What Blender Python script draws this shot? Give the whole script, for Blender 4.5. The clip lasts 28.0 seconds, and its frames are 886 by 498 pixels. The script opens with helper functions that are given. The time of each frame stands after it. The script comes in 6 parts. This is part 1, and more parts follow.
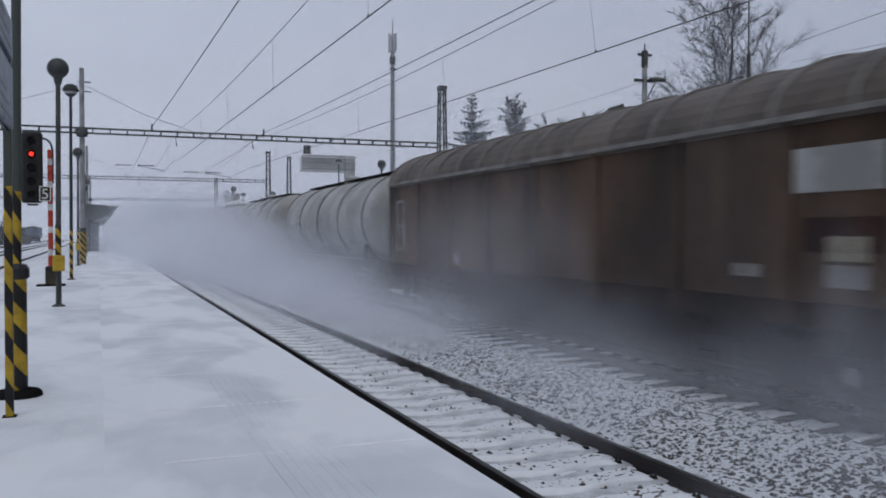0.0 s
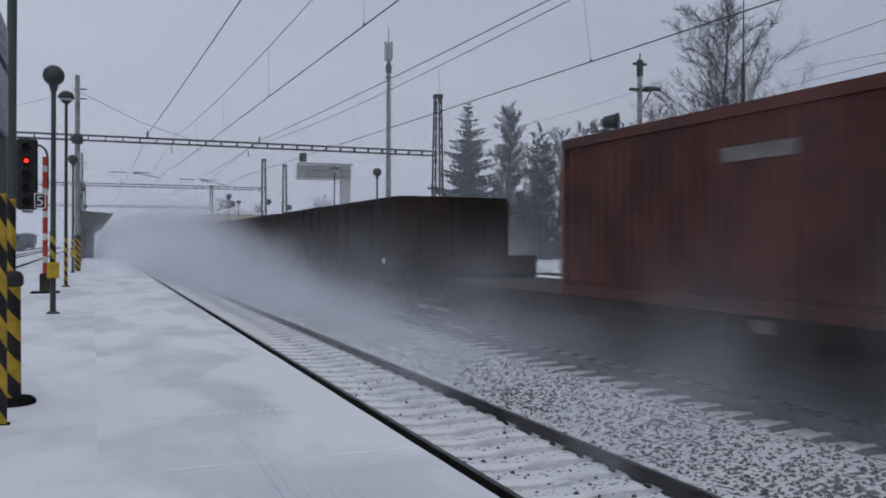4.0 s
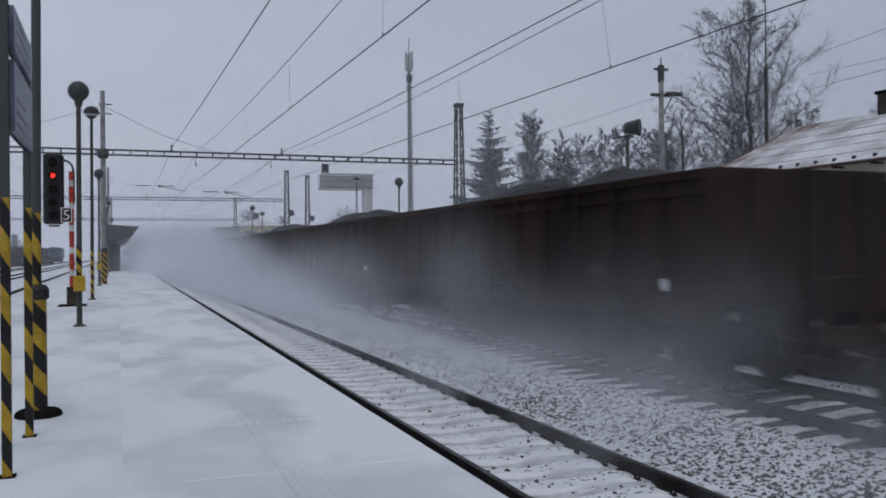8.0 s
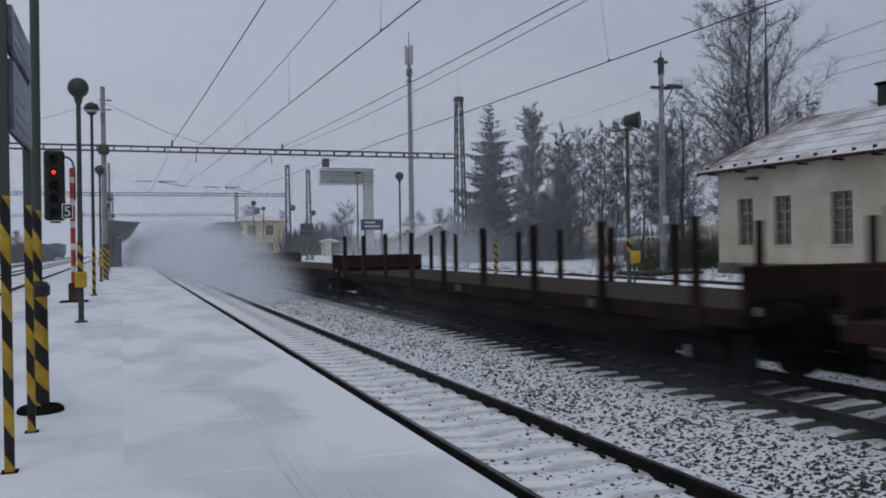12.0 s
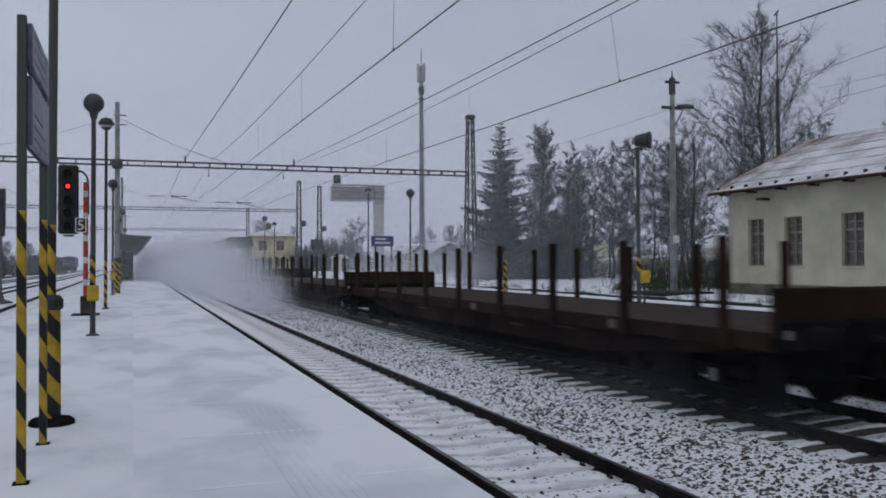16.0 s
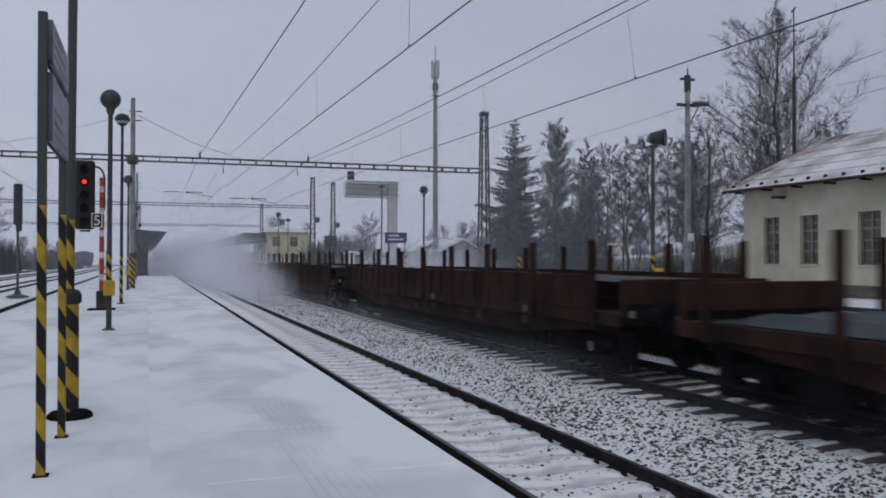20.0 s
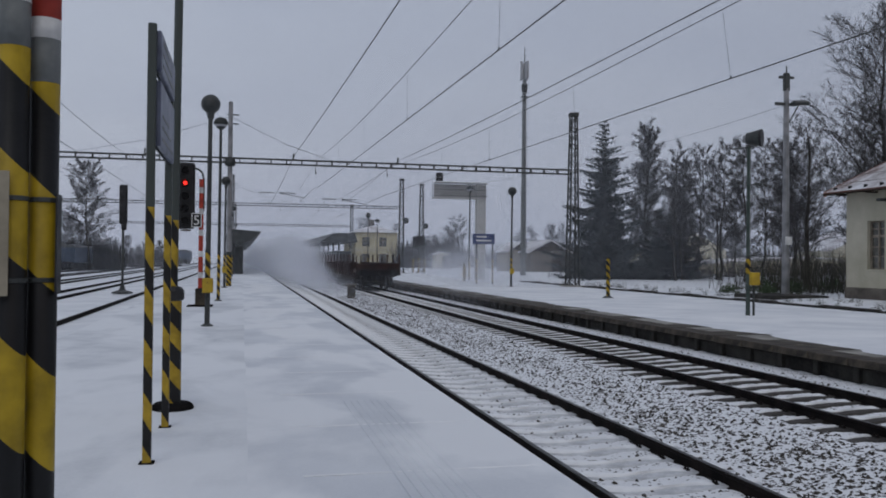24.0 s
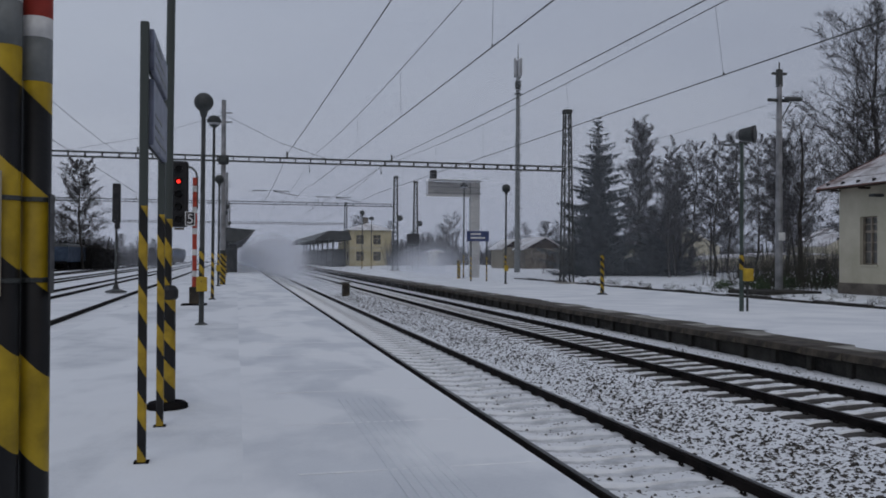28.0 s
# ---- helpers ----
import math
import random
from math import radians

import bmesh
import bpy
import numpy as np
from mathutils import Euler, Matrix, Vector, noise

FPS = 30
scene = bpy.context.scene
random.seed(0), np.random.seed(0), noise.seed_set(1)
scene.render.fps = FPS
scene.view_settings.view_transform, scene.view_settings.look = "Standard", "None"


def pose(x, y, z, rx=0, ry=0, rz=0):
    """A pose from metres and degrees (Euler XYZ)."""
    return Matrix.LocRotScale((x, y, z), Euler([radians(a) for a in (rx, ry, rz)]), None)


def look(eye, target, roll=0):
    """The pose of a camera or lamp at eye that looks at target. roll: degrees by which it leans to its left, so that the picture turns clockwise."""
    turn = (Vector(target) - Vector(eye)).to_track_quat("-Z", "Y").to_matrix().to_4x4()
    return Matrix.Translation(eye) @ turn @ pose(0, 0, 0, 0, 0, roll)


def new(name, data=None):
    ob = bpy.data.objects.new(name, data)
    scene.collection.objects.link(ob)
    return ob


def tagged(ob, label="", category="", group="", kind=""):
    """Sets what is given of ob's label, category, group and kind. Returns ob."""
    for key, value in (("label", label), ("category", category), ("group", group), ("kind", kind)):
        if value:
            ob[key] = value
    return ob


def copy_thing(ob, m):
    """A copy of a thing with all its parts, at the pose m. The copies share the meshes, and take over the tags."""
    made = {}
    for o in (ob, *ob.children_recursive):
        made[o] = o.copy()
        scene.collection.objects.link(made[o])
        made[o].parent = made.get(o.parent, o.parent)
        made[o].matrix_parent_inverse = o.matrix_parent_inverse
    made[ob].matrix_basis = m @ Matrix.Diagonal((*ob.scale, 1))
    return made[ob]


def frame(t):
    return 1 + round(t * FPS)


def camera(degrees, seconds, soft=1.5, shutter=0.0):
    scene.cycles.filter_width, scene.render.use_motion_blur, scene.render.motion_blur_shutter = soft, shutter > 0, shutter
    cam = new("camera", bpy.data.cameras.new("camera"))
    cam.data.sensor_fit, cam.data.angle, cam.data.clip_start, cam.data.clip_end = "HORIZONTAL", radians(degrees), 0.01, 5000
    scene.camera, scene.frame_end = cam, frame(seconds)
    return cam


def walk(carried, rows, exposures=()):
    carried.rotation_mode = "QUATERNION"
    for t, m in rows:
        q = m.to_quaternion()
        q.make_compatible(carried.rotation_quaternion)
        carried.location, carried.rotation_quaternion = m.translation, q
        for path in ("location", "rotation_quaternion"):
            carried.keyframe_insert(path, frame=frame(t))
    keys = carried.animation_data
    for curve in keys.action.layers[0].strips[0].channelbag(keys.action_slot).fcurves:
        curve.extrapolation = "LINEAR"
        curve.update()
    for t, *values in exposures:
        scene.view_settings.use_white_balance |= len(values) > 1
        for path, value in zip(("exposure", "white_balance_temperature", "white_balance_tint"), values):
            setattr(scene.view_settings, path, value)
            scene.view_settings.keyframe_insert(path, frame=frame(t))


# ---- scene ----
# ---- camera ----
cam = camera(55.0, 28.0, soft=1.8, shutter=0.22)
PATH = [
    (0, 0.031, 0.208, 1.574, -1.011, -0.001, -22.048),
    (0.5, 0.043, 0.209, 1.573, -1.051, -0.188, -22.546),
    (1, 0.042, 0.209, 1.573, -0.795, -0.089, -22.688),
    (1.5, 0.026, 0.189, 1.574, -0.837, -0.309, -22.404),
    (2, 0.045, 0.244, 1.581, -0.661, -0.347, -22.328),
    (2.5, 0.040, 0.205, 1.578, -0.545, -0.210, -22.375),
    (3, 0.021, 0.165, 1.573, -0.417, -0.302, -22.326),
    (3.5, 0.026, 0.189, 1.578, -0.455, -0.284, -22.333),
    (5.5, 0.047, 0.195, 1.579, -0.242, 0.468, -22.368),
    (6, 0.035, 0.157, 1.574, -0.018, 0.603, -22.340),
    (6.5, 0.051, 0.172, 1.571, 0.043, 0.448, -21.847),
    (7, 0.035, 0.163, 1.568, 0.243, 0.626, -21.288),
    (7.5, 0.049, 0.178, 1.568, 0.200, 0.503, -21.021),
    (8, 0.059, 0.193, 1.574, 0.130, 0.575, -20.805),
    (8.5, 0.053, 0.155, 1.572, 0.170, 0.649, -20.743),
    (9, 0.056, 0.157, 1.576, 0.129, 0.802, -20.607),
    (9.5, 0.054, 0.144, 1.572, -0.043, 1.241, -20.517),
    (10, 0.071, 0.146, 1.578, -0.273, 1.320, -20.260),
    (10.5, 0.070, 0.138, 1.578, -0.466, 1.241, -20.486),
    (11, 0.071, 0.132, 1.577, -0.577, 0.964, -20.463),
    (11.5, 0.068, 0.126, 1.578, -0.599, 0.893, -20.511),
    (12, 0.075, 0.135, 1.584, -0.292, 0.909, -20.702),
    (12.5, 0.062, 0.110, 1.582, -0.105, 1.015, -20.651),
    (14.5, 0.060, 0.117, 1.587, 0.321, 0.594, -20.660),
    (15, 0.067, 0.084, 1.585, 0.450, 0.918, -20.380),
    (15.5, 0.070, 0.075, 1.588, 0.558, 0.436, -20.304),
    (16, 0.061, 0.074, 1.593, 0.869, 0.291, -20.023),
    (16.5, 0.051, 0.069, 1.592, 1.304, 0.272, -19.450),
    (17, 0.058, 0.077, 1.586, 1.192, 0.518, -19.113),
    (17.5, 0.064, 0.083, 1.588, 0.766, 0.637, -18.943),
    (18, 0.066, 0.075, 1.588, 0.378, 0.729, -18.999),
    (18.5, 0.062, 0.071, 1.592, 0.291, 0.560, -18.971),
    (19, 0.053, 0.069, 1.591, 0.466, 0.374, -18.965),
    (19.5, 0.045, 0.072, 1.590, 0.594, 0.109, -18.976),
    (20, 0.033, 0.074, 1.592, 0.657, -0.003, -19.158),
    (20.5, 0.034, 0.063, 1.593, 0.771, -0.184, -19.336),
    (22.5, 0.041, 0.058, 1.589, 0.219, -0.265, -19.091),
    (23, 0.028, 0.030, 1.593, -0.023, -0.346, -17.329),
    (23.5, 0.011, 0.008, 1.597, 0.340, -0.334, -15.166),
    (24, -0.000, 0.000, 1.598, 0.703, -0.571, -13.275),
    (24.5, -0.008, -0.012, 1.593, 1.063, -0.791, -13.408),
    (25, -0.015, -0.013, 1.593, 1.099, -0.857, -13.684),
    (25.5, -0.020, -0.018, 1.595, 0.901, -0.891, -13.873),
    (26, -0.020, -0.018, 1.597, 0.672, -0.503, -13.623),
    (26.5, -0.006, -0.001, 1.596, 0.670, -0.234, -13.498),
    (27, -0.009, -0.004, 1.595, 0.775, -0.344, -13.553),
    (27.5, -0.007, 0.002, 1.596, 0.696, -0.258, -13.540),
    (28, 0.000, 0.000, 1.600, 0.529, -0.300, -13.659),
]
walk(cam, [(t, pose(x, y, z, 90 + p, r, w)) for t, x, y, z, p, r, w in PATH],
     exposures=[(0, 0.3), (3.5, 0.24), (5.5, 0.18), (8, 0.2), (11, 0.12), (16, 0.14), (17, 0.2), (20, 0.2), (22.5, 0.18), (24, 0.0), (28, -0.12)])

# ---- light: overcast winter sky ----
scene.cycles.transparent_max_bounces = 96
world = bpy.data.worlds.new("overcast")
scene.world = world
world.use_nodes = True
wn, wl = world.node_tree.nodes, world.node_tree.links
wn.clear()
w_out = wn.new("ShaderNodeOutputWorld")
w_bg = wn.new("ShaderNodeBackground")
w_sky = wn.new("ShaderNodeTexSky")
w_sky.sky_type = "NISHITA"
w_sky.sun_disc = False
w_sky.sun_elevation = radians(24)
w_sky.sun_rotation = radians(150)
w_sky.air_density, w_sky.dust_density = 2.0, 4.0
w_mix = wn.new("ShaderNodeMix")
w_mix.data_type = "RGBA"
w_mix.inputs[0].default_value = 0.93
w_coord = wn.new("ShaderNodeTexCoord")
w_map = wn.new("ShaderNodeMapping")
w_map.inputs["Scale"].default_value = (1.2, 1.2, 3.5)
w_noise = wn.new("ShaderNodeTexNoise")
w_noise.inputs["Scale"].default_value = 1.6
w_noise.inputs["Detail"].default_value = 5
w_ramp = wn.new("ShaderNodeValToRGB")
w_ramp.color_ramp.elements[0].position, w_ramp.color_ramp.elements[0].color = 0.3, (3.2, 3.55, 4.55, 1)
w_ramp.color_ramp.elements[1].position, w_ramp.color_ramp.elements[1].color = 0.7, (3.8, 4.15, 5.05, 1)
w_bg.inputs["Strength"].default_value = 0.1
wl.new(w_coord.outputs["Generated"], w_map.inputs["Vector"])
wl.new(w_map.outputs["Vector"], w_noise.inputs["Vector"])
wl.new(w_noise.outputs["Fac"], w_ramp.inputs["Fac"])
wl.new(w_sky.outputs["Color"], w_mix.inputs[6])
w_dot = wn.new("ShaderNodeVectorMath")
w_dot.operation = "DOT_PRODUCT"
w_dot.inputs[1].default_value = (-0.8, 0.6, 0.0)
w_gain = wn.new("ShaderNodeMath")
w_gain.operation = "MULTIPLY_ADD"
w_gain.inputs[1].default_value, w_gain.inputs[2].default_value = 0.2, 0.97
w_mul = wn.new("ShaderNodeVectorMath")
w_mul.operation = "SCALE"
wl.new(w_coord.outputs["Generated"], w_dot.inputs[0])
wl.new(w_dot.outputs["Value"], w_gain.inputs[0])
wl.new(w_ramp.outputs["Color"], w_mul.inputs[0])
wl.new(w_gain.outputs[0], w_mul.inputs["Scale"])
wl.new(w_mul.outputs["Vector"], w_mix.inputs[7])
wl.new(w_mix.outputs[2], w_bg.inputs["Color"])
wl.new(w_bg.outputs["Background"], w_out.inputs["Surface"])
sun = new("sun", bpy.data.lights.new("sun", "SUN"))
sun.data.energy, sun.data.angle, sun.data.color = 0.5, radians(40), (1.0, 0.97, 0.93)
sun.matrix_world = look((0, 0, 50), (18, 34, 0))

# ---- materials ----


def mat(name, a, b, scale=3.0, fine=40.0, rough=0.75, metal=0.0, bump=0.25, spec=0.3, stretch=(1, 1, 1), lo=0.35, hi=0.65, warp=0.0):
    """A surface that varies between the colours a and b at two scales, with fine relief."""
    m = bpy.data.materials.new(name)
    m.use_nodes = True
    n, l = m.node_tree.nodes, m.node_tree.links
    bs = n["Principled BSDF"]
    tc, mp = n.new("ShaderNodeTexCoord"), n.new("ShaderNodeMapping")
    mp.inputs["Scale"].default_value = stretch
    l.new(tc.outputs["Object"], mp.inputs["Vector"])
    big, small = n.new("ShaderNodeTexNoise"), n.new("ShaderNodeTexNoise")
    big.inputs["Scale"].default_value, small.inputs["Scale"].default_value = scale, fine
    big.inputs["Detail"].default_value, small.inputs["Detail"].default_value = 6, 3
    big.inputs["Distortion"].default_value = warp
    for t in (big, small):
        l.new(mp.outputs["Vector"], t.inputs["Vector"])
    add = n.new("ShaderNodeMath")
    add.operation = "MULTIPLY_ADD"
    add.inputs[1].default_value = 0.3
    l.new(small.outputs["Fac"], add.inputs[0])
    sub = n.new("ShaderNodeMath")
    sub.operation = "SUBTRACT"
    sub.inputs[1].default_value = 0.15
    l.new(big.outputs["Fac"], sub.inputs[0])
    l.new(sub.outputs[0], add.inputs[2])
    ramp = n.new("ShaderNodeValToRGB")
    ramp.color_ramp.elements[0].position, ramp.color_ramp.elements[0].color = lo, (*a, 1)
    ramp.color_ramp.elements[1].position, ramp.color_ramp.elements[1].color = hi, (*b, 1)
    l.new(add.outputs[0], ramp.inputs["Fac"])
    l.new(ramp.outputs["Color"], bs.inputs["Base Color"])
    bs.inputs["Roughness"].default_value, bs.inputs["Metallic"].default_value = rough, metal
    bs.inputs["Specular IOR Level"].default_value = spec
    if bump:
        bp = n.new("ShaderNodeBump")
        bp.inputs["Strength"].default_value, bp.inputs["Distance"].default_value = bump, 0.02
        l.new(add.outputs[0], bp.inputs["Height"])
        l.new(bp.outputs["Normal"], bs.inputs["Normal"])
    return m


def striped(name, a, b, pitch, slant, start=-1e3, above=(0.09, 0.1, 0.1), phase=0.0, share=0.5):
    """Slanting warning stripes round a post; above the height start the bare post."""
    m = mat(name, a, b, rough=0.5)
    n, l = m.node_tree.nodes, m.node_tree.links
    bs = n["Principled BSDF"]
    tc, sx = n.new("ShaderNodeTexCoord"), n.new("ShaderNodeSeparateXYZ")
    l.new(tc.outputs["Object"], sx.inputs[0])
    k = n.new("ShaderNodeMath")
    k.operation = "MULTIPLY_ADD"
    k.inputs[1].default_value = slant
    l.new(sx.outputs["X"], k.inputs[0])
    l.new(sx.outputs["Z"], k.inputs[2])
    w = n.new("ShaderNodeMath")
    w.operation = "PINGPONG"
    w.inputs[1].default_value = pitch
    shift = n.new("ShaderNodeMath")
    shift.inputs[1].default_value = phase
    l.new(k.outputs[0], shift.inputs[0])
    l.new(shift.outputs[0], w.inputs[0])
    s = n.new("ShaderNodeMath")
    s.operation = "GREATER_THAN"
    s.inputs[1].default_value = pitch * share
    l.new(w.outputs[0], s.inputs[0])
    mx = n.new("ShaderNodeMix")
    mx.data_type = "RGBA"
    l.new(s.outputs[0], mx.inputs[0])
    dirt = n.new("ShaderNodeTexNoise")
    dirt.inputs["Scale"].default_value, dirt.inputs["Detail"].default_value = 9, 6
    l.new(tc.outputs["Object"], dirt.inputs["Vector"])
    for slot, c in ((6, a), (7, b)):
        r = n.new("ShaderNodeValToRGB")
        r.color_ramp.elements[0].position, r.color_ramp.elements[0].color = 0.3, (*[v * 0.55 for v in c], 1)
        r.color_ramp.elements[1].position, r.color_ramp.elements[1].color = 0.62, (*c, 1)
        l.new(dirt.outputs["Fac"], r.inputs["Fac"])
        l.new(r.outputs["Color"], mx.inputs[slot])
    up = n.new("ShaderNodeMath")
    up.operation = "GREATER_THAN"
    up.inputs[1].default_value = start if start > -1e2 else 1e3
    l.new(sx.outputs["Z"], up.inputs[0])
    m2 = n.new("ShaderNodeMix")
    m2.data_type = "RGBA"
    l.new(up.outputs[0], m2.inputs[0])
    l.new(mx.outputs[2], m2.inputs[6])
    m2.inputs[7].default_value = (*above, 1)
    l.new(m2.outputs[2], bs.inputs["Base Color"])
    return m


def snowed(name, stone_a, stone_b, size, amount, snow=(0.745, 0.765, 0.795)):
    """Stones of that size half buried in snow; amount: the share of bare stone."""
    m = bpy.data.materials.new(name)
    m.use_nodes = True
    n, l = m.node_tree.nodes, m.node_tree.links
    bs = n["Principled BSDF"]
    tc = n.new("ShaderNodeTexCoord")
    vo = n.new("ShaderNodeTexVoronoi")
    vo.inputs["Scale"].default_value = 1 / size
    no = n.new("ShaderNodeTexNoise")
    no.inputs["Scale"].default_value, no.inputs["Detail"].default_value = 0.85 / size, 4
    patch = n.new("ShaderNodeTexNoise")
    patch.inputs["Scale"].default_value, patch.inputs["Detail"].default_value = 0.7, 3
    for t in (vo, no, patch):
        l.new(tc.outputs["Object"], t.inputs["Vector"])
    a1 = n.new("ShaderNodeMath")
    a1.operation = "MULTIPLY_ADD"
    a1.inputs[1].default_value = -0.55
    l.new(vo.outputs["Distance"], a1.inputs[0])
    l.new(no.outputs["Fac"], a1.inputs[2])
    a2 = n.new("ShaderNodeMath")
    a2.operation = "MULTIPLY_ADD"
    a2.inputs[1].default_value = 0.3
    l.new(patch.outputs["Fac"], a2.inputs[0])
    l.new(a1.outputs[0], a2.inputs[2])
    ramp = n.new("ShaderNodeValToRGB")
    e = ramp.color_ramp.elements
    c = 0.57 - amount * 0.6
    e[0].position, e[0].color = c - 0.03, (*snow, 1)
    e[1].position, e[1].color = c + 0.03, (*stone_a, 1)
    e2 = e.new(min(c + 0.12, 0.99))
    e2.color = (*stone_b, 1)
    l.new(a2.outputs[0], ramp.inputs["Fac"])
    l.new(ramp.outputs["Color"], bs.inputs["Base Color"])
    bs.inputs["Roughness"].default_value = 0.85
    bs.inputs["Specular IOR Level"].default_value = 0.2
    bp = n.new("ShaderNodeBump")
    bp.inputs["Strength"].default_value, bp.inputs["Distance"].default_value = 0.5, 0.03
    l.new(a2.outputs[0], bp.inputs["Height"])
    l.new(bp.outputs["Normal"], bs.inputs["Normal"])
    return m


def airy(name, density, scale, colour=(0.85, 0.88, 0.95), soft=1.0):
    """Snow blown into the air, or a sheet of imitated haze: thin, ragged, clear at its rim."""
    m = bpy.data.materials.new(name)
    m.use_nodes = True
    n, l = m.node_tree.nodes, m.node_tree.links
    n.clear()
    out, mx = n.new("ShaderNodeOutputMaterial"), n.new("ShaderNodeMixShader")
    tr, df, tl, half = n.new("ShaderNodeBsdfTransparent"), n.new("ShaderNodeBsdfDiffuse"), n.new("ShaderNodeBsdfTranslucent"), n.new("ShaderNodeMixShader")
    df.inputs["Color"].default_value = (*colour, 1)
    tl.inputs["Color"].default_value = (*colour, 1)
    half.inputs[0].default_value = 0.5
    l.new(df.outputs[0], half.inputs[1])
    l.new(tl.outputs[0], half.inputs[2])
    uv = n.new("ShaderNodeUVMap")
    sx = n.new("ShaderNodeSeparateXYZ")
    l.new(uv.outputs[0], sx.inputs[0])

    def op(kind, a, b=None, c=None, clamp=False):
        k = n.new("ShaderNodeMath")
        k.operation, k.use_clamp = kind, clamp
        for i, v in enumerate((a, b, c)):
            if v is None:
                continue
            if isinstance(v, (int, float)):
                k.inputs[i].default_value = v
            else:
                l.new(v, k.inputs[i])
        return k.outputs[0]
    # u, v run from -1 to 1 over each sheet
    r2 = op("ADD", op("MULTIPLY", sx.outputs[0], sx.outputs[0]), op("MULTIPLY", sx.outputs[1], sx.outputs[1]))
    fall = op("POWER", op("SUBTRACT", 1.0, r2, clamp=True), soft)
    tc, info = n.new("ShaderNodeTexCoord"), n.new("ShaderNodeObjectInfo")
    mp = n.new("ShaderNodeVectorMath")
    mp.operation = "MULTIPLY_ADD"
    mp.inputs[1].default_value = (1, 1, 1)
    cmb = n.new("ShaderNodeCombineXYZ")
    l.new(op("MULTIPLY", info.outputs["Random"], 60.0), cmb.inputs[0])
    l.new(tc.outputs["Object"], mp.inputs[0])
    l.new(cmb.outputs[0], mp.inputs[2])
    no = n.new("ShaderNodeTexNoise")
    no.inputs["Scale"].default_value, no.inputs["Detail"].default_value = scale, 5
    l.new(mp.outputs[0], no.inputs["Vector"])
    rag = op("MULTIPLY_ADD", no.outputs["Fac"], 2.0, -0.45, clamp=True)
    l.new(op("MULTIPLY", op("MULTIPLY", fall, rag), density, clamp=True), mx.inputs[0])
    l.new(tr.outputs[0], mx.inputs[1])
    l.new(half.outputs[0], mx.inputs[2])
    l.new(mx.outputs[0], out.inputs["Surface"])
    return m


SNOW = mat("snow", (0.62, 0.65, 0.69), (0.79, 0.81, 0.835), 0.6, 24, 0.8, bump=0.3, spec=0.2, stretch=(0.8, 1, 1), lo=0.32, hi=0.64, warp=0.6)
SNOW_FRESH = mat("fresh_snow", (0.69, 0.71, 0.745), (0.83, 0.85, 0.87), 1.5, 12, 0.8, bump=0.4, spec=0.2)
SNOW_SWEPT = mat("swept_snow", (0.565, 0.595, 0.64), (0.65, 0.68, 0.72), 0.9, 40, 0.7, bump=0.2, spec=0.25, lo=0.35, hi=0.65, warp=0.4)
CONCRETE = mat("concrete", (0.16, 0.155, 0.14), (0.33, 0.32, 0.29), 1.6, 30)
# on the platform faces this colour also carries the shade below the edges
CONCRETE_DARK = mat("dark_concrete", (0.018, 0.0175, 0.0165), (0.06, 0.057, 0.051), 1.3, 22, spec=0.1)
PALE_CONCRETE = mat("pale_concrete", (0.36, 0.36, 0.35), (0.5, 0.5, 0.49), 1.2, 25)
COPING = mat("weathered_coping", (0.02, 0.017, 0.014), (0.085, 0.07, 0.052), 2.4, 25)
SLEEPER_DUSTED = mat("snow_dusted_sleeper", (0.38, 0.395, 0.42), (0.66, 0.68, 0.71), 3, 30)
SLEEPER = mat("sleeper_concrete", (0.03, 0.028, 0.027), (0.085, 0.08, 0.075), 2, 30, spec=0.1)
RAIL = mat("rail_steel", (0.007, 0.0065, 0.0065), (0.02, 0.016, 0.015), 3, 50, 0.8, 0.0, spec=0.08)
RAIL_HEAD = mat("worn_rail_head", (0.03, 0.03, 0.03), (0.1, 0.1, 0.1), 3, 50, 0.4, 0.8)


def drifted(m, light, scale=0.55, cover=0.55, rim=0.1, warp=1.5):
    """Lays paler wind-blown patches, soft at their rims, over the surface m."""
    n, l = m.node_tree.nodes, m.node_tree.links
    bs = n["Principled BSDF"]
    old = bs.inputs["Base Color"].links[0].from_socket
    tc, mp, no = n.new("ShaderNodeTexCoord"), n.new("ShaderNodeMapping"), n.new("ShaderNodeTexNoise")
    mp.inputs["Scale"].default_value = (1.5, 0.75, 1.0)
    no.inputs["Scale"].default_value, no.inputs["Detail"].default_value, no.inputs["Distortion"].default_value = scale, 5, warp
    l.new(tc.outputs["Object"], mp.inputs["Vector"])
    l.new(mp.outputs["Vector"], no.inputs["Vector"])
    r = n.new("ShaderNodeValToRGB")
    r.color_ramp.elements[0].position, r.color_ramp.elements[0].color = cover - 0.05, (0, 0, 0, 1)
    r.color_ramp.elements[1].position, r.color_ramp.elements[1].color = cover + rim, (0.85, 0.85, 0.85, 1)
    mx = n.new("ShaderNodeMix")
    mx.data_type = "RGBA"
    l.new(no.outputs["Fac"], r.inputs["Fac"])
    l.new(r.outputs["Color"], mx.inputs[0])
    l.new(old, mx.inputs[6])
    mx.inputs[7].default_value = (*light, 1)
    l.new(mx.outputs[2], bs.inputs["Base Color"])
    return m


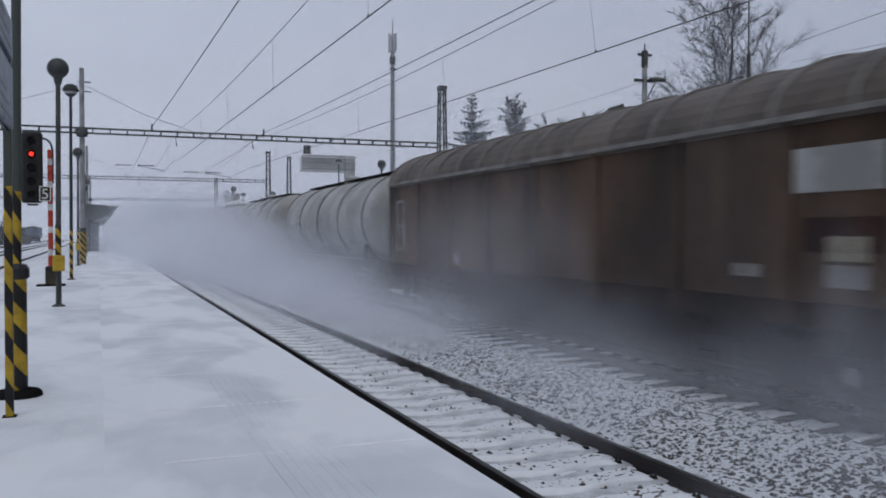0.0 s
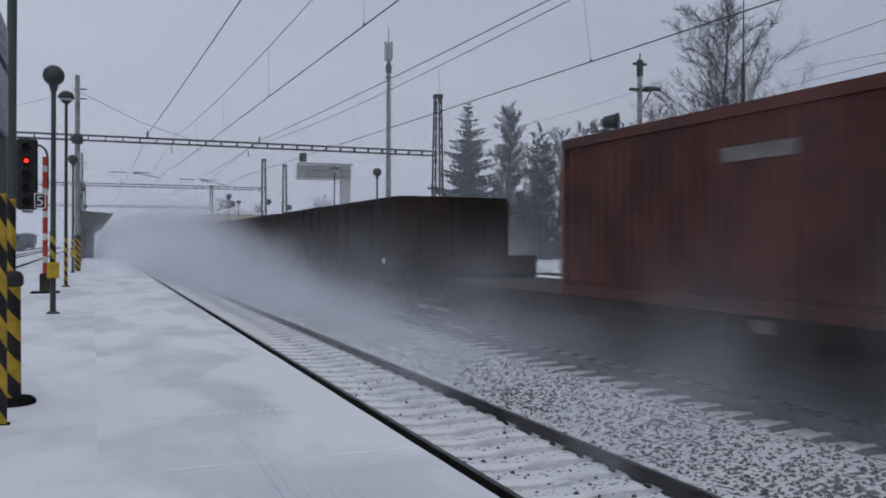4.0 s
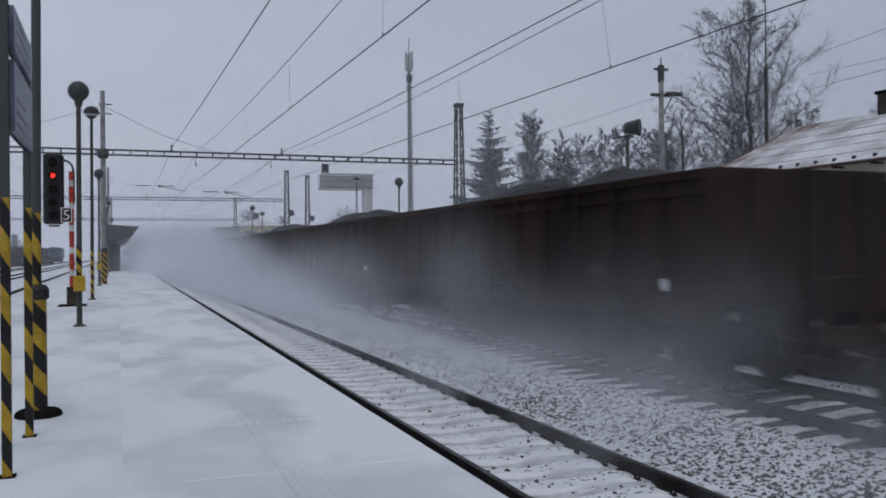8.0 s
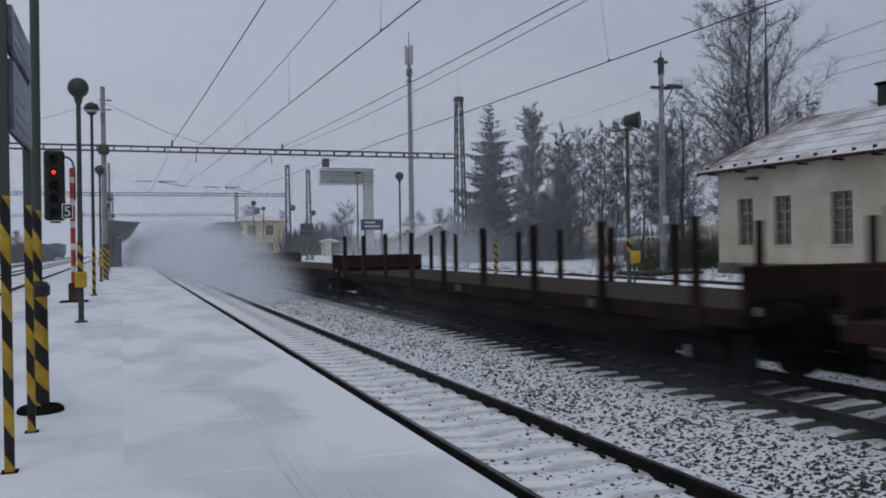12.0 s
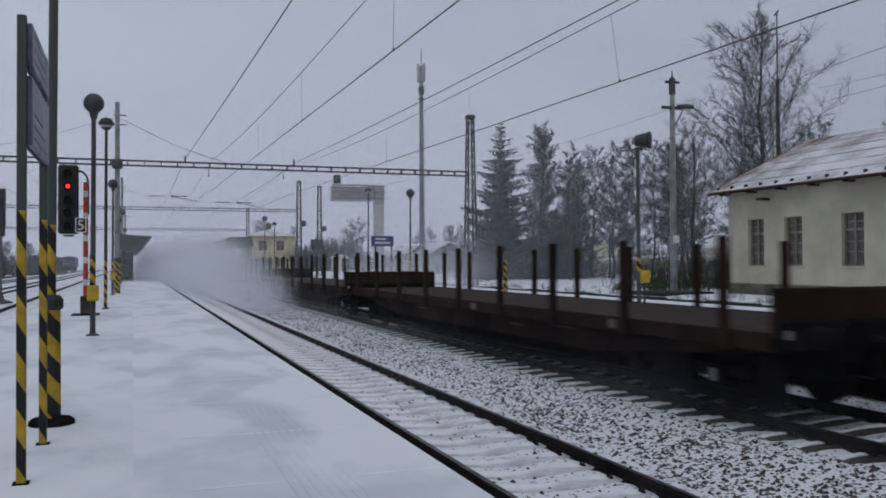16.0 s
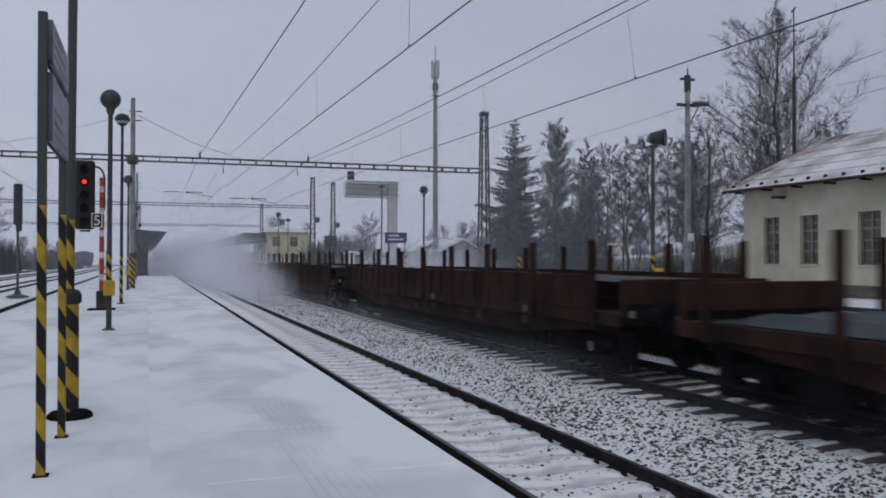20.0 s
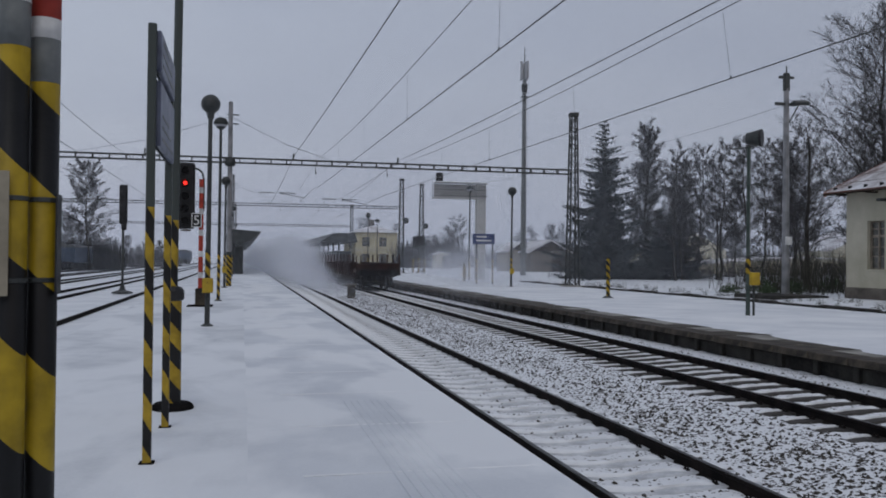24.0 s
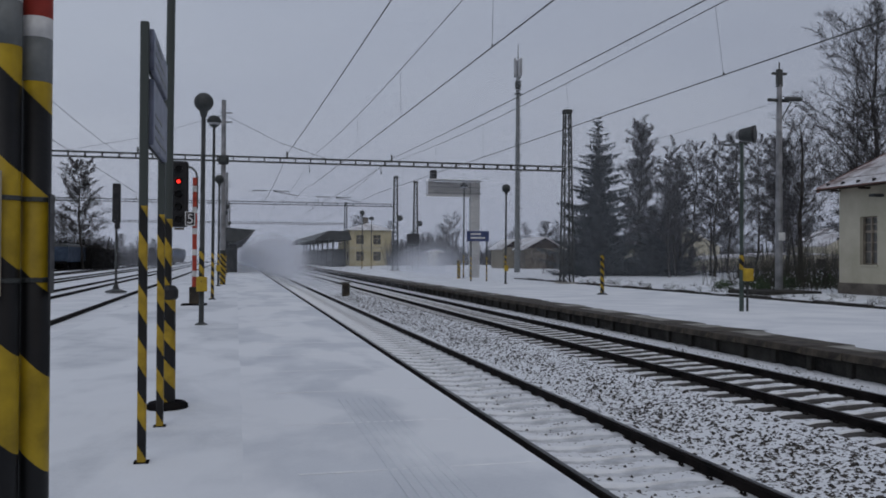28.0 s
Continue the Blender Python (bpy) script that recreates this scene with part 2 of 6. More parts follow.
SNOW_PACKED = drifted(mat("packed_snow", (0.53, 0.56, 0.6), (0.68, 0.705, 0.735), 1.6, 30, 0.8, bump=0.6, spec=0.2, lo=0.3, hi=0.68, warp=0.6), (0.765, 0.79, 0.82), 0.4, 0.46, 0.08, 0.4)
drifted(SNOW_SWEPT, (0.785, 0.807, 0.833), 0.42, 0.485, 0.045, 0.25)
BALLAST = snowed("snowy_ballast", (0.035, 0.032, 0.03), (0.11, 0.1, 0.09), 0.055, 0.15)
BALLAST_SNOW = snowed("snow_covered_ballast", (0.06, 0.055, 0.05), (0.13, 0.12, 0.11), 0.055, 0.03)
STONE = mat("ballast_stone", (0.025, 0.023, 0.021), (0.09, 0.08, 0.07), 9, 60, 0.85)
STEEL = mat("galvanised_steel", (0.16, 0.165, 0.17), (0.3, 0.3, 0.31), 2, 30, 0.55, 0.4)
STEEL_DARK = mat("dark_painted_steel", (0.028, 0.032, 0.032), (0.07, 0.075, 0.075), 2, 30, 0.5, 0.1)
STEEL_GREEN = mat("green_grey_steel", (0.035, 0.05, 0.045), (0.075, 0.095, 0.085), 2, 30, 0.5, 0.1)
BLACK = mat("black_paint", (0.008, 0.008, 0.009), (0.025, 0.025, 0.027), 3, 30, 0.5)
YELLOW = mat("yellow_paint", (0.3, 0.2, 0.02), (0.48, 0.33, 0.03), 4, 30, 0.5)
WHITE = mat("white_paint", (0.5, 0.5, 0.5), (0.75, 0.75, 0.74), 4, 30, 0.5)
RED = mat("red_paint", (0.28, 0.03, 0.02), (0.42, 0.05, 0.03), 4, 30, 0.5)
GREY = mat("grey_paint", (0.11, 0.12, 0.12), (0.18, 0.19, 0.19), 4, 30, 0.5)
BLUE = mat("blue_enamel", (0.03, 0.045, 0.12), (0.055, 0.08, 0.19), 3, 30, 0.35)
PANEL = mat("blue_grey_panel", (0.06, 0.07, 0.11), (0.17, 0.19, 0.26), 2.5, 8, 0.4)
RUST = mat("rusty_brown_steel", (0.0095, 0.0075, 0.0068), (0.034, 0.0205, 0.0155), 1.1, 14, 0.85, 0.0, spec=0.05, stretch=(1, 1, 0.35), lo=0.3, hi=0.7)
RUST_RED = mat("oxide_red_steel", (0.017, 0.0105, 0.0095), (0.044, 0.022, 0.017), 1.3, 14, 0.85, 0.0, spec=0.05, stretch=(1, 1, 0.35))
BROWN_BODY = mat("dirty_brown_wagon_paint", (0.03, 0.022, 0.016), (0.095, 0.06, 0.041), 1.0, 14, 0.8, spec=0.1, stretch=(1, 1, 0.4))
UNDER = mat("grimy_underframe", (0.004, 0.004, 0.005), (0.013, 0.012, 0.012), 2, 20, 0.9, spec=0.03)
ROOFMETAL = mat("grey_brown_roof_sheet", (0.045, 0.036, 0.029), (0.12, 0.098, 0.08), 1.1, 14, 0.6, stretch=(1, 1, 0.4))
ROOF_RIB = mat("pale_roof_rib", (0.1, 0.093, 0.085), (0.2, 0.19, 0.18), 2, 20, 0.6)
WOOD = mat("dark_wood", (0.02, 0.015, 0.012), (0.055, 0.04, 0.031), 2, 30, 0.85, spec=0.08, stretch=(1, 6, 1))
SHEETING = mat("dark_blue_green_sheeting", (0.008, 0.014, 0.017), (0.026, 0.038, 0.044), 1.2, 12, 0.6)
COAL = mat("coal", (0.008, 0.008, 0.009), (0.03, 0.03, 0.03), 6, 30, 0.7, bump=0.8)
TANK_GREY = mat("pale_grey_tank", (0.2, 0.2, 0.19), (0.36, 0.36, 0.35), 0.9, 10, 0.5)
TANK_BLUE = mat("blue_tank", (0.03, 0.09, 0.28), (0.06, 0.16, 0.42), 0.9, 10, 0.5)
TANK_GREEN = mat("green_tank", (0.1, 0.25, 0.2), (0.2, 0.4, 0.33), 0.9, 10, 0.5)
CONT_RED = mat("red_container", (0.05, 0.018, 0.015), (0.11, 0.036, 0.028), 1.2, 14, 0.6)
PLASTER = mat("cream_plaster", (0.4, 0.375, 0.285), (0.53, 0.5, 0.4), 0.7, 20, 0.85)
PLASTER_YELLOW = mat("pale_yellow_plaster", (0.42, 0.375, 0.24), (0.55, 0.495, 0.33), 0.7, 20, 0.85)
PLINTH = mat("rough_plinth", (0.075, 0.066, 0.056), (0.16, 0.142, 0.12), 1.5, 14, 0.9)
ROOF_RUST = mat("red_tin_roof", (0.1, 0.045, 0.035), (0.2, 0.1, 0.08), 1.2, 14, 0.7)
ROOF_BARE = mat("bare_tin_through_snow", (0.13, 0.085, 0.07), (0.62, 0.6, 0.61), 0.9, 7, 0.8, lo=0.36, hi=0.66)
ROOF_SNOW = mat("thin_roof_snow", (0.3, 0.275, 0.27), (0.7, 0.71, 0.74), 0.5, 6, 0.8, lo=0.28, hi=0.58)
WINDOW_FRAME = mat("brown_window_frame", (0.15, 0.125, 0.095), (0.25, 0.215, 0.17), 4, 30, 0.7)
# grey-brown base colour stands in for the sky reflected in the panes
GLASS = mat("dark_window_glass", (0.06, 0.06, 0.055), (0.12, 0.118, 0.105), 2, 10, 0.12, 0, 0, 0.6)
FRAME = mat("weathered_window_frame", (0.17, 0.15, 0.11), (0.28, 0.25, 0.19), 4, 30, 0.7)
BARK = mat("dark_bark", (0.022, 0.02, 0.019), (0.06, 0.055, 0.05), 3, 30, 0.9, stretch=(1, 1, 0.3))
TWIG = mat("frosted_twigs", (0.03, 0.029, 0.031), (0.09, 0.088, 0.094), 0.6, 8, 0.9, bump=0)
NEEDLE = mat("dark_spruce_needles", (0.026, 0.036, 0.038), (0.085, 0.1, 0.108), 1.2, 10, 0.9, bump=0)
SHRUB = mat("dry_shrub", (0.022, 0.022, 0.017), (0.075, 0.072, 0.058), 3, 20, 0.9, bump=0)
LAMP_GLASS = mat("milky_lamp_glass", (0.3, 0.31, 0.33), (0.42, 0.43, 0.45), 3, 20, 0.3)
YB_POST = striped("yellow_black_post", (0.42, 0.28, 0.025), (0.012, 0.012, 0.013), 0.205, 1.7, 1.98, (0.05, 0.06, 0.056))
YB_SLEEVE = striped("yellow_black_sleeve", (0.42, 0.28, 0.025), (0.012, 0.012, 0.013), 0.2, 1.2)
YB_LOW = striped("striped_lamp_foot", (0.42, 0.28, 0.025), (0.012, 0.012, 0.013), 0.16, 1.2, 1.7, (0.035, 0.04, 0.04))
YB_BIG = striped("broad_yellow_black", (0.4, 0.275, 0.014), (0.006, 0.006, 0.007), 0.325, 1.0, phase=0.325, share=0.53)
RW_POST = striped("red_white_post", (0.4, 0.05, 0.03), (0.6, 0.6, 0.6), 0.34, 0.0, share=0.72)
DUST = airy("blown_snow", 0.23, 0.5, soft=1.4)
BILLOW_THICK = airy("thick_billowing_snow", 0.2, 0.6, soft=1.8)
DUST_THIN = airy("thin_blown_snow", 0.03, 0.5, soft=1.4)
DUST_TALL = airy("high_blown_snow", 0.066, 0.35, soft=1.5)
DUST_FAINT = airy("faint_blown_snow", 0.007, 0.35, soft=1.5)
HAZE = airy("hanging_snow", 0.15, 0.16, soft=0.8)
BILLOW = airy("billowing_snow", 0.13, 0.7, soft=2.2)
DRIFT_TALL = airy("towering_powder", 0.2, 0.16, soft=1.3)
FAR_SIDE = airy("powder_beyond_the_train", 0.2, 0.2, soft=1.4)
DRIFT = airy("drifting_powder", 0.29, 0.3, soft=2.0)
DRIFT_SLOW = airy("lingering_powder", 0.3, 0.25, soft=1.3)
# the two veils imitate distance haze with pale see-through sheets
NEAR_VEIL = airy("near_haze_sheet", 0.085, 0.03, (0.82, 0.87, 0.97), soft=0.5)
VEIL = airy("drifting_snow", 0.11, 0.02, soft=0.5)
GLOW = bpy.data.materials.new("red_signal_light")
GLOW.use_nodes = True
GLOW.node_tree.nodes["Principled BSDF"].inputs["Base Color"].default_value = (0.6, 0.01, 0.01, 1)
GLOW.node_tree.nodes["Principled BSDF"].inputs["Emission Color"].default_value = (1.0, 0.03, 0.02, 1)
GLOW.node_tree.nodes["Principled BSDF"].inputs["Emission Strength"].default_value = 1.9

# ---- geometry helpers ----


class Geo:
    """Vertices and faces of one mesh, gathered shape by shape."""

    def __init__(self):
        self.v, self.f, self.m, self.uv = [], [], [], {}

    def add(self, verts, faces, k=0):
        o = len(self.v)
        self.v += [tuple(p) for p in verts]
        self.f += [tuple(i + o for i in f) for f in faces]
        self.m += [k] * len(faces)
        return self

    def box(self, x0, x1, y0, y1, z0, z1, k=0, c=0.0):
        if c <= 0:
            return self.add([(x, y, z) for z in (z0, z1) for y in (y0, y1) for x in (x0, x1)],
                            [(0, 2, 3, 1), (4, 5, 7, 6), (0, 1, 5, 4), (2, 6, 7, 3), (0, 4, 6, 2), (1, 3, 7, 5)], k)
        vs, idx = [], {}
        mid = ((x0 + x1) / 2, (y0 + y1) / 2, (z0 + z1) / 2)
        half = (abs(x1 - x0) / 2, abs(y1 - y0) / 2, abs(z1 - z0) / 2)
        c = min(c, min(half) * 0.8)
        for sx in (-1, 1):
            for sy in (-1, 1):
                for sz in (-1, 1):
                    for a in range(3):
                        s = (sx, sy, sz)
                        idx[s, a] = len(vs)
                        vs.append(tuple(mid[i] + s[i] * (half[i] - (0 if i == a else c)) for i in range(3)))
        fs = []
        for a in range(3):
            b, d = (a + 1) % 3, (a + 2) % 3
            for s in (-1, 1):
                ring = []
                for p, q in ((-1, -1), (1, -1), (1, 1), (-1, 1)):
                    t = [0, 0, 0]
                    t[a], t[b], t[d] = s, p, q
                    ring.append(idx[tuple(t), a])
                fs.append(tuple(ring if s > 0 else ring[::-1]))
            for p in (-1, 1):
                for q in (-1, 1):
                    t0, t1 = [0, 0, 0], [0, 0, 0]
                    t0[a], t1[a] = -1, 1
                    t0[b] = t1[b] = p
                    t0[d] = t1[d] = q
                    r = (idx[tuple(t0), b], idx[tuple(t1), b], idx[tuple(t1), d], idx[tuple(t0), d])
                    fs.append(r if p * q > 0 else r[::-1])
        for sx in (-1, 1):
            for sy in (-1, 1):
                for sz in (-1, 1):
                    r = tuple(idx[(sx, sy, sz), a] for a in range(3))
                    fs.append(r if sx * sy * sz > 0 else r[::-1])
        return self.add(vs, fs, k)

    def tube(self, p0, p1, r0, r1=None, n=8, k=0, caps=True):
        r1 = r0 if r1 is None else r1
        p0, p1 = Vector(p0), Vector(p1)
        d = (p1 - p0).normalized()
        u = d.cross(Vector((0, 0, 1)) if abs(d.z) < 0.9 else Vector((1, 0, 0))).normalized()
        w = d.cross(u)
        vs = []
        for p, r in ((p0, r0), (p1, r1)):
            for i in range(n):
                a = 2 * math.pi * i / n
                vs.append(p + u * (r * math.cos(a)) + w * (r * math.sin(a)))
        fs = [(i, (i + 1) % n, n + (i + 1) % n, n + i) for i in range(n)]
        if caps:
            fs += [tuple(range(n))[::-1], tuple(range(n, 2 * n))]
        return self.add(vs, fs, k)

    def pipe(self, pts, r, n=6, k=0):
        for a, b in zip(pts[:-1], pts[1:]):
            self.tube(a, b, r, r, n, k)
        return self

    def lathe(self, prof, centre=(0, 0, 0), n=16, k=0):
        """prof: (radius, height) rows, turned about the upright through centre."""
        vs, fs = [], []
        for r, z in prof:
            for i in range(n):
                a = 2 * math.pi * i / n
                vs.append((centre[0] + r * math.cos(a), centre[1] + r * math.sin(a), centre[2] + z))
        for j in range(len(prof) - 1):
            for i in range(n):
                fs.append((j * n + i, j * n + (i + 1) % n, (j + 1) * n + (i + 1) % n, (j + 1) * n + i))
        return self.add(vs, fs, k)

    def extrude_y(self, prof, y0, y1, k=0, caps=True):
        """prof: (x, z) ring, counter-clockwise seen from -y."""
        n = len(prof)
        vs = [(x, y, z) for y in (y0, y1) for x, z in prof]
        fs = [(i, (i + 1) % n, n + (i + 1) % n, n + i) for i in range(n)]
        if caps:
            fs += [tuple(range(n))[::-1], tuple(range(n, 2 * n))]
        return self.add(vs, fs, k)

    def sheet(self, corners):
        """A four-cornered sheet with its own u, v from -1 to 1."""
        o = len(self.f)
        self.add(corners, [(0, 1, 2, 3)])
        self.uv[o] = ((-1, -1), (1, -1), (1, 1), (-1, 1))
        return self

    def mesh(self, name, mats, smooth=False):
        me = bpy.data.meshes.new(name)
        me.from_pydata(self.v, [], self.f)
        for m in mats if isinstance(mats, (list, tuple)) else [mats]:
            me.materials.append(m)
        if any(self.m):
            me.polygons.foreach_set("material_index", self.m)
        if smooth:
            me.polygons.foreach_set("use_smooth", [True] * len(me.polygons))
        if self.uv:
            lay = me.uv_layers.new(name="UVMap")
            for f, c in self.uv.items():
                for li, q in zip(me.polygons[f].loop_indices, c):
                    lay.data[li].uv = q
        me.update()
        return me


def thing(name, label, category, at=(0, 0, 0), rz=0, group="", kind=""):
    ob = new(name)
    ob.empty_display_size = 0.2
    ob.matrix_basis = pose(*at, 0, 0, rz)
    return tagged(ob, label, category, group, kind)


def part(name, geo, mats, parent, label="", at=None, smooth=False):
    ob = new(name, geo if isinstance(geo, bpy.types.Mesh) else geo.mesh(name, mats, smooth))
    ob.parent = parent
    if at is not None:
        ob.matrix_basis = at if isinstance(at, Matrix) else pose(*at)
    return tagged(ob, label) if label else ob


def single(name, geo, mats, label, category, at=(0, 0, 0), group="", kind="", smooth=False):
    ob = new(name, geo.mesh(name, mats, smooth))
    ob.matrix_basis = pose(*at)
    return tagged(ob, label, category, group, kind)


rnd = random.Random(7)
Z1, Z2 = -0.5, -0.31  # rail tops; the far track lies higher
T1, T2 = 4.0, 8.1      # centre lines of the two main tracks
LEFT_TRACKS = (-5.0, -9.85, -14.6, -19.4, -24.2, -29.0, -34.0)

# ---- ground ----
g = Geo()
prof = [(-1600, -0.5), (-60, -0.6), (-30, -0.64), (-3.9, -0.655), (-3.3, -0.95), (2.0, -0.95), (10.75, -0.95), (10.8, -0.12), (19.9, -0.08), (22.5, 0.1), (30, 0.2), (60, 0.5), (1600, 3)]
ys = [-400, -60, -20, 0, 20, 40, 60, 80, 110, 150, 220, 400, 900, 2500]
for y in ys:
    for x, z in prof:
        g.v.append((x, y, z + (0.05 * noise.noise((x * 0.2, y * 0.2, 0)) if 12 < x < 100 else 0)))
n = len(prof)
for j in range(len(ys) - 1):
    for i in range(n - 1):
        g.f.append((j * n + i, j * n + i + 1, (j + 1) * n + i + 1, (j + 1) * n + i))
        g.m.append(0)
single("ground", g, SNOW, "snow-covered open ground beside the railway", "ground", kind="structure")

# ballast bed of the two main tracks, uneven, in one sheet
g = Geo()
xs = np.arange(2.3, 10.75, 0.11)
yy = np.concatenate([np.arange(-6, 30, 0.13), np.arange(30, 70, 0.4), np.arange(70, 330, 4)])


def bed_z(x, y):
    if x < T1 + 1.35:
        z = Z1 - 0.14 - 0.04 * math.exp(-((x - T1) / 0.4) ** 2)
    elif x > T2 - 1.3:
        z = Z2 - 0.15 - 0.04 * math.exp(-((x - T2) / 0.4) ** 2)
    else:
        u = (x - T1 - 1.35) / (T2 - T1 - 2.65)
        z = Z1 - 0.14 + (Z2 - Z1 - 0.01) * u * u * (3 - 2 * u)
    return z + 0.016 * noise.noise((x * 4, y * 4, 1)) + 0.016 * noise.noise((x * 13, y * 13, 2))


for y in yy:
    g.v += [(x, y, bed_z(x, y)) for x in xs]
n = len(xs)
for j in range(len(yy) - 1):
    for i in range(n - 1):
        g.f.append((j * n + i, j * n + i + 1, (j + 1) * n + i + 1, (j + 1) * n + i))
        g.m.append(1 if xs[i] < 5.2 or xs[i] > 6.9 else 0)
single("ballast", g, [BALLAST, BALLAST_SNOW], "grey ballast between the tracks half covered by snow", "ballast", kind="structure", smooth=True)

# rails
RAIL_PROF = [(-0.07, -0.165), (0.07, -0.165), (0.07, -0.15), (0.012, -0.13), (0.012, -0.045), (0.036, -0.03), (0.036, -0.006),
             (0.028, 0.0), (-0.028, 0.0), (-0.036, -0.006), (-0.036, -0.03), (-0.012, -0.045), (-0.012, -0.13), (-0.07, -0.15)]


def track(cx, label, z, y0=-12.0, y1=330.0):
    t = thing("railway_track", label, "track", (cx, 0, z), kind="structure")
    for s in (-0.7525, 0.7525):
        g = Geo().extrude_y(RAIL_PROF, y0, y1)
        g.m = [1 if i == 7 else 0 for i in range(len(g.f))]
        part("rail", g, [RAIL, RAIL_HEAD], t, "dark rail with a worn head", (s, 0, 0))
    return t


track_near = track(T1, "rails on snow-filled concrete sleepers beside the platform", Z1)
track_far = track(T2, "rails on snow-capped concrete sleepers used by the train", Z2)
for cx in LEFT_TRACKS:
    track(cx, "siding rails sunk in snow", Z1)

# sleepers: the nearest singly, the far ones joined


def sleeper_top(x):
    """The sleeper's waisted top: low in the middle, falling off at its ends."""
    return -0.175 - 0.045 * math.exp(-(x / 0.4) ** 2) - 0.1 * max(0.0, abs(x) - 1.0)


def ribbon(g, xs, ring):
    """Joins the rings of points that ring(x) gives at each x into one closed bar."""
    o, rows = len(g.v), [ring(x) for x in xs]
    n = len(rows[0])
    for r in rows:
        g.v += r
    for j in range(len(rows) - 1):
        for i in range(n):
            g.f.append((o + j * n + i, o + j * n + (i + 1) % n, o + (j + 1) * n + (i + 1) % n, o + (j + 1) * n + i))
    g.f += [tuple(o + i for i in range(n))[::-1], tuple(o + (len(rows) - 1) * n + i for i in range(n))]
    g.m = [0] * len(g.f)


SL, SL_SNOW = Geo(), Geo()
ribbon(SL, [-1.25, -1.1, -0.8, -0.5, -0.25, 0, 0.25, 0.5, 0.8, 1.1, 1.25],
       lambda x: [(x, -0.15, -0.36), (x, -0.13, sleeper_top(x) - 0.02), (x, -0.11, sleeper_top(x)), (x, 0.11, sleeper_top(x)), (x, 0.13, sleeper_top(x) - 0.02), (x, 0.15, -0.36)])
for xa, xb in ((-1.23, -0.87), (-0.64, 0.64), (0.87, 1.23)):
    def cap_ring(x):
        k = 0.3 if x in (xa, xb) else 1.0
        y = -0.01 + 0.06 * math.sin(x * 5.2 + 0.6)
        z = sleeper_top(x)
        return [(x, y, z - 0.01), (x, y + 0.02, z + 0.016 * k), (x, 0.06, z + 0.026 * k), (x, 0.13, z + 0.014 * k), (x, 0.2, z - 0.03), (x, 0.2, z - 0.05)]
    ribbon(SL_SNOW, [xa, xa + 0.05] + [xa + (xb - xa) * q / 8 for q in range(1, 8) if xb - xa > 1] + [xb - 0.05, xb], cap_ring)
sl_mesh, dusted_mesh, cap_mesh = SL.mesh("sleeper", SLEEPER), SL.mesh("sleeper", SLEEPER_DUSTED), SL_SNOW.mesh("snow_cap", SNOW_FRESH, True)
CLIP = Geo()
for s in (-0.7525, 0.7525):
    for d in (-0.1, 0.1):
        CLIP.box(s + d - 0.025, s + d + 0.025, -0.04, 0.04, -0.178, -0.162, 0, 0.006)
        CLIP.tube((s + d, -0.03, -0.17), (s + d, -0.03, -0.135), 0.012, n=6)
        CLIP.tube((s + d, 0.03, -0.17), (s + d, 0.03, -0.135), 0.012, n=6)
clip_mesh = CLIP.mesh("rail_clips", RAIL)
SLEEPER_STEP = 0.57
for t, y_first, count in ((track_near, 2.0, 110), (track_far, 4.0, 110)):
    far, far_cap = Geo(), Geo()
    for i in range(260):
        y = y_first + i * SLEEPER_STEP
        j = rnd.uniform(-0.02, 0.02)
        if i < count:
            s = part("sleeper", dusted_mesh if t is track_near else sl_mesh, None, t, at=pose(0, y + j, 0.05 if t is track_near else 0.055, 0, 0, rnd.uniform(-0.4, 0.4)))
            part("snow_cap", cap_mesh, None, s)
            if i < 14:
                part("rail_clips", clip_mesh, None, s)
        else:
            far.box(-1.25, 1.25, y - 0.13, y + 0.13, -0.36, -0.13)
            far_cap.box(-1.22, 1.22, y - 0.11, y + 0.11, -0.13, -0.115)
    tagged(part("far_sleepers", far, SLEEPER, t), kind="stuff")
    tagged(part("far_snow_caps", far_cap, SNOW_FRESH, t), kind="stuff")

# loose stones that stick out of the snow
STONES = Geo()
for i in range(9000):
    y = 4.5 + 45 * rnd.random() ** 1.7
    if rnd.random() < 0.8:
        x = rnd.gauss(6.0, 0.55)
        if not 5.0 < x < 6.95:
            continue
    else:
        x = rnd.choice((rnd.uniform(3.35, 4.6), rnd.uniform(9.2, 9.9), rnd.uniform(7.5, 8.7)))
    r = rnd.uniform(0.014, 0.036)
    z = bed_z(x, y)
    a = rnd.random() * 6.28
    vs = [(x + r * rnd.uniform(.7, 1.4) * math.cos(a + k * 1.571), y + r * rnd.uniform(.7, 1.4) * math.sin(a + k * 1.571), z + r * rnd.uniform(-.5, .2)) for k in range(4)]
    vs += [(x + r * rnd.uniform(-.3, .3), y + r * rnd.uniform(-.3, .3), z + r * rnd.uniform(.5, 1.0))]
    STONES.add(vs, [(0, 1, 4), (1, 2, 4), (2, 3, 4), (3, 0, 4)])
single("ballast_stones", STONES, STONE, "dark crushed stones poking through the snow", "stones", kind="stuff")

# ---- island platform under the camera ----
PX0, PX1, PY0, PY1 = -3.4, 2.36, -14.0, 175.0
plat = thing("platform", "snow-dusted island platform of concrete slabs", "platform", kind="structure")
g = Geo().box(PX0 + 0.1, PX1 - 0.25, PY0, PY1, -1.0, -0.012)
part("platform_body", g, CONCRETE, plat)
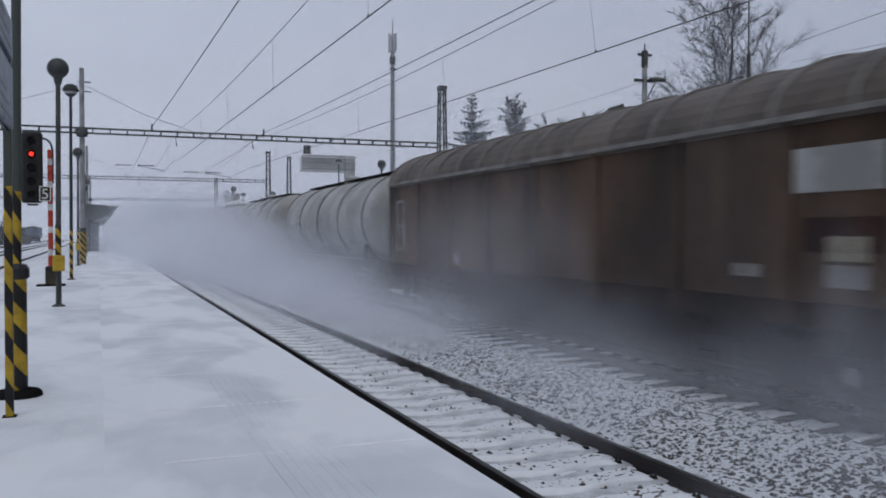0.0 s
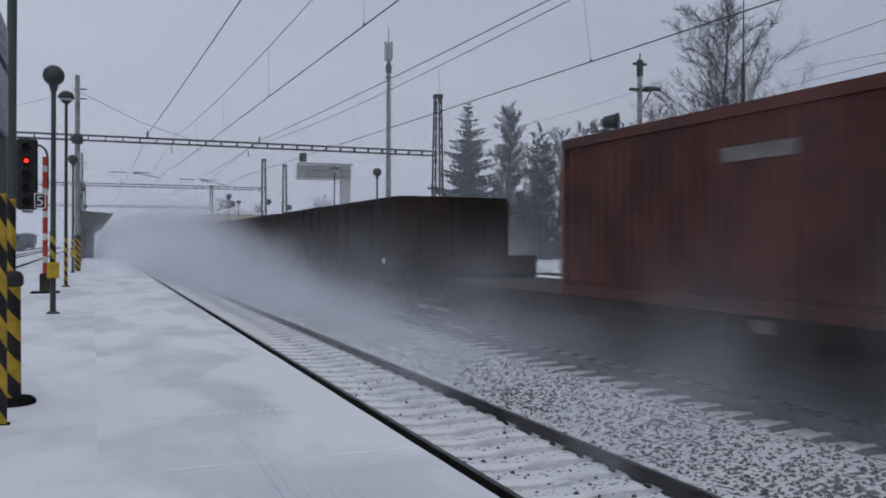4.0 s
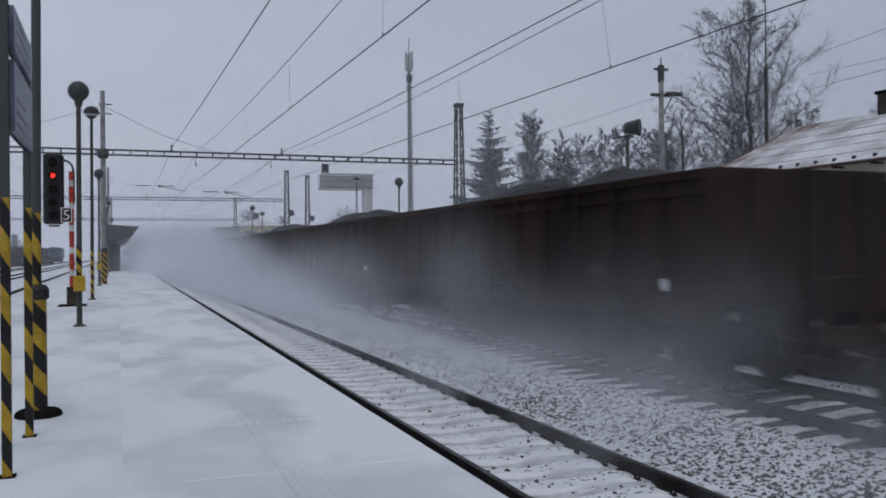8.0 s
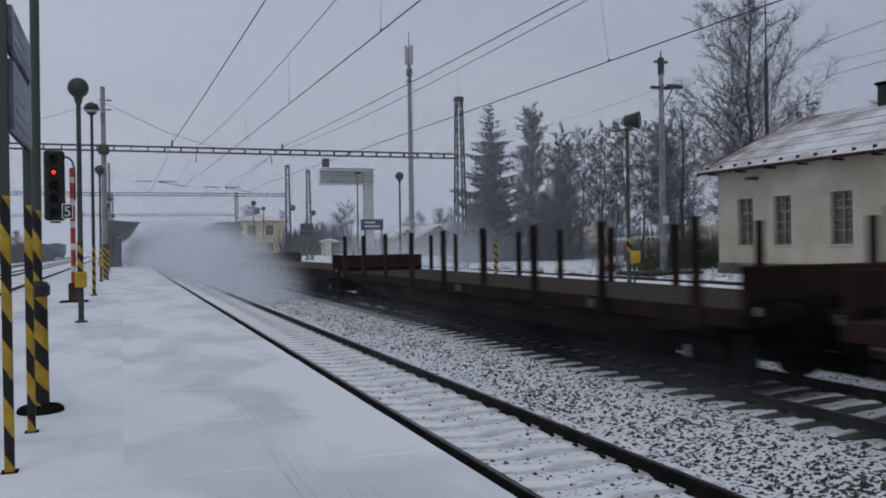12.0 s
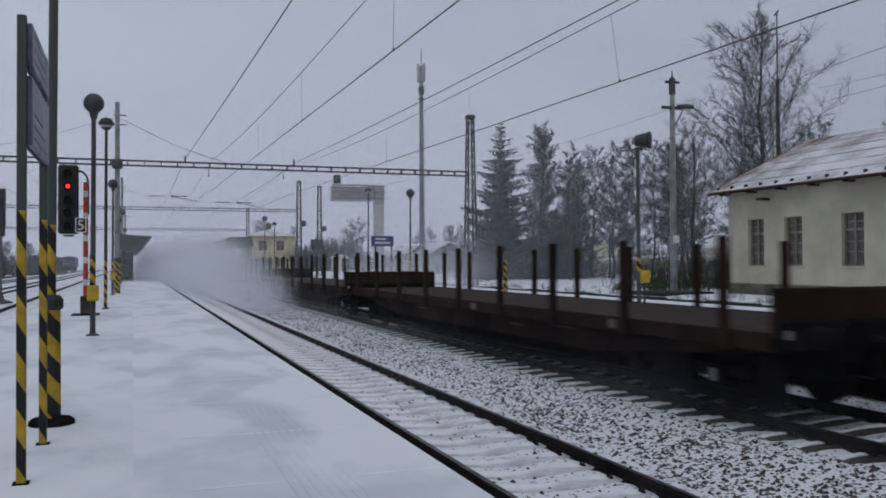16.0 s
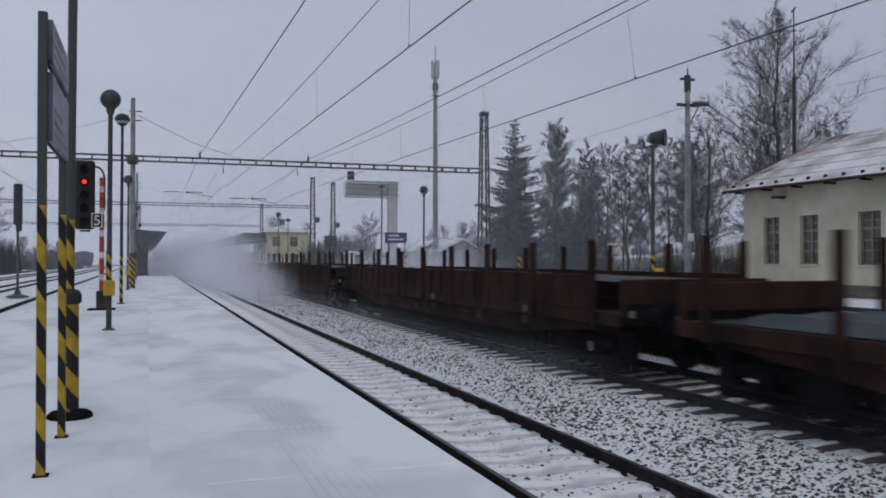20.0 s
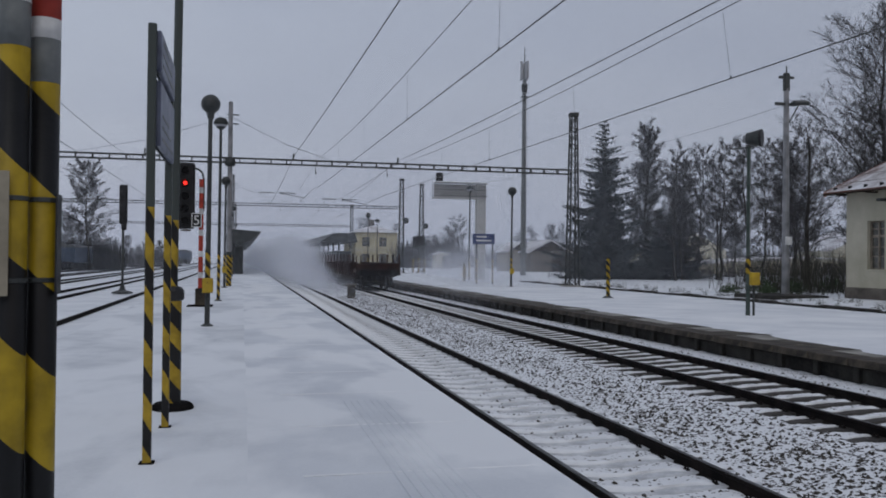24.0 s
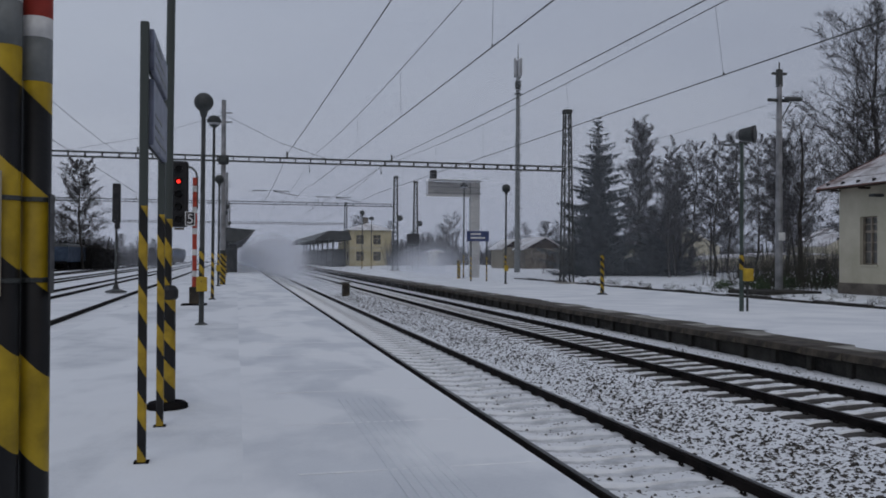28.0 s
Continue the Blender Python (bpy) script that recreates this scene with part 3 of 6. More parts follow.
# trodden snow on top, a shallow uneven sheet
g = Geo()
xs = [PX0 + 0.02, -3.1, -2.6, -2, -1.5, -1, -0.55, -0.15, 0.06, 0.1, 0.34, 0.6, 0.8, 1.0, 1.3, 1.6, 1.9, 2.2, 2.345]
yy = np.concatenate([np.arange(-14, 40, 0.5), np.arange(40, 176, 5)])
for y in yy:
    for x in xs:
        z = 0.006 * noise.noise((x * 1.3, y * 0.9, 3)) + 0.004 * noise.noise((x * 4, y * 3, 3)) + (0.012 if x <= 0.06 else 0.006)
        dx = 0.04 * noise.noise((y * 0.6, 2, 9)) + 0.012 * noise.noise((y * 4.0, 5, 9)) if 0 < x < 0.5 else 0.0
        g.v.append((x + dx, y, max(z, 0.0) * 0.4 + 0.007 if x > 1 else z))
n = len(xs)
for j in range(len(yy) - 1):
    for i in range(n - 1):
        g.f.append((j * n + i, j * n + i + 1, (j + 1) * n + i + 1, (j + 1) * n + i))
        g.m.append(0 if xs[i] < 0.05 else 1)
part("snow_layer", g, [SNOW_PACKED, SNOW_SWEPT], plat, "wind-packed snow", smooth=True)
slab = Geo().box(-0.65, 0.65, 0.004, 1.396, -0.16, -0.004, 0, 0.008)
slab_mesh = slab.mesh("edge_slab", CONCRETE)
for i in range(64):
    part("edge_slab", slab_mesh, None, plat, at=pose(1.705, -5 + i * 1.4, rnd.uniform(-0.003, 0)))
part("far_edge_slabs", Geo().box(1.055, 2.355, 84.6, PY1, -0.16, -0.005), SNOW_SWEPT, plat)
g = Geo()
for i in range(7):
    x = 1.13 + i * 0.075
    g.box(x - 0.016, x + 0.016, -2, 9.5, 0.0075, 0.0165, 0, 0.003)
part("guide_grooves", g, SNOW_SWEPT, plat, "ribbed guide strip under thin snow")
for i in range(24):
    y = 2.45 + i * 1.9 + rnd.uniform(-0.05, 0.05)
    part("joint_ridge", Geo().box(0.45, 2.3, y - 0.014, y + 0.014, 0.003, 0.0125, 0, 0.003), SNOW_FRESH, plat)
# near-black colour stands in for the shade under the edge slabs
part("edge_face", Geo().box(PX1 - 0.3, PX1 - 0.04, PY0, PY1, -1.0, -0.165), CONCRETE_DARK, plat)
g = Geo()
for i in range(90):
    g.box(PX0 - 0.03, PX0 + 0.25, -8 + i * 1.0, -8 + i * 1.0 + 0.985, -0.15, 0.004, 0, 0.01)
part("left_coping", g, SNOW_SWEPT, plat)
# shade under the left coping is put into this face's colour
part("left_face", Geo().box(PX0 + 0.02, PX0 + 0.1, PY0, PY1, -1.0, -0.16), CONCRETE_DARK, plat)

# ---- platform across the tracks ----
QX = 10.1
opp = thing("side_platform", "snowy side platform with a bare weathered concrete coping on posts", "platform", kind="structure")
part("platform_body", Geo().box(QX + 0.55, 19.9, -14, 190, -1.0, -0.014), CONCRETE, opp)
g = Geo()
xs = [11.2, 11.45, 11.8, 12.6, 14, 16, 18, 19.9]
yy = np.concatenate([np.arange(-14, 60, 0.35), np.arange(60, 190, 4)])
for y in yy:
    for i, x in enumerate(xs):
        dx = 0.3 * noise.noise((y * 0.5, 7, 1)) + 0.24 * noise.noise((y * 2.6, 3, 1)) if i == 0 else 0
        g.v.append((x + dx, y, -0.006 if i == 0 else 0.012 + 0.012 * noise.noise((x, y, 5))))
n = len(xs)
for j in range(len(yy) - 1):
    for i in range(n - 1):
        g.f.append((j * n + i, j * n + i + 1, (j + 1) * n + i + 1, (j + 1) * n + i))
        g.m.append(0)
part("snow_layer", g, SNOW, opp, "undisturbed snow", smooth=True)
cop = Geo().box(0, 1.5, 0.006, 1.054, -0.15, -0.012, 0, 0.015)
cop_mesh = cop.mesh("coping_slab", COPING)
# posts coloured near-black, with the shade beneath the coping painted in
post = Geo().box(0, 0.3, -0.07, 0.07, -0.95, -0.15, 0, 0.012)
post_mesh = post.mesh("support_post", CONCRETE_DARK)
for i in range(90):
    y = 2.0 + i * 1.06
    part("coping_slab", cop_mesh, None, opp, at=pose(QX, y, rnd.uniform(-0.006, 0.002)))
    part("support_post", post_mesh, None, opp, at=pose(QX + 0.16, y, 0))
part("far_coping", Geo().box(QX, QX + 1.5, 97.5, 190, -0.2, -0.014), COPING, opp)
part("near_coping", Geo().box(QX, QX + 1.5, -14, 1.99, -0.2, -0.014), COPING, opp)
# wall in the recess, its colour darkened in place of shade
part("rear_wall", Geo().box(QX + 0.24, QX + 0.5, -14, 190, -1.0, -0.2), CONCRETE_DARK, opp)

# low kerb behind the side platform
g = Geo()
for i in range(30):
    g.box(20.0 + 0.04 * math.sin(i), 20.25 + 0.04 * math.sin(i), 18 + i * 1.4, 18 + i * 1.4 + 1.38, -0.2, 0.1 + 0.03 * math.sin(i * 1.7), 0, 0.02)
single("kerb", g, CONCRETE_DARK, "low dark concrete kerb along the rear of the side platform", "kerb", kind="structure")
single("mast_plinth", Geo().box(21.5, 24.2, 31.3, 34.2, -0.1, 0.22, 0, 0.04), CONCRETE_DARK, "low concrete plinth round a lamp mast", "plinth", kind="structure")

# ---- overhead line ----


def lattice_mast(h, w0, w1, name, label, at):
    m = thing(name, label, "mast", at)
    for sx in (-1, 1):
        for sy in (-1, 1):
            g = Geo().tube((sx * w0, sy * w0, 0), (sx * w1, sy * w1, h), 0.06, 0.055, 4)
            part("mast_leg", g, STEEL_DARK, m)
    steps = int(h / 0.5)
    for i in range(steps):
        za, zb = h * i / steps, h * (i + 1) / steps
        wa, wb = w0 + (w1 - w0) * i / steps, w0 + (w1 - w0) * (i + 1) / steps
        s = 1 if i % 2 else -1
        for e in (-1, 1):
            part("lacing", Geo().tube((-s * wa, e * wa, za), (s * wb, e * wb, zb), 0.028, n=4), STEEL_DARK, m)
            part("lacing", Geo().tube((e * wa, -s * wa, za), (e * wb, s * wb, zb), 0.028, n=4), STEEL_DARK, m)
    part("cap", Geo().box(-w1 * 1.5, w1 * 1.5, -w1 * 1.5, w1 * 1.5, h, h + 0.25, 0, 0.03), STEEL_DARK, m)
    part("footing", Geo().box(-w0 * 1.9, w0 * 1.9, -w0 * 1.9, w0 * 1.9, -0.6, 0.1, 0, 0.03), CONCRETE, m)
    return m


def beam(x0, x1, y, z, h, name, label, step=0.85):
    b = thing(name, label, "gantry beam", (0, y, z))
    for e, zz in ((-0.11, 0), (0.11, 0), (-0.11, h), (0.11, h)):
        part("chord", Geo().box(x0, x1, e - 0.035, e + 0.035, zz - 0.035, zz + 0.035), STEEL_DARK, b)
    g = Geo()
    x = x0
    while x < x1:
        for e in (-0.11, 0.11):
            g.box(x - 0.03, x + 0.03, e - 0.025, e + 0.025, 0, h)
        g.box(x - 0.02, x + 0.02, -0.11, 0.11, h - 0.02, h + 0.02)
        x += step
    part("strut", g, STEEL_DARK, b)
    return b


def insulator(parent, at, up=1):
    g = Geo()
    for i in range(4):
        g.lathe([(0.03, 0), (0.075, 0.03), (0.03, 0.07)], (0, 0, up * 0.08 * i), 8)
    g.tube((0, 0, -0.1), (0, 0, up * 0.36), 0.02, n=6)
    return part("insulator", g, STEEL_DARK, parent, at=at)


PORTALS = ((48.5, 6.84, -0.72, 19.35), (94.0, 7.2, -1.0, 17.1), (142.0, 6.85, -1.1, 17.5))
for i, (py, bz, mx, px) in enumerate(PORTALS):
    b = beam(-24, px, py, bz, 0.26, "gantry_beam", "dark steel lattice beam of the overhead line gantry")
    for xx in (2.74, 8.7, -5.2, -10.2):
        insulator(b, (xx, 0, 0.3))
    for xx in (T1, T2):
        d = Geo().tube((xx - 0.05, 0, 0), (xx, 0, -0.5), 0.018, n=6).tube((xx, 0, -0.36), (xx, 0, -0.5), 0.035, n=6)
        part("drop_bracket", d, STEEL_DARK, b)
    m = thing("tubular_mast", "grey tubular steel mast carrying the gantry, banded at its foot", "mast", (mx, py, 0), group="tubular masts")
    part("shaft", Geo().tube((0, 0, 0), (0, 0, 10.2 + 0.3 * (i > 0)), 0.15, 0.12, 12), STEEL, m, smooth=False)
    part("foot_stripes", Geo().tube((0, 0, 0), (0, 0, 1.9), 0.158, 0.155, 12), YB_LOW, m, "yellow and black stripes")
    part("collar", Geo().lathe([(0.14, 6.62), (0.27, 6.66), (0.3, 6.85), (0.27, 7.06), (0.14, 7.1)], n=14), STEEL_DARK, m)
    for zz in (9.0, 9.5):
        part("bracket", Geo().tube((-0.2, 0, zz), (0.45, 0, zz), 0.035, n=6), STEEL_DARK, m)
    lattice_mast(10.4, 0.32 - 0.03 * i, 0.17, "lattice_mast", "tall dark lattice mast of the overhead line gantry", (px + 0.3, py + 0.3, 0))
for mx_, my_, mz_ in ((17.4, 94.0, 5.9), (21.1, 100.6, 5.6)):
    md = thing("mast_disc", "round dark marker disc on a short arm of a mast", "marker disc", (mx_ + 0.35, my_, mz_), group="mast discs")
    part("disc", Geo().tube((0.0, -0.45, 0), (0.0, -0.37, 0), 0.34, n=16), STEEL_DARK, md)
    part("arm", Geo().tube((0, -0.4, 0), (-0.2, 0, 0), 0.04, n=6), STEEL_DARK, md)
ib = thing("information_board", "dark board on three striped legs beside a mast", "notice board", (20.3, 98.5, 0))
part("board", Geo().box(-0.75, 0.75, -0.1, 0.1, 2.9, 4.3, 0, 0.03), BLACK, ib)
for lx in (-0.7, 0.0, 0.7):
    part("leg", Geo().tube((lx, 0, 0), (lx, 0, 2.9), 0.09, n=8), YB_LOW, ib, "striped leg")
lattice_mast(10.5, 0.3, 0.17, "lattice_mast", "distant dark lattice mast of the overhead line", (21.1, 101, 0))

# wires between the gantries


def wire(name, pts, r, label, sag=0.0):
    g = Geo()
    full = []
    for a, b in zip(pts[:-1], pts[1:]):
        n = max(2, int((Vector(b) - Vector(a)).length / 4))
        for i in range(n):
            s = i / n
            p = Vector(a).lerp(Vector(b), s)
            p.z -= sag * 4 * s * (1 - s)
            full.append(p)
    full.append(Vector(pts[-1]))
    g.pipe(full, r, 5)
    return single(name, g, STEEL_DARK, label, "wire", kind="structure")


for cx, zc, zm, up in ((T1, 4.56, 6.26, 0.021), (T2, 4.49, 6.02, 0.0157)):
    ct = thing("catenary", "contact wire hung by droppers from a carrier wire", "overhead wire", kind="structure")
    spans = [-12.0, 48.5, 94.0, 142.0, 190.0]
    for a, b in zip(spans[:-1], spans[1:]):
        za, zb = zc + up * max(0, min(a, 48.5)), zc + up * max(0, min(b, 48.5))
        xa, xb = (cx - 0.1, cx + 0.1) if cx == T1 else (cx + 0.43, cx - 0.2) if a < 40 else (cx - 0.2, cx + 0.2)
        part("contact_wire", Geo().pipe([(xa, a, za), (xb, b, zb)], 0.011, 5), STEEL_DARK, ct)
        pts = []
        for i in range(17):
            s = i / 16
            pts.append(Vector((cx, a + (b - a) * s, zm + up * 12 + (0.6 * (2 * s - 1) ** 2 if a > 40 else 0.85 * max(0, 2 * s - 1) ** 2 - 0.2))))
        part("carrier_wire", Geo().pipe(pts, 0.009, 5), STEEL_DARK, ct)
        for s in (0.12, 0.26, 0.4, 0.5, 0.6, 0.74, 0.88) if a > 40 else (0.29, 0.415, 0.547, 0.678, 0.81, 0.92) if cx == T1 else (0.311, 0.418, 0.532, 0.656, 0.772, 0.884):
            j = min(16, round(s * 16))
            y = a + (b - a) * s
            z = za + (zb - za) * s
            x = xa + (xb - xa) * s
            part("dropper", Geo().tube((x, y, z), (cx, y, pts[j].z), 0.0035, n=4), STEEL_DARK, ct)
            part("dropper_clamp", Geo().box(x - 0.012, x + 0.012, y - 0.015, y + 0.015, z - 0.01, z + 0.045), STEEL_DARK, ct)
    arm_z = zc + up * 48.5
    for dx in (-3.0, -1.6):
        part("registration_arm", Geo().tube((cx + dx, 57, arm_z + 0.3), (cx + dx + 0.95, 57, arm_z + 0.3), 0.03, n=6), STEEL_DARK, ct)
    part("registration_arm", Geo().tube((cx - 1.6, 57, arm_z + 0.27), (cx, 57, arm_z), 0.022, n=6).tube((cx - 1.6, 57, arm_z + 0.38), (cx - 1.6, 57, arm_z + 0.2), 0.04, n=6), STEEL_DARK, ct)
wire("feeder_wire", [(3.7, -12, 7.4), (2.75, 48.5, 7.32), (2.9, 94, 7.5), (2.9, 142, 7.6)], 0.016, "thick dark feeder wire over the gantry", 0.2)
wire("feeder_wire", [(10.05, -12, 7.18), (8.75, 48.5, 7.28), (8.9, 94, 7.5), (8.9, 142, 7.6)], 0.014, "dark feeder wire over the gantry", 0.25)
for xx in (-5.15, -10.1):
    wire("contact_wire", [(xx, 12, 4.9), (xx, 94, 4.9), (xx, 180, 4.9)], 0.011, "contact wire over the sidings")
    wire("carrier_wire", [(xx, 12, 6.3), (xx, 48.5, 6.5), (xx, 94, 6.6), (xx, 180, 6.6)], 0.009, "carrier wire over the sidings", 0.4)
wire("span_wire", [(-0.72, 48.5, 9.4), (5.4, 48.5, 7.0)], 0.012, "slack stay wire from a mast to the gantry", 0.25)
wire("span_wire", [(-0.72, 48.5, 9.4), (-9, 48.5, 7.1)], 0.01, "slack stay wire from a mast to the gantry", 0.25)
wire("span_wire", [(-1.0, 94, 9.4), (6, 94, 7.4)], 0.01, "slack stay wire from a far mast to the gantry", 0.25)
wire("telephone_wire", [(31.57, 33.8, 10.79), (24.66, 22.0, 9.04), (18.3, 11.2, 7.4)], 0.011, "thin wire strung over the house")
wire("telephone_wire", [(32.65, 33.8, 10.28), (24.65, 22.0, 8.02), (18.0, 12.2, 6.1)], 0.008, "thin wire strung over the house")
wire("telephone_wire", [(23.4, 33.1, 8.6), (18, 62, 7.5)], 0.008, "thin wire running off towards the station", 0.4)
wire("telephone_wire", [(32.27, 33.8, 9.44), (24.64, 22.0, 7.65), (18.1, 11.9, 6.1)], 0.011, "thin wire leaving the roof aerial")

# ---- things on the island platform ----
sp = thing("sign_stand", "two striped posts carrying two blue-grey name panels", "sign", (0, 0, 0))
P1, P2 = (-0.695, 6.9), (-0.68, 8.32)
for (x, y), h in ((P1, 3.4), (P2, 3.39)):
    part("post", Geo().box(-0.032, 0.032, -0.032, 0.032, 0, h, 0, 0.008), YB_POST, sp, "dark post with a striped lower half", (x, y, 0))
    part("foot_plate", Geo().box(-0.055, 0.055, -0.055, 0.055, 0, 0.02), UNDER, sp, at=(x, y, 0))
for za, zb in ((3.04, 3.36), (2.46, 2.97)):
    p = part("sign_panel", Geo().box(-0.02, 0.02, 0.04, 1.36, za, zb, 0, 0.008), PANEL, sp, "blue-grey name panel", (P1[0] + 0.045, P1[1], 0))
    part("panel_frame", Geo().box(-0.03, -0.021, 0.03, 1.37, za - 0.015, zb + 0.015), STEEL_DARK, p)
    for k in range(3):
        part("lettering_bar", Geo().box(0.021, 0.024, 0.18, 1.2 - 0.2 * k, za + 0.06 + 0.09 * k, za + 0.085 + 0.09 * k), GREY, p)

pole = thing("leaning_pole", "tall dark pole in a striped sleeve on a round foot", "pole", (-0.69, 9.31, 0))
part("sleeve", Geo().tube((0, 0, 0), (0.0, 0, 1.18), 0.085, 0.08, 14), YB_SLEEVE, pole, "black and yellow striped sleeve")
part("sleeve_cap", Geo().lathe([(0.085, 1.14), (0.105, 1.16), (0.105, 1.24), (0.08, 1.28), (0.05, 1.29)], n=14), BLACK, pole)
part("foot", Geo().lathe([(0.2, 0), (0.215, 0.02), (0.21, 0.05), (0.18, 0.075), (0.12, 0.085), (0.1, 0.085)], n=20), UNDER, pole)
part("shaft", Geo().tube((-0.01, 0, 1.2), (0.02, 0, 5.6), 0.046, 0.042, 12), YB_POST, pole, "dark painted shaft")

bp = thing("double_post_sign", "pair of stout posts with yellow-black stripes and sign plates", "sign post", (0, 0, 0))
for x, y in ((-0.797, 3.28), (-0.712, 3.36)):
    q = 2.225 if x > -0.75 else 2.335
    part("post", Geo().tube((x, y, 0), (x, y, q), 0.054, n=20), YB_BIG, bp, "post with broad yellow and black stripes", smooth=True)
    part("grey_band", Geo().tube((x, y, q), (x, y, q + 0.16), 0.0545, n=20), GREY, bp, smooth=True)
    part("white_band", Geo().tube((x, y, q + 0.16), (x, y, q + 0.235), 0.0545, n=20), WHITE, bp, smooth=True)
    part("red_top", Geo().tube((x, y, q + 0.235), (x, y, 3.2), 0.0545, n=20), RED, bp, smooth=True)
    for z in (1.5, 1.79):
        part("clamp", Geo().lathe([(0.054, z), (0.058, z + 0.002), (0.058, z + 0.016), (0.054, z + 0.018)], (x, y, 0), 20), STEEL_DARK, bp)
part("side_plate", Geo().box(-0.656, -0.650, 3.30, 3.38, 1.46, 1.82), BLACK, bp, "black plate seen edge-on")
part("notice_plate", Geo().box(-1.16, -0.786, 3.2, 3.206, 1.456, 1.89, 0, 0.002), FRAME, bp, "weathered cream notice plate")

# main signal
sg = thing("signal", "black five-lamp signal showing red with a number plate", "railway signal", (-1.3, 28.4, 0))
part("base", Geo().box(-0.15, 0.15, -0.15, 0.15, 0.05, 0.6, 0, 0.02), COPING, sg, "square concrete base block")
part("base_plate", Geo().box(-0.4, 0.4, -0.3, 0.3, 0, 0.06, 0, 0.02), UNDER, sg)
part("mast", Geo().tube((0, 0, 0.55), (0, 0, 4.1), 0.075, n=10), RW_POST, sg, "red and white banded mast")
hd = part("signal_head", Geo().box(-0.78, -0.2, -0.08, 0.14, 2.5, 4.62, 0, 0.06), BLACK, sg, "black backboard")
part("bent_bracket", Geo().pipe([(-0.3, 0, 4.45), (-0.1, 0, 4.42), (0.02, 0, 4.3), (0.07, 0, 4.1), (0.07, 0, 3.1)], 0.035, 6), STEEL_DARK, sg)
for i, z in enumerate((2.75, 3.15, 3.55, 3.96, 4.36)):
    part("lamp_hood", Geo().tube((-0.5, -0.28, z), (-0.5, -0.08, z), 0.115, 0.12, 12, caps=False), BLACK, hd)
    part("lens", Geo().tube((-0.5, -0.1, z), (-0.5, -0.085, z), 0.062 if i == 3 else 0.075, n=14), GLOW if i == 3 else BLACK, hd, "lit red lens" if i == 3 else "dark lens")
np_ = part("number_plate", Geo().box(-0.29, 0.02, -0.13, -0.1, 2.55, 3.0, 0, 0.01), BLACK, sg, "black plate with a white numeral")
g = Geo()
for x0, x1, z0, z1 in ((-0.29, 0.02, 2.55, 2.575), (-0.29, 0.02, 2.975, 3.0), (-0.29, -0.265, 2.575, 2.975), (-0.005, 0.02, 2.575, 2.975)):
    g.box(x0, x1, -0.136, -0.131, z0, z1)
part("plate_rim", g, WHITE, np_)
cu = bpy.data.curves.new("numeral", "FONT")
cu.body, cu.size, cu.extrude, cu.align_x = "5", 0.44, 0.004, "CENTER"
tmp = new("numeral", cu)
me = bpy.data.meshes.new_from_object(tmp)
bpy.data.objects.remove(tmp)
me.materials.append(WHITE)
part("numeral", me, None, np_, at=pose(-0.135, -0.135, 2.625, 90))
part("lower_plate", Geo().box(-0.62, -0.32, -0.1, -0.05, 2.42, 2.48), COPING, sg, "small dull plate")

# lamps on the platforms


def ball_lamp(at, h, r, name="lamp_post", label="slim dark lamp post with a round head and striped foot", cable_box=False, disc=False, group="platform lamps"):
    lp = thing(name, label, "lamp post", at, group=group)
    part("shaft", Geo().tube((0, 0, 0), (0.02, 0, h - r), 0.062, 0.05, 10), STEEL_DARK if cable_box else YB_LOW, lp)
    if cable_box:
        part("striped_band", Geo().tube((0, 0, 1.12), (0, 0, 1.78), 0.065, 0.064, 10), YB_LOW, lp, "yellow and black stripes")
    part("foot", Geo().lathe([(0.14, 0), (0.14, 0.03), (0.07, 0.07)], n=12), STEEL_DARK, lp)
    if disc:
        head = part("lamp_head", Geo().lathe([(0.05, -0.2), (0.14, -0.14), (r, 0.0), (r * 1.06, 0.05), (r * 0.8, r * 0.75), (r * 0.3, r)], (0.02, 0, h - 0.05), 16, 0), STEEL_DARK, lp, smooth=True)
        part("lamp_glass", Geo().lathe([(0.1, -0.15), (r * 0.75, -0.08), (r * 0.98, 0.0)], (0.02, 0, h - 0.055), 16), LAMP_GLASS, head, smooth=True)
    else:
        prof = [(r * math.sin(a), -r * math.cos(a)) for a in [math.pi * (i + 0.02) / 12.04 for i in range(13)]]
        part("lamp_head", Geo().lathe(prof, (0.02, 0, h), 20), STEEL_DARK, lp, "round dark lamp head", smooth=True)
        part("collar", Geo().tube((0.02, 0, h - r - 0.12), (0.02, 0, h - r + 0.02), 0.07, 0.1, 10), STEEL_DARK, lp)
    if cable_box:
        bx = part("switch_box", Geo().box(-0.11, 0.13, -0.16, -0.06, 0.78, 1.12, 0, 0.015), YELLOW, lp, "yellow switch box")
        part("box_bolt", Geo().box(-0.01, 0.01, -0.165, -0.16, 1.0, 1.03), BLACK, bx)
    return lp


ball_lamp((-0.77, 20.31, 0), 5.13, 0.22, cable_box=True)
ball_lamp((-0.83, 31.9, 0), 6.48, 0.25, disc=True, label="slim dark lamp post with a domed milky lamp")
ball_lamp((-0.9, 46.0, 0), 5.6, 0.24, cable_box=True)
ball_lamp((-0.95, 62.0, 0), 5.4, 0.24, cable_box=True)
ball_lamp((-1.0, 78.0, 0), 5.4, 0.24)
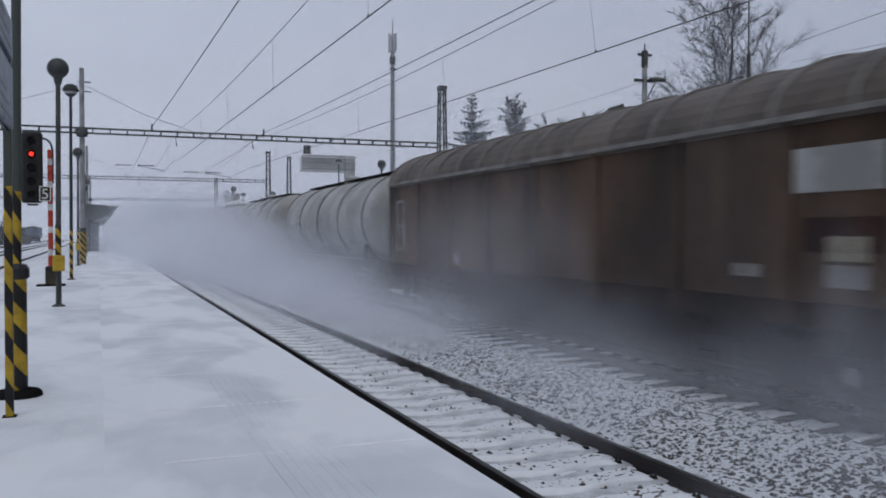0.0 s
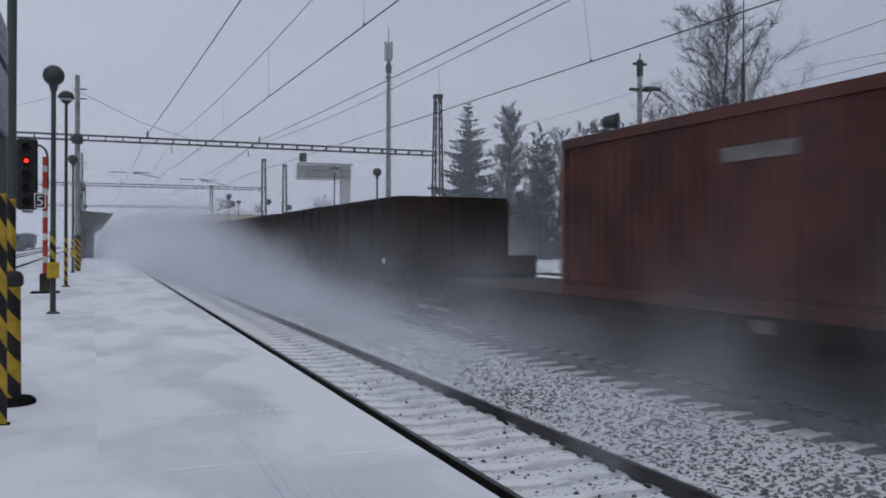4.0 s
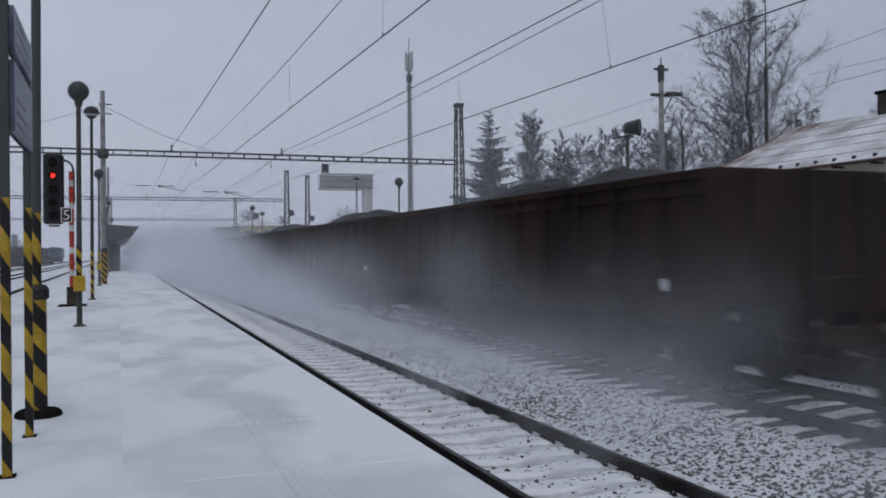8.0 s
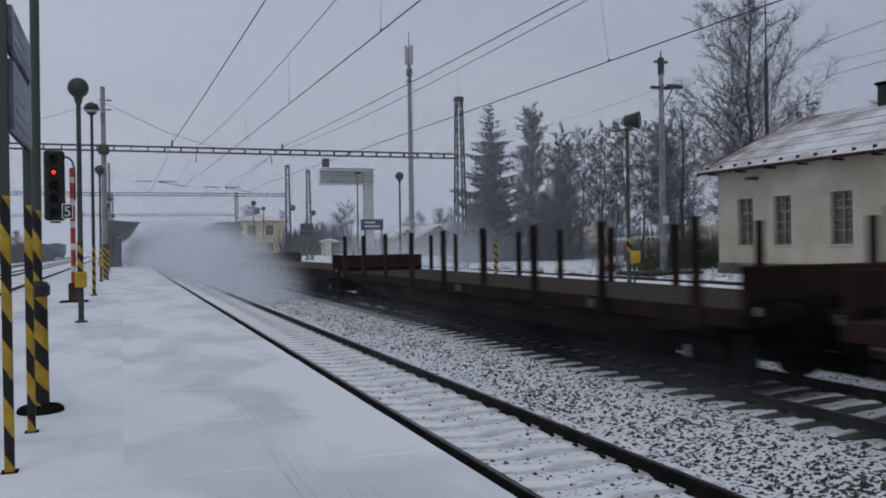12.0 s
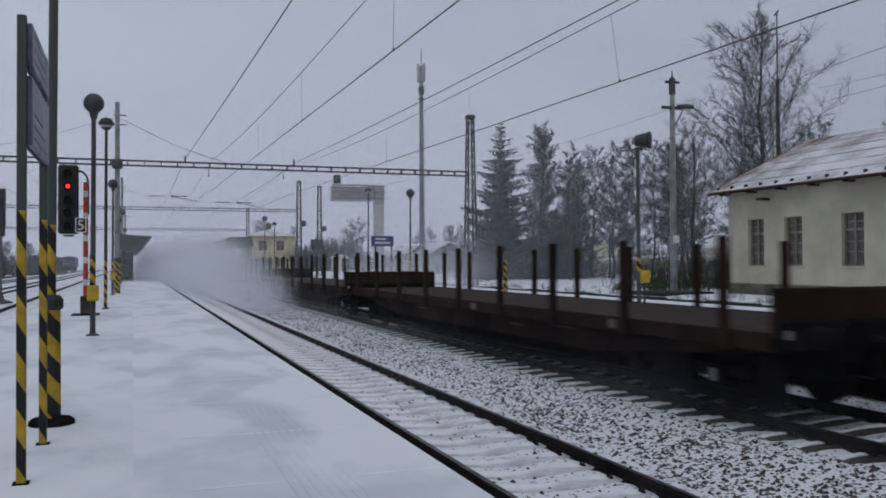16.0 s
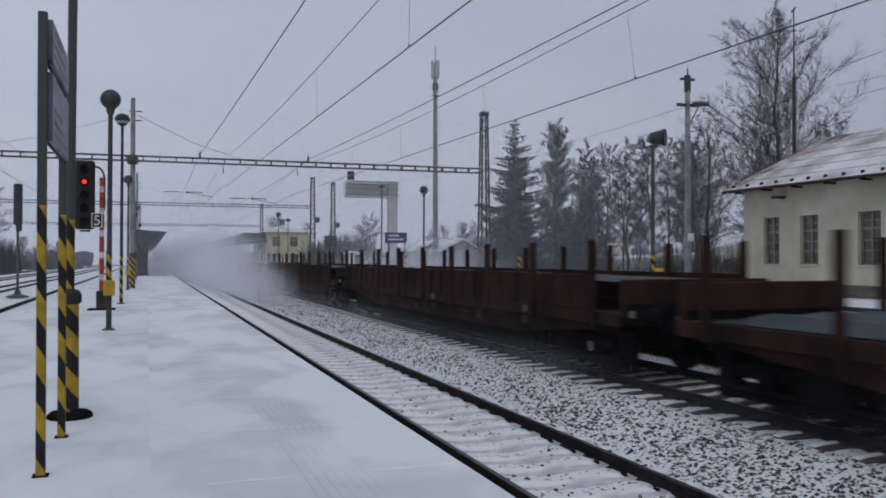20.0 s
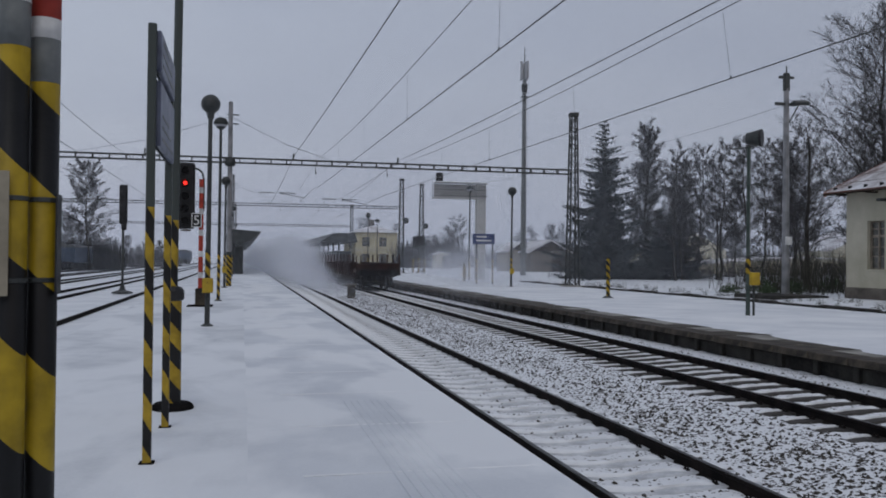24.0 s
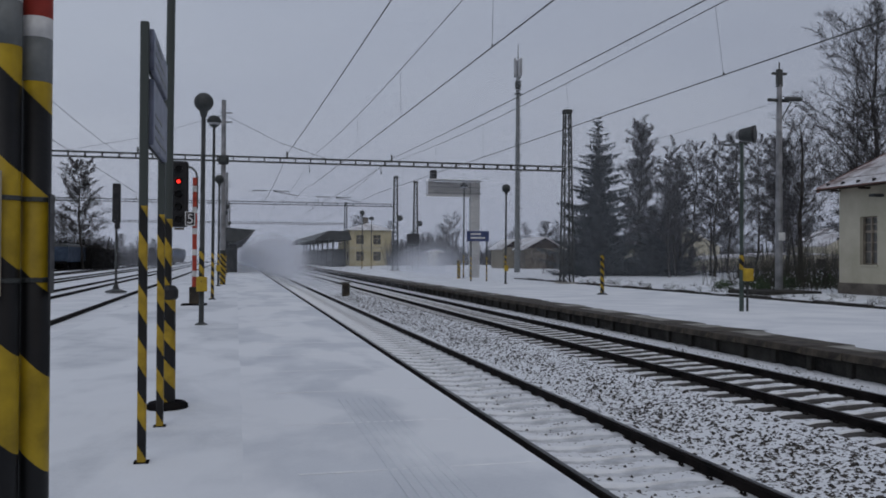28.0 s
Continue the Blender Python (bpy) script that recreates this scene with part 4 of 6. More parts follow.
for y in (53.5, 58, 66, 72):
    st = thing("marker_post", "short post with yellow and black stripes", "post", (-0.85, y, 0), group="striped markers")
    part("shaft", Geo().tube((0, 0, 0), (0, 0, 2.2), 0.1, 0.09, 10), YB_LOW, st)
    part("foot", Geo().lathe([(0.16, 0), (0.16, 0.03), (0.1, 0.06)], n=12), STEEL_DARK, st)

l2 = thing("floodlight_post", "dark post with a large round floodlight and a yellow box", "lamp post", (14.76, 22.73, 0))
part("shaft", Geo().tube((0, 0, 0), (0, 0, 5.06), 0.068, 0.055, 10), STEEL_GREEN, l2)
part("striped_band", Geo().tube((0, 0, 1.25), (0, 0, 1.8), 0.073, 0.072, 10), YB_LOW, l2, "yellow and black stripes")
fl = part("floodlight", Geo().tube((0.05, 0.2, 5.34), (0.33, -0.08, 5.34), 0.17, 0.25, 18), STEEL_DARK, l2, "big round dark floodlight")
part("rim", Geo().tube((0.33, -0.08, 5.34), (0.375, -0.125, 5.34), 0.27, 0.265, 18), BLACK, fl)
part("lamp_housing", Geo().box(-0.02, 0.16, 0.1, 0.32, 5.22, 5.46, 0, 0.03), STEEL, fl, "grey lamp housing")
part("lamp_yoke", Geo().pipe([(0.0, 0, 5.02), (0.2, 0.05, 5.05), (0.2, 0.05, 5.12)], 0.022, 6), STEEL_DARK, fl)
part("cross_arm", Geo().tube((-0.56, 0, 4.98), (0.1, 0, 5.08), 0.03, n=6), STEEL_DARK, l2)
part("guy_bar", Geo().tube((-1.0, 0, 3.86), (0.32, 0, 3.96), 0.022, n=6), STEEL_DARK, l2)
part("switch_box", Geo().box(0.0, 0.3, -0.18, -0.05, 0.92, 1.3, 0, 0.02), YELLOW, l2, "yellow switch box")
part("side_leg", Geo().tube((0.16, -0.05, 0), (0.16, -0.05, 1.0), 0.035, n=8), STEEL_DARK, l2)
ball_lamp((15.6, 48.4, 0), 5.7, 0.26, cable_box=True)
ball_lamp((16.5, 61.4, 0), 6.9, 0.28, disc=True, label="tall slim lamp post with a domed head")
ball_lamp((15.45, 107, 0), 7.1, 0.34)
ball_lamp((17.1, 110, 0), 6.5, 0.34, disc=True, label="tall slim lamp post with a domed head")
st = thing("marker_post", "short post with yellow and black stripes", "post", (15.37, 34.1, 0), group="striped markers")
part("shaft", Geo().tube((0, 0, 0), (0, 0, 1.75), 0.085, 0.08, 10), YB_LOW, st)
part("foot", Geo().lathe([(0.24, 0), (0.24, 0.03), (0.1, 0.1)], n=12), STEEL_DARK, st)
st = thing("marker_post", "short post with yellow and black stripes", "post", (15.9, 60.5, 0), group="striped markers")
part("shaft", Geo().tube((0, 0, 0), (0, 0, 1.3), 0.13, 0.12, 10), YB_LOW, st)

# siding signal
ds = thing("signal", "dark siding signal seen from behind on a slim mast", "railway signal", (-6.9, 53.5, -0.6))
part("mast", Geo().tube((0, 0, 0), (0, 0, 4.3), 0.07, n=8), STEEL_DARK, ds)
part("base", Geo().lathe([(0.62, 0), (0.6, 0.08), (0.2, 0.2), (0.1, 0.5)], n=8), STEEL_DARK, ds)
part("signal_head", Geo().box(-0.23, 0.23, -0.1, 0.15, 4.1, 6.45, 0, 0.06), BLACK, ds)
part("lower_lamp", Geo().box(-0.1, 0.2, -0.1, 0.12, 3.75, 4.15, 0, 0.04), BLACK, ds)

# cantilever indicator gantry on the side platform
ca = thing("indicator_gantry", "pale concrete column with a cantilevered lattice box", "gantry", (15.35, 54.3, 0))
part("column", Geo().box(-0.34, 0.3, -0.2, 0.2, 0, 6.3, 0, 0.03), PALE_CONCRETE, ca)
part("box_floor", Geo().box(-3.25, -0.36, -0.35, 0.35, 5.35, 5.45), PALE_CONCRETE, ca)
part("snow_cap", Geo().box(-3.2, 0.3, -0.3, 0.3, 6.4, 6.46, 0, 0.02), SNOW_FRESH, ca)
for i in range(24):
    for y in (-0.34, 0.31):
        part("grille_bar", Geo().box(-3.22 + i * 0.15, -3.19 + i * 0.15, y, y + 0.03, 5.45, 6.35), STEEL, ca)
part("grille_plate", Geo().box(-3.2, -0.36, -0.02, 0.02, 5.46, 6.3), PALE_CONCRETE, ca)
for z in (5.5, 5.9, 6.32):
    part("grille_rail", Geo().box(-3.25, 0.4, -0.37, -0.33, z, z + 0.06), STEEL, ca)
ca.matrix_basis = pose(18.0, 63.7, 0) @ Matrix.Scale(1.173, 4)
part("hanging_signal", Geo().box(-3.05, -2.6, -0.15, 0.15, 6.4, 7.05, 0, 0.06), BLACK, ca)
ns = thing("station_sign", "dark blue station name board on two striped posts", "sign", (15.3, 53.4, 0))
for x in (-0.45, 0.62):
    part("post", Geo().tube((x, 0, 0), (x, 0, 3.3), 0.05, n=8), YB_LOW, ns)
part("board", Geo().box(-0.75, 0.75, -0.06, -0.03, 2.62, 3.3, 0, 0.01), BLUE, ns, "dark blue board")
for z in (2.8, 3.05):
    part("lettering_bar", Geo().box(-0.5, 0.5 - (z > 3) * 0.3, -0.068, -0.062, z, z + 0.1), WHITE, ns)

# antenna mast and lamp mast
am = thing("antenna_mast", "tall grey tubular mast with white mobile antennas", "mast", (25.3, 75, 0.2))
part("shaft", Geo().tube((0, 0, 0), (0, 0, 19.2), 0.27, 0.17, 14), GREY, am)
for i in range(6):
    a = i * 1.047 + 0.5
    part("antenna", Geo().box(-0.1 + 0.3 * math.cos(a), 0.1 + 0.3 * math.cos(a), -0.08 + 0.3 * math.sin(a), 0.08 + 0.3 * math.sin(a), 18.1 + 0.15 * (i % 2), 19.6 + 0.15 * (i % 3), 0, 0.04), LAMP_GLASS, am, "pale panel antenna")
    part("antenna_bracket", Geo().tube((0, 0, 18.4), (0.3 * math.cos(a), 0.3 * math.sin(a), 18.4), 0.04, n=6), STEEL_DARK, am)
part("head_ring", Geo().lathe([(0.18, 17.0), (0.27, 17.05), (0.29, 17.6), (0.24, 17.75), (0.18, 17.75)], n=12), STEEL_DARK, am)
part("spike", Geo().tube((0, 0, 19.2), (0, 0, 21.2), 0.05, 0.03, 6), STEEL_DARK, am)
part("platform_ring", Geo().lathe([(0.2, 16.5), (0.34, 16.52), (0.34, 16.6), (0.2, 16.62)], n=12), STEEL_DARK, am)
for i in range(45):
    part("ladder_rung", Geo().box(0.2, 0.42, -0.02, 0.02, 1 + i * 0.38, 1.04 + i * 0.38), STEEL_DARK, am)
m2 = thing("lamp_mast", "grey concrete mast with insulators and a street lamp arm", "mast", (23.35, 33.1, 0))
part("shaft", Geo().tube((0, 0, 0), (0, 0, 9.3), 0.17, 0.11, 12), STEEL, m2)
part("top_fitting", Geo().box(-0.13, 0.13, -0.1, 0.1, 9.2, 10.0, 0, 0.03).tube((0, 0, 9.9), (0, 0, 10.3), 0.03, n=6), STEEL_DARK, m2)
part("cross_arm", Geo().box(-0.55, 0.5, -0.06, 0.06, 8.55, 8.68), STEEL_DARK, m2)
part("cross_arm", Geo().box(-0.35, 0.35, -0.07, 0.07, 9.75, 9.85), STEEL_DARK, m2)
part("lamp_arm", Geo().pipe([(0.1, 0, 7.75), (0.4, -0.1, 8.35), (0.5, -0.2, 8.62)], 0.03, 6), STEEL_DARK, m2)
part("lamp_head", Geo().box(0.15, 1.0, -0.32, -0.08, 8.58, 8.76, 0, 0.06), STEEL_DARK, m2)
for i in range(9):
    part("step_iron", Geo().box(0.14, 0.32, -0.02, 0.02, 3 + i * 0.55, 3.04 + i * 0.55), STEEL_DARK, m2)
part("warning_plate", Geo().box(-0.16, 0.16, -0.22, -0.2, 2.4, 2.75), WHITE, m2)
ju = thing("track_box", "small weathered concrete relay box beside the track", "relay box", (5.9, 47.0, -0.68))
part("body", Geo().box(-0.2, 0.2, -0.2, 0.2, 0, 0.8, 0, 0.04), COPING, ju)
part("lid", Geo().box(-0.25, 0.25, -0.25, 0.25, 0.8, 0.88, 0, 0.02), CONCRETE, ju)

# ---- the house ----
HX, HY1, HY0, EZ = 25.0, 31.28, 12.0, 4.75
ho = thing("plastered_house", "single-storey cream plastered railway house with a snowy tin roof", "house", (0, 0, 0))
wins = [(29.07, 30.04), (26.89, 27.87), (23.85, 24.9), (20.9, 21.9), (18.0, 19.0), (15.0, 16.0)]
edges = sorted([HY0, HY1] + [v for w in wins for v in w])
for a, b in zip(edges[:-1], edges[1:]):
    if any(abs(a - w[0]) < 1e-6 for w in wins):
        part("wall", Geo().box(HX, HX + 0.45, a, b, 0.6, 1.37), PLASTER, ho)
        part("wall", Geo().box(HX, HX + 0.45, a, b, 3.34, EZ), PLASTER, ho)
    else:
        part("wall", Geo().box(HX, HX + 0.45, a, b, 0.6, EZ), PLASTER, ho)
part("wall", Geo().box(HX + 0.45, HX + 9, HY1 - 0.45, HY1, 0.6, EZ), PLASTER, ho)
part("wall", Geo().box(HX + 0.45, HX + 9, HY0, HY0 + 0.45, 0.6, EZ), PLASTER, ho)
part("wall", Geo().box(HX + 8.55, HX + 9, HY0 + 0.45, HY1 - 0.45, 0.6, EZ), PLASTER, ho)
part("plinth", Geo().box(HX - 0.06, HX + 9.06, HY0 - 0.06, HY1 + 0.06, -0.25, 0.6, 0, 0.03), PLINTH, ho, "rough grey plinth")
part("interior_floor", Geo().box(HX + 0.5, HX + 8.5, HY0 + 0.5, HY1 - 0.5, 0.62, 0.7), WOOD, ho)
for a, b in wins:
    w = part("window", Geo().box(HX + 0.2, HX + 0.24, a, b, 1.37, 3.34), GLASS, ho, "dark multi-pane window")
    g = Geo()
    mid = (a + b) / 2
    for y in (a + 0.04, mid, b - 0.04):
        g.box(HX + 0.14, HX + 0.26, y - 0.04, y + 0.04, 1.37, 3.34)
    for z in (1.41, 1.9, 2.28, 2.72, 3.02, 3.3):
        g.box(HX + 0.145, HX + 0.255, a, b, z - (0.05 if z == 2.72 else 0.025), z + (0.05 if z == 2.72 else 0.025))
    part("window_frame", g, WINDOW_FRAME, w)
    part("window_sill", Geo().box(HX - 0.05, HX + 0.14, a - 0.05, b + 0.05, 1.3, 1.37, 0, 0.01), PLASTER, w)
# saddle roof: eaves, ridge
ov, rz, rx = 0.62, 7.15, HX + 4.5
y0, y1, x0, x1 = HY0 - ov, HY1 + ov, HX - ov, HX + 9 + ov
ez = EZ - 0.12
g = Geo()
g.add([(x0, y0, ez), (x1, y0, ez), (x1, y1, ez), (x0, y1, ez), (rx, y0, rz), (rx, y1 - 0.5, rz)], [(0, 4, 5, 3), (1, 2, 5, 4)])
g.add([(x0, y0, ez - 0.1), (x1, y0, ez - 0.1), (x1, y1, ez - 0.1), (x0, y1, ez - 0.1), (rx, y0, rz - 0.12), (rx, y1 - 0.5, rz - 0.12)], [(3, 5, 4, 0), (4, 5, 2, 1)], 1)
g.f += [(0, 3, 9, 6), (2, 1, 7, 8), (3, 5, 11, 9), (5, 2, 8, 11), (4, 0, 6, 10), (1, 4, 10, 7)]
g.m += [1] * 6
for y in (HY0, HY1 - 0.45):
    part("gable", Geo().add([(HX, y, EZ - 0.25), (HX + 9, y, EZ - 0.25), (rx, y, rz - 0.25), (HX, y + 0.45, EZ - 0.25), (HX + 9, y + 0.45, EZ - 0.25), (rx, y + 0.45, rz - 0.25)],
                            [(0, 1, 2), (5, 4, 3), (0, 2, 5, 3), (1, 4, 5, 2)]), PLASTER, ho)
rf = part("roof", g, [ROOF_SNOW, ROOF_RUST], ho, "tin saddle roof under thin snow")
for i in range(22):
    part("snow_guard", Geo().box(x0 + 0.14, x0 + 0.28, y1 - 0.5 - i * 0.9, y1 - 0.39 - i * 0.9, ez + 0.06, ez + 0.2, 0, 0.02), BLACK, rf)
for i in range(11):
    part("rafter_end", Geo().box(x0 + 0.12, HX, y1 - 0.7 - i * 1.75, y1 - 0.58 - i * 1.75, ez - 0.17, ez - 0.1), WOOD, rf)
part("bargeboard", Geo().add([(x0, y1 + 0.004, ez + 0.03), (rx, y1 - 0.496, rz + 0.03), (rx, y1 - 0.496, rz - 0.2), (x0, y1 + 0.004, ez - 0.2),
                              (x0, y1 + 0.04, ez + 0.03), (rx, y1 - 0.46, rz + 0.03), (rx, y1 - 0.46, rz - 0.2), (x0, y1 + 0.04, ez - 0.2)],
                             [(0, 1, 2, 3), (7, 6, 5, 4), (0, 4, 5, 1), (3, 2, 6, 7), (0, 3, 7, 4), (1, 5, 6, 2)]), ROOF_RUST, rf, "rust-brown bargeboard")
part("bare_strip", Geo().add([(x0 + 0.02, y1 - 0.02, ez + 0.012), (rx, y1 - 0.52, rz + 0.006), (rx, y1 - 2.4, rz + 0.006), (x0 + 0.02, y1 - 0.7, ez + 0.012)],
                             [(0, 3, 2, 1)]), ROOF_BARE, rf, "tin laid bare at the roof's edge")
for i in range(5):
    u = 0.16 + 0.17 * i
    xs_, zs_ = x0 + (rx - x0) * u, ez + (rz - ez) * u + 0.012
    part("sheet_seam", Geo().tube((xs_, y0, zs_), (xs_, y1 - 0.5 * u - 0.02, zs_), 0.014, n=5), ROOF_BARE, rf)
part("gutter", Geo().tube((x0 - 0.03, y0, ez - 0.06), (x0 - 0.03, y1, ez - 0.1), 0.045, n=8), WOOD, rf)
ch = part("chimney", Geo().box(rx - 0.42, rx, 25.95, 26.4, 6.5, 7.8, 0, 0.02), CONCRETE_DARK, rf, "dark brick chimney")
part("chimney_cap", Geo().box(rx - 0.5, rx + 0.08, 25.87, 26.48, 7.8, 7.92, 0, 0.02), UNDER, ch)
part("wall_lamp", Geo().box(HX - 0.55, HX, 28.65, 28.95, 4.08, 4.2, 0, 0.04), STEEL_DARK, ho, "small dark lamp under the eaves")
ae = thing("roof_aerial", "tall dark aerial pole behind the house roof", "aerial", (30, 33.8, 0))
part("pole", Geo().tube((0, 0, 0), (0, 0, 10.5), 0.12, 0.1, 8).tube((0, 0, 10.5), (0, 0, 13.9), 0.04, 0.03, 6), STEEL_DARK, ae)
for p0, p1 in (((-1.6, 0, 8.9), (-0.4, 0, 9.4)), ((-1.9, 0, 7.5), (-0.7, 0, 7.8)), ((-0.15, 0, 13.7), (0.1, 0, 13.95))):
    part("aerial_rod", Geo().tube(p0, p1, 0.045, n=6), STEEL_DARK, ae)

# ---- the goods train ----
V = 25.4  # metres a second, away from the camera


def bogie(parent, y, axles=0.92):
    b = Geo()
    for s in (-1, 1):
        b.box(s * 0.98 - 0.06, s * 0.98 + 0.06, y - 1.5, y + 1.5, 0.42, 0.62, 0, 0.03)
        for e in (-1, 1):
            b.box(s * 0.98 - 0.13, s * 0.98 + 0.13, y + e * axles - 0.16, y + e * axles + 0.16, 0.3, 0.6, 0, 0.04)
        b.box(s * 0.98 - 0.1, s * 0.98 + 0.1, y - 0.42, y + 0.42, 0.16, 0.74, 0, 0.03)
        b.box(s * 0.96 - 0.03, s * 0.96 + 0.03, y - 1.5, y + 1.5, 0.14, 0.3, 0, 0.02)
    b.box(-0.95, 0.95, y - 0.22, y + 0.22, 0.55, 0.85, 0, 0.03)
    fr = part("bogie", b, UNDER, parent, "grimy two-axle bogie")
    if y < 0:
        for s in (-1, 1):
            part("axlebox_plate", Geo().box(s * 1.11, s * 1.125, y - axles - 0.05, y - axles + 0.05, 0.38, 0.54), GREY, fr, "pale plate on the axlebox")
    for e in (-1, 1):
        g = Geo().tube((-0.8, 0, 0), (0.8, 0, 0), 0.08, n=8)
        for s in (-1, 1):
            g.tube((s * 0.70, 0, 0), (s * 0.82, 0, 0), 0.46, 0.45, 20)
            g.tube((s * 0.67, 0, 0), (s * 0.70, 0, 0), 0.485, 0.46, 20)
        part("wheelset", g, RAIL, fr, at=(0, y + e * axles, 0.46))


def running_gear(w, length):
    """Underframe ends, buffers, couplings, bogies of a wagon that long over its buffers."""
    e = length / 2
    for s in (-1, 1):
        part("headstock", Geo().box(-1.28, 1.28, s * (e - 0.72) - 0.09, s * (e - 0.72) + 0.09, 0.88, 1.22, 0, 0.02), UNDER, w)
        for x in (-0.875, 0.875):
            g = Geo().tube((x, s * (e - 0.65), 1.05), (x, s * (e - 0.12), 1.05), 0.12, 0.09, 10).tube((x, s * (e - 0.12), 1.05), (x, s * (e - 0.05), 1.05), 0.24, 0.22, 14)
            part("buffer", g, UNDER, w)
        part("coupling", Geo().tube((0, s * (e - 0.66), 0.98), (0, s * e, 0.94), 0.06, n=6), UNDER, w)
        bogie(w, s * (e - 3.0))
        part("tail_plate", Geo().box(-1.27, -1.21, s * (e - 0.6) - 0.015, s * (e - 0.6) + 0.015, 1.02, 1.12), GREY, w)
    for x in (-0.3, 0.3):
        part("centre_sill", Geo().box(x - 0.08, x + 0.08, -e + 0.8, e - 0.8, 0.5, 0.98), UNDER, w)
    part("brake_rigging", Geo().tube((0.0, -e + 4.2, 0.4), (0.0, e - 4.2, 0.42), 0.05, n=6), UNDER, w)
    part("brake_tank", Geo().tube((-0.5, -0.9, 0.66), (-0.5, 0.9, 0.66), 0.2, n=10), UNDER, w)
    # low filler added so that the space under the wagon stays in shade
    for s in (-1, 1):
        part("light_block_plate", Geo().box(s * 1.02 - 0.02, s * 1.02 + 0.02, -e + 4.7, e - 4.7, 0.13, 0.95, 0, 0.01), UNDER, w, "grimy plate and pipes hung under the frame")
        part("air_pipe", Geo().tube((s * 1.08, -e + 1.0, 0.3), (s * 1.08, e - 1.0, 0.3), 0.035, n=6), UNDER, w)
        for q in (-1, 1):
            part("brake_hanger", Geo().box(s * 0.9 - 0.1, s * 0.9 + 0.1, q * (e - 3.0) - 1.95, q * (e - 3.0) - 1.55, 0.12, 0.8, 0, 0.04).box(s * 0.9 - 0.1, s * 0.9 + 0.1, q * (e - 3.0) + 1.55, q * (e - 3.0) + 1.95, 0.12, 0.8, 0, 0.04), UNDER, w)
    # added bars that block light and the view through to the far side
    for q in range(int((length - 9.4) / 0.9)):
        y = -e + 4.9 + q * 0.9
        part("light_block_beam", Geo().box(-1.0, 1.0, y, y + 0.14, 0.14, 0.5), UNDER, w)


def gondola(length, top, load=False, mats=RUST, label="", group=""):
    w = thing("gondola_wagon", label, "goods wagon", group=group)
    e = length / 2 - 0.75
    running_gear(w, length)
    part("floor", Geo().box(-1.3, 1.3, -e, e, 1.15, 1.27, 0, 0.02), WOOD, w)
    for s in (-1, 1):
        part("side_wall", Geo().box(s * 1.36 - 0.02, s * 1.36 + 0.02, -e, e, 1.27, top - 0.1), mats, w, "rusty brown side sheet")
        part("sill", Geo().box(s * 1.38 - 0.07, s * 1.38 + 0.07, -e, e, 0.92, 1.28, 0, 0.02), mats, w)
        part("top_rail", Geo().box(s * 1.38 - 0.06, s * 1.38 + 0.06, -e, e, top - 0.12, top, 0, 0.02), mats, w)
        part("middle_rail", Geo().box(s * 1.41 - 0.025, s * 1.41 + 0.025, -e, e, 2.55, 2.63), mats, w)
        part("end_wall", Geo().box(-1.36, 1.36, s * e - 0.03, s * e + 0.03, 1.15, top, 0, 0.01), mats, w)
        for x in (-0.85, 0, 0.85):
            part("end_post", Geo().box(x - 0.06, x + 0.06, s * (e + 0.08) - 0.06, s * (e + 0.08) + 0.06, 1.1, top - 0.05), mats, w)
        n = 13
        for i in range(n):
            y = -e + 0.06 + (2 * e - 0.12) * i / (n - 1)
            wd = 0.07 if i % 3 else 0.1
            part("rib", Geo().box(s * 1.42 - 0.05, s * 1.42 + 0.05, y - wd, y + wd, 1.05, top - 0.1, 0, 0.02), mats, w)
        for y, z, a, b in ((-e * 0.62, 1.55, 0.5, 0.18), (e * 0.2, 2.1, 0.4, 0.1), (e * 0.72, 1.7, 0.35, 0.25)):
            part("stencil_plate", Geo().box(s * 1.385 - 0.004, s * 1.385 + 0.004, y, y + a, z, z + b * 0.6), BROWN_BODY, w, "faded stencilled lettering")
        part("round_plate", Geo().tube((s * 1.47, -e * 0.86, 1.42), (s * 1.478, -e * 0.86, 1.42), 0.085, n=12), LAMP_GLASS, w, "pale round plate")
        for y, z in ((-e * 0.34, 1.1), (-e * 0.16, 1.02), (e * 0.3, 1.08)):
            part("lever_bar", Geo().box(s * 1.47, s * 1.478, y, y + 0.5, z, z + 0.025), BROWN_BODY, w, "worn lever bar")
    if load:
        g = Geo()
        ny, nx = 40, 9
        for j in range(ny + 1):
            y = -e + 0.05 + (2 * e - 0.1) * j / ny
            for i in range(nx + 1):
                x = -1.3 + 2.6 * i / nx
                dome = (1 - (x / 1.3) ** 2) * min(1, 1.6 * (1 - abs(y) / e))
                g.v.append((x, y, top - 0.2 + dome * (0.28 + 0.34 * abs(math.sin(y * 0.85 + 1)) * (1.0 if y < 2 else 0.55)) + 0.08 * noise.noise((x * 3, y * 3, 0))))
        for j in range(ny):
            for i in range(nx):
                g.f.append((j * (nx + 1) + i, j * (nx + 1) + i + 1, (j + 1) * (nx + 1) + i + 1, (j + 1) * (nx + 1) + i))
                g.m.append(0)
        part("coal_load", g, COAL, w, "heaped black coal")
    return w


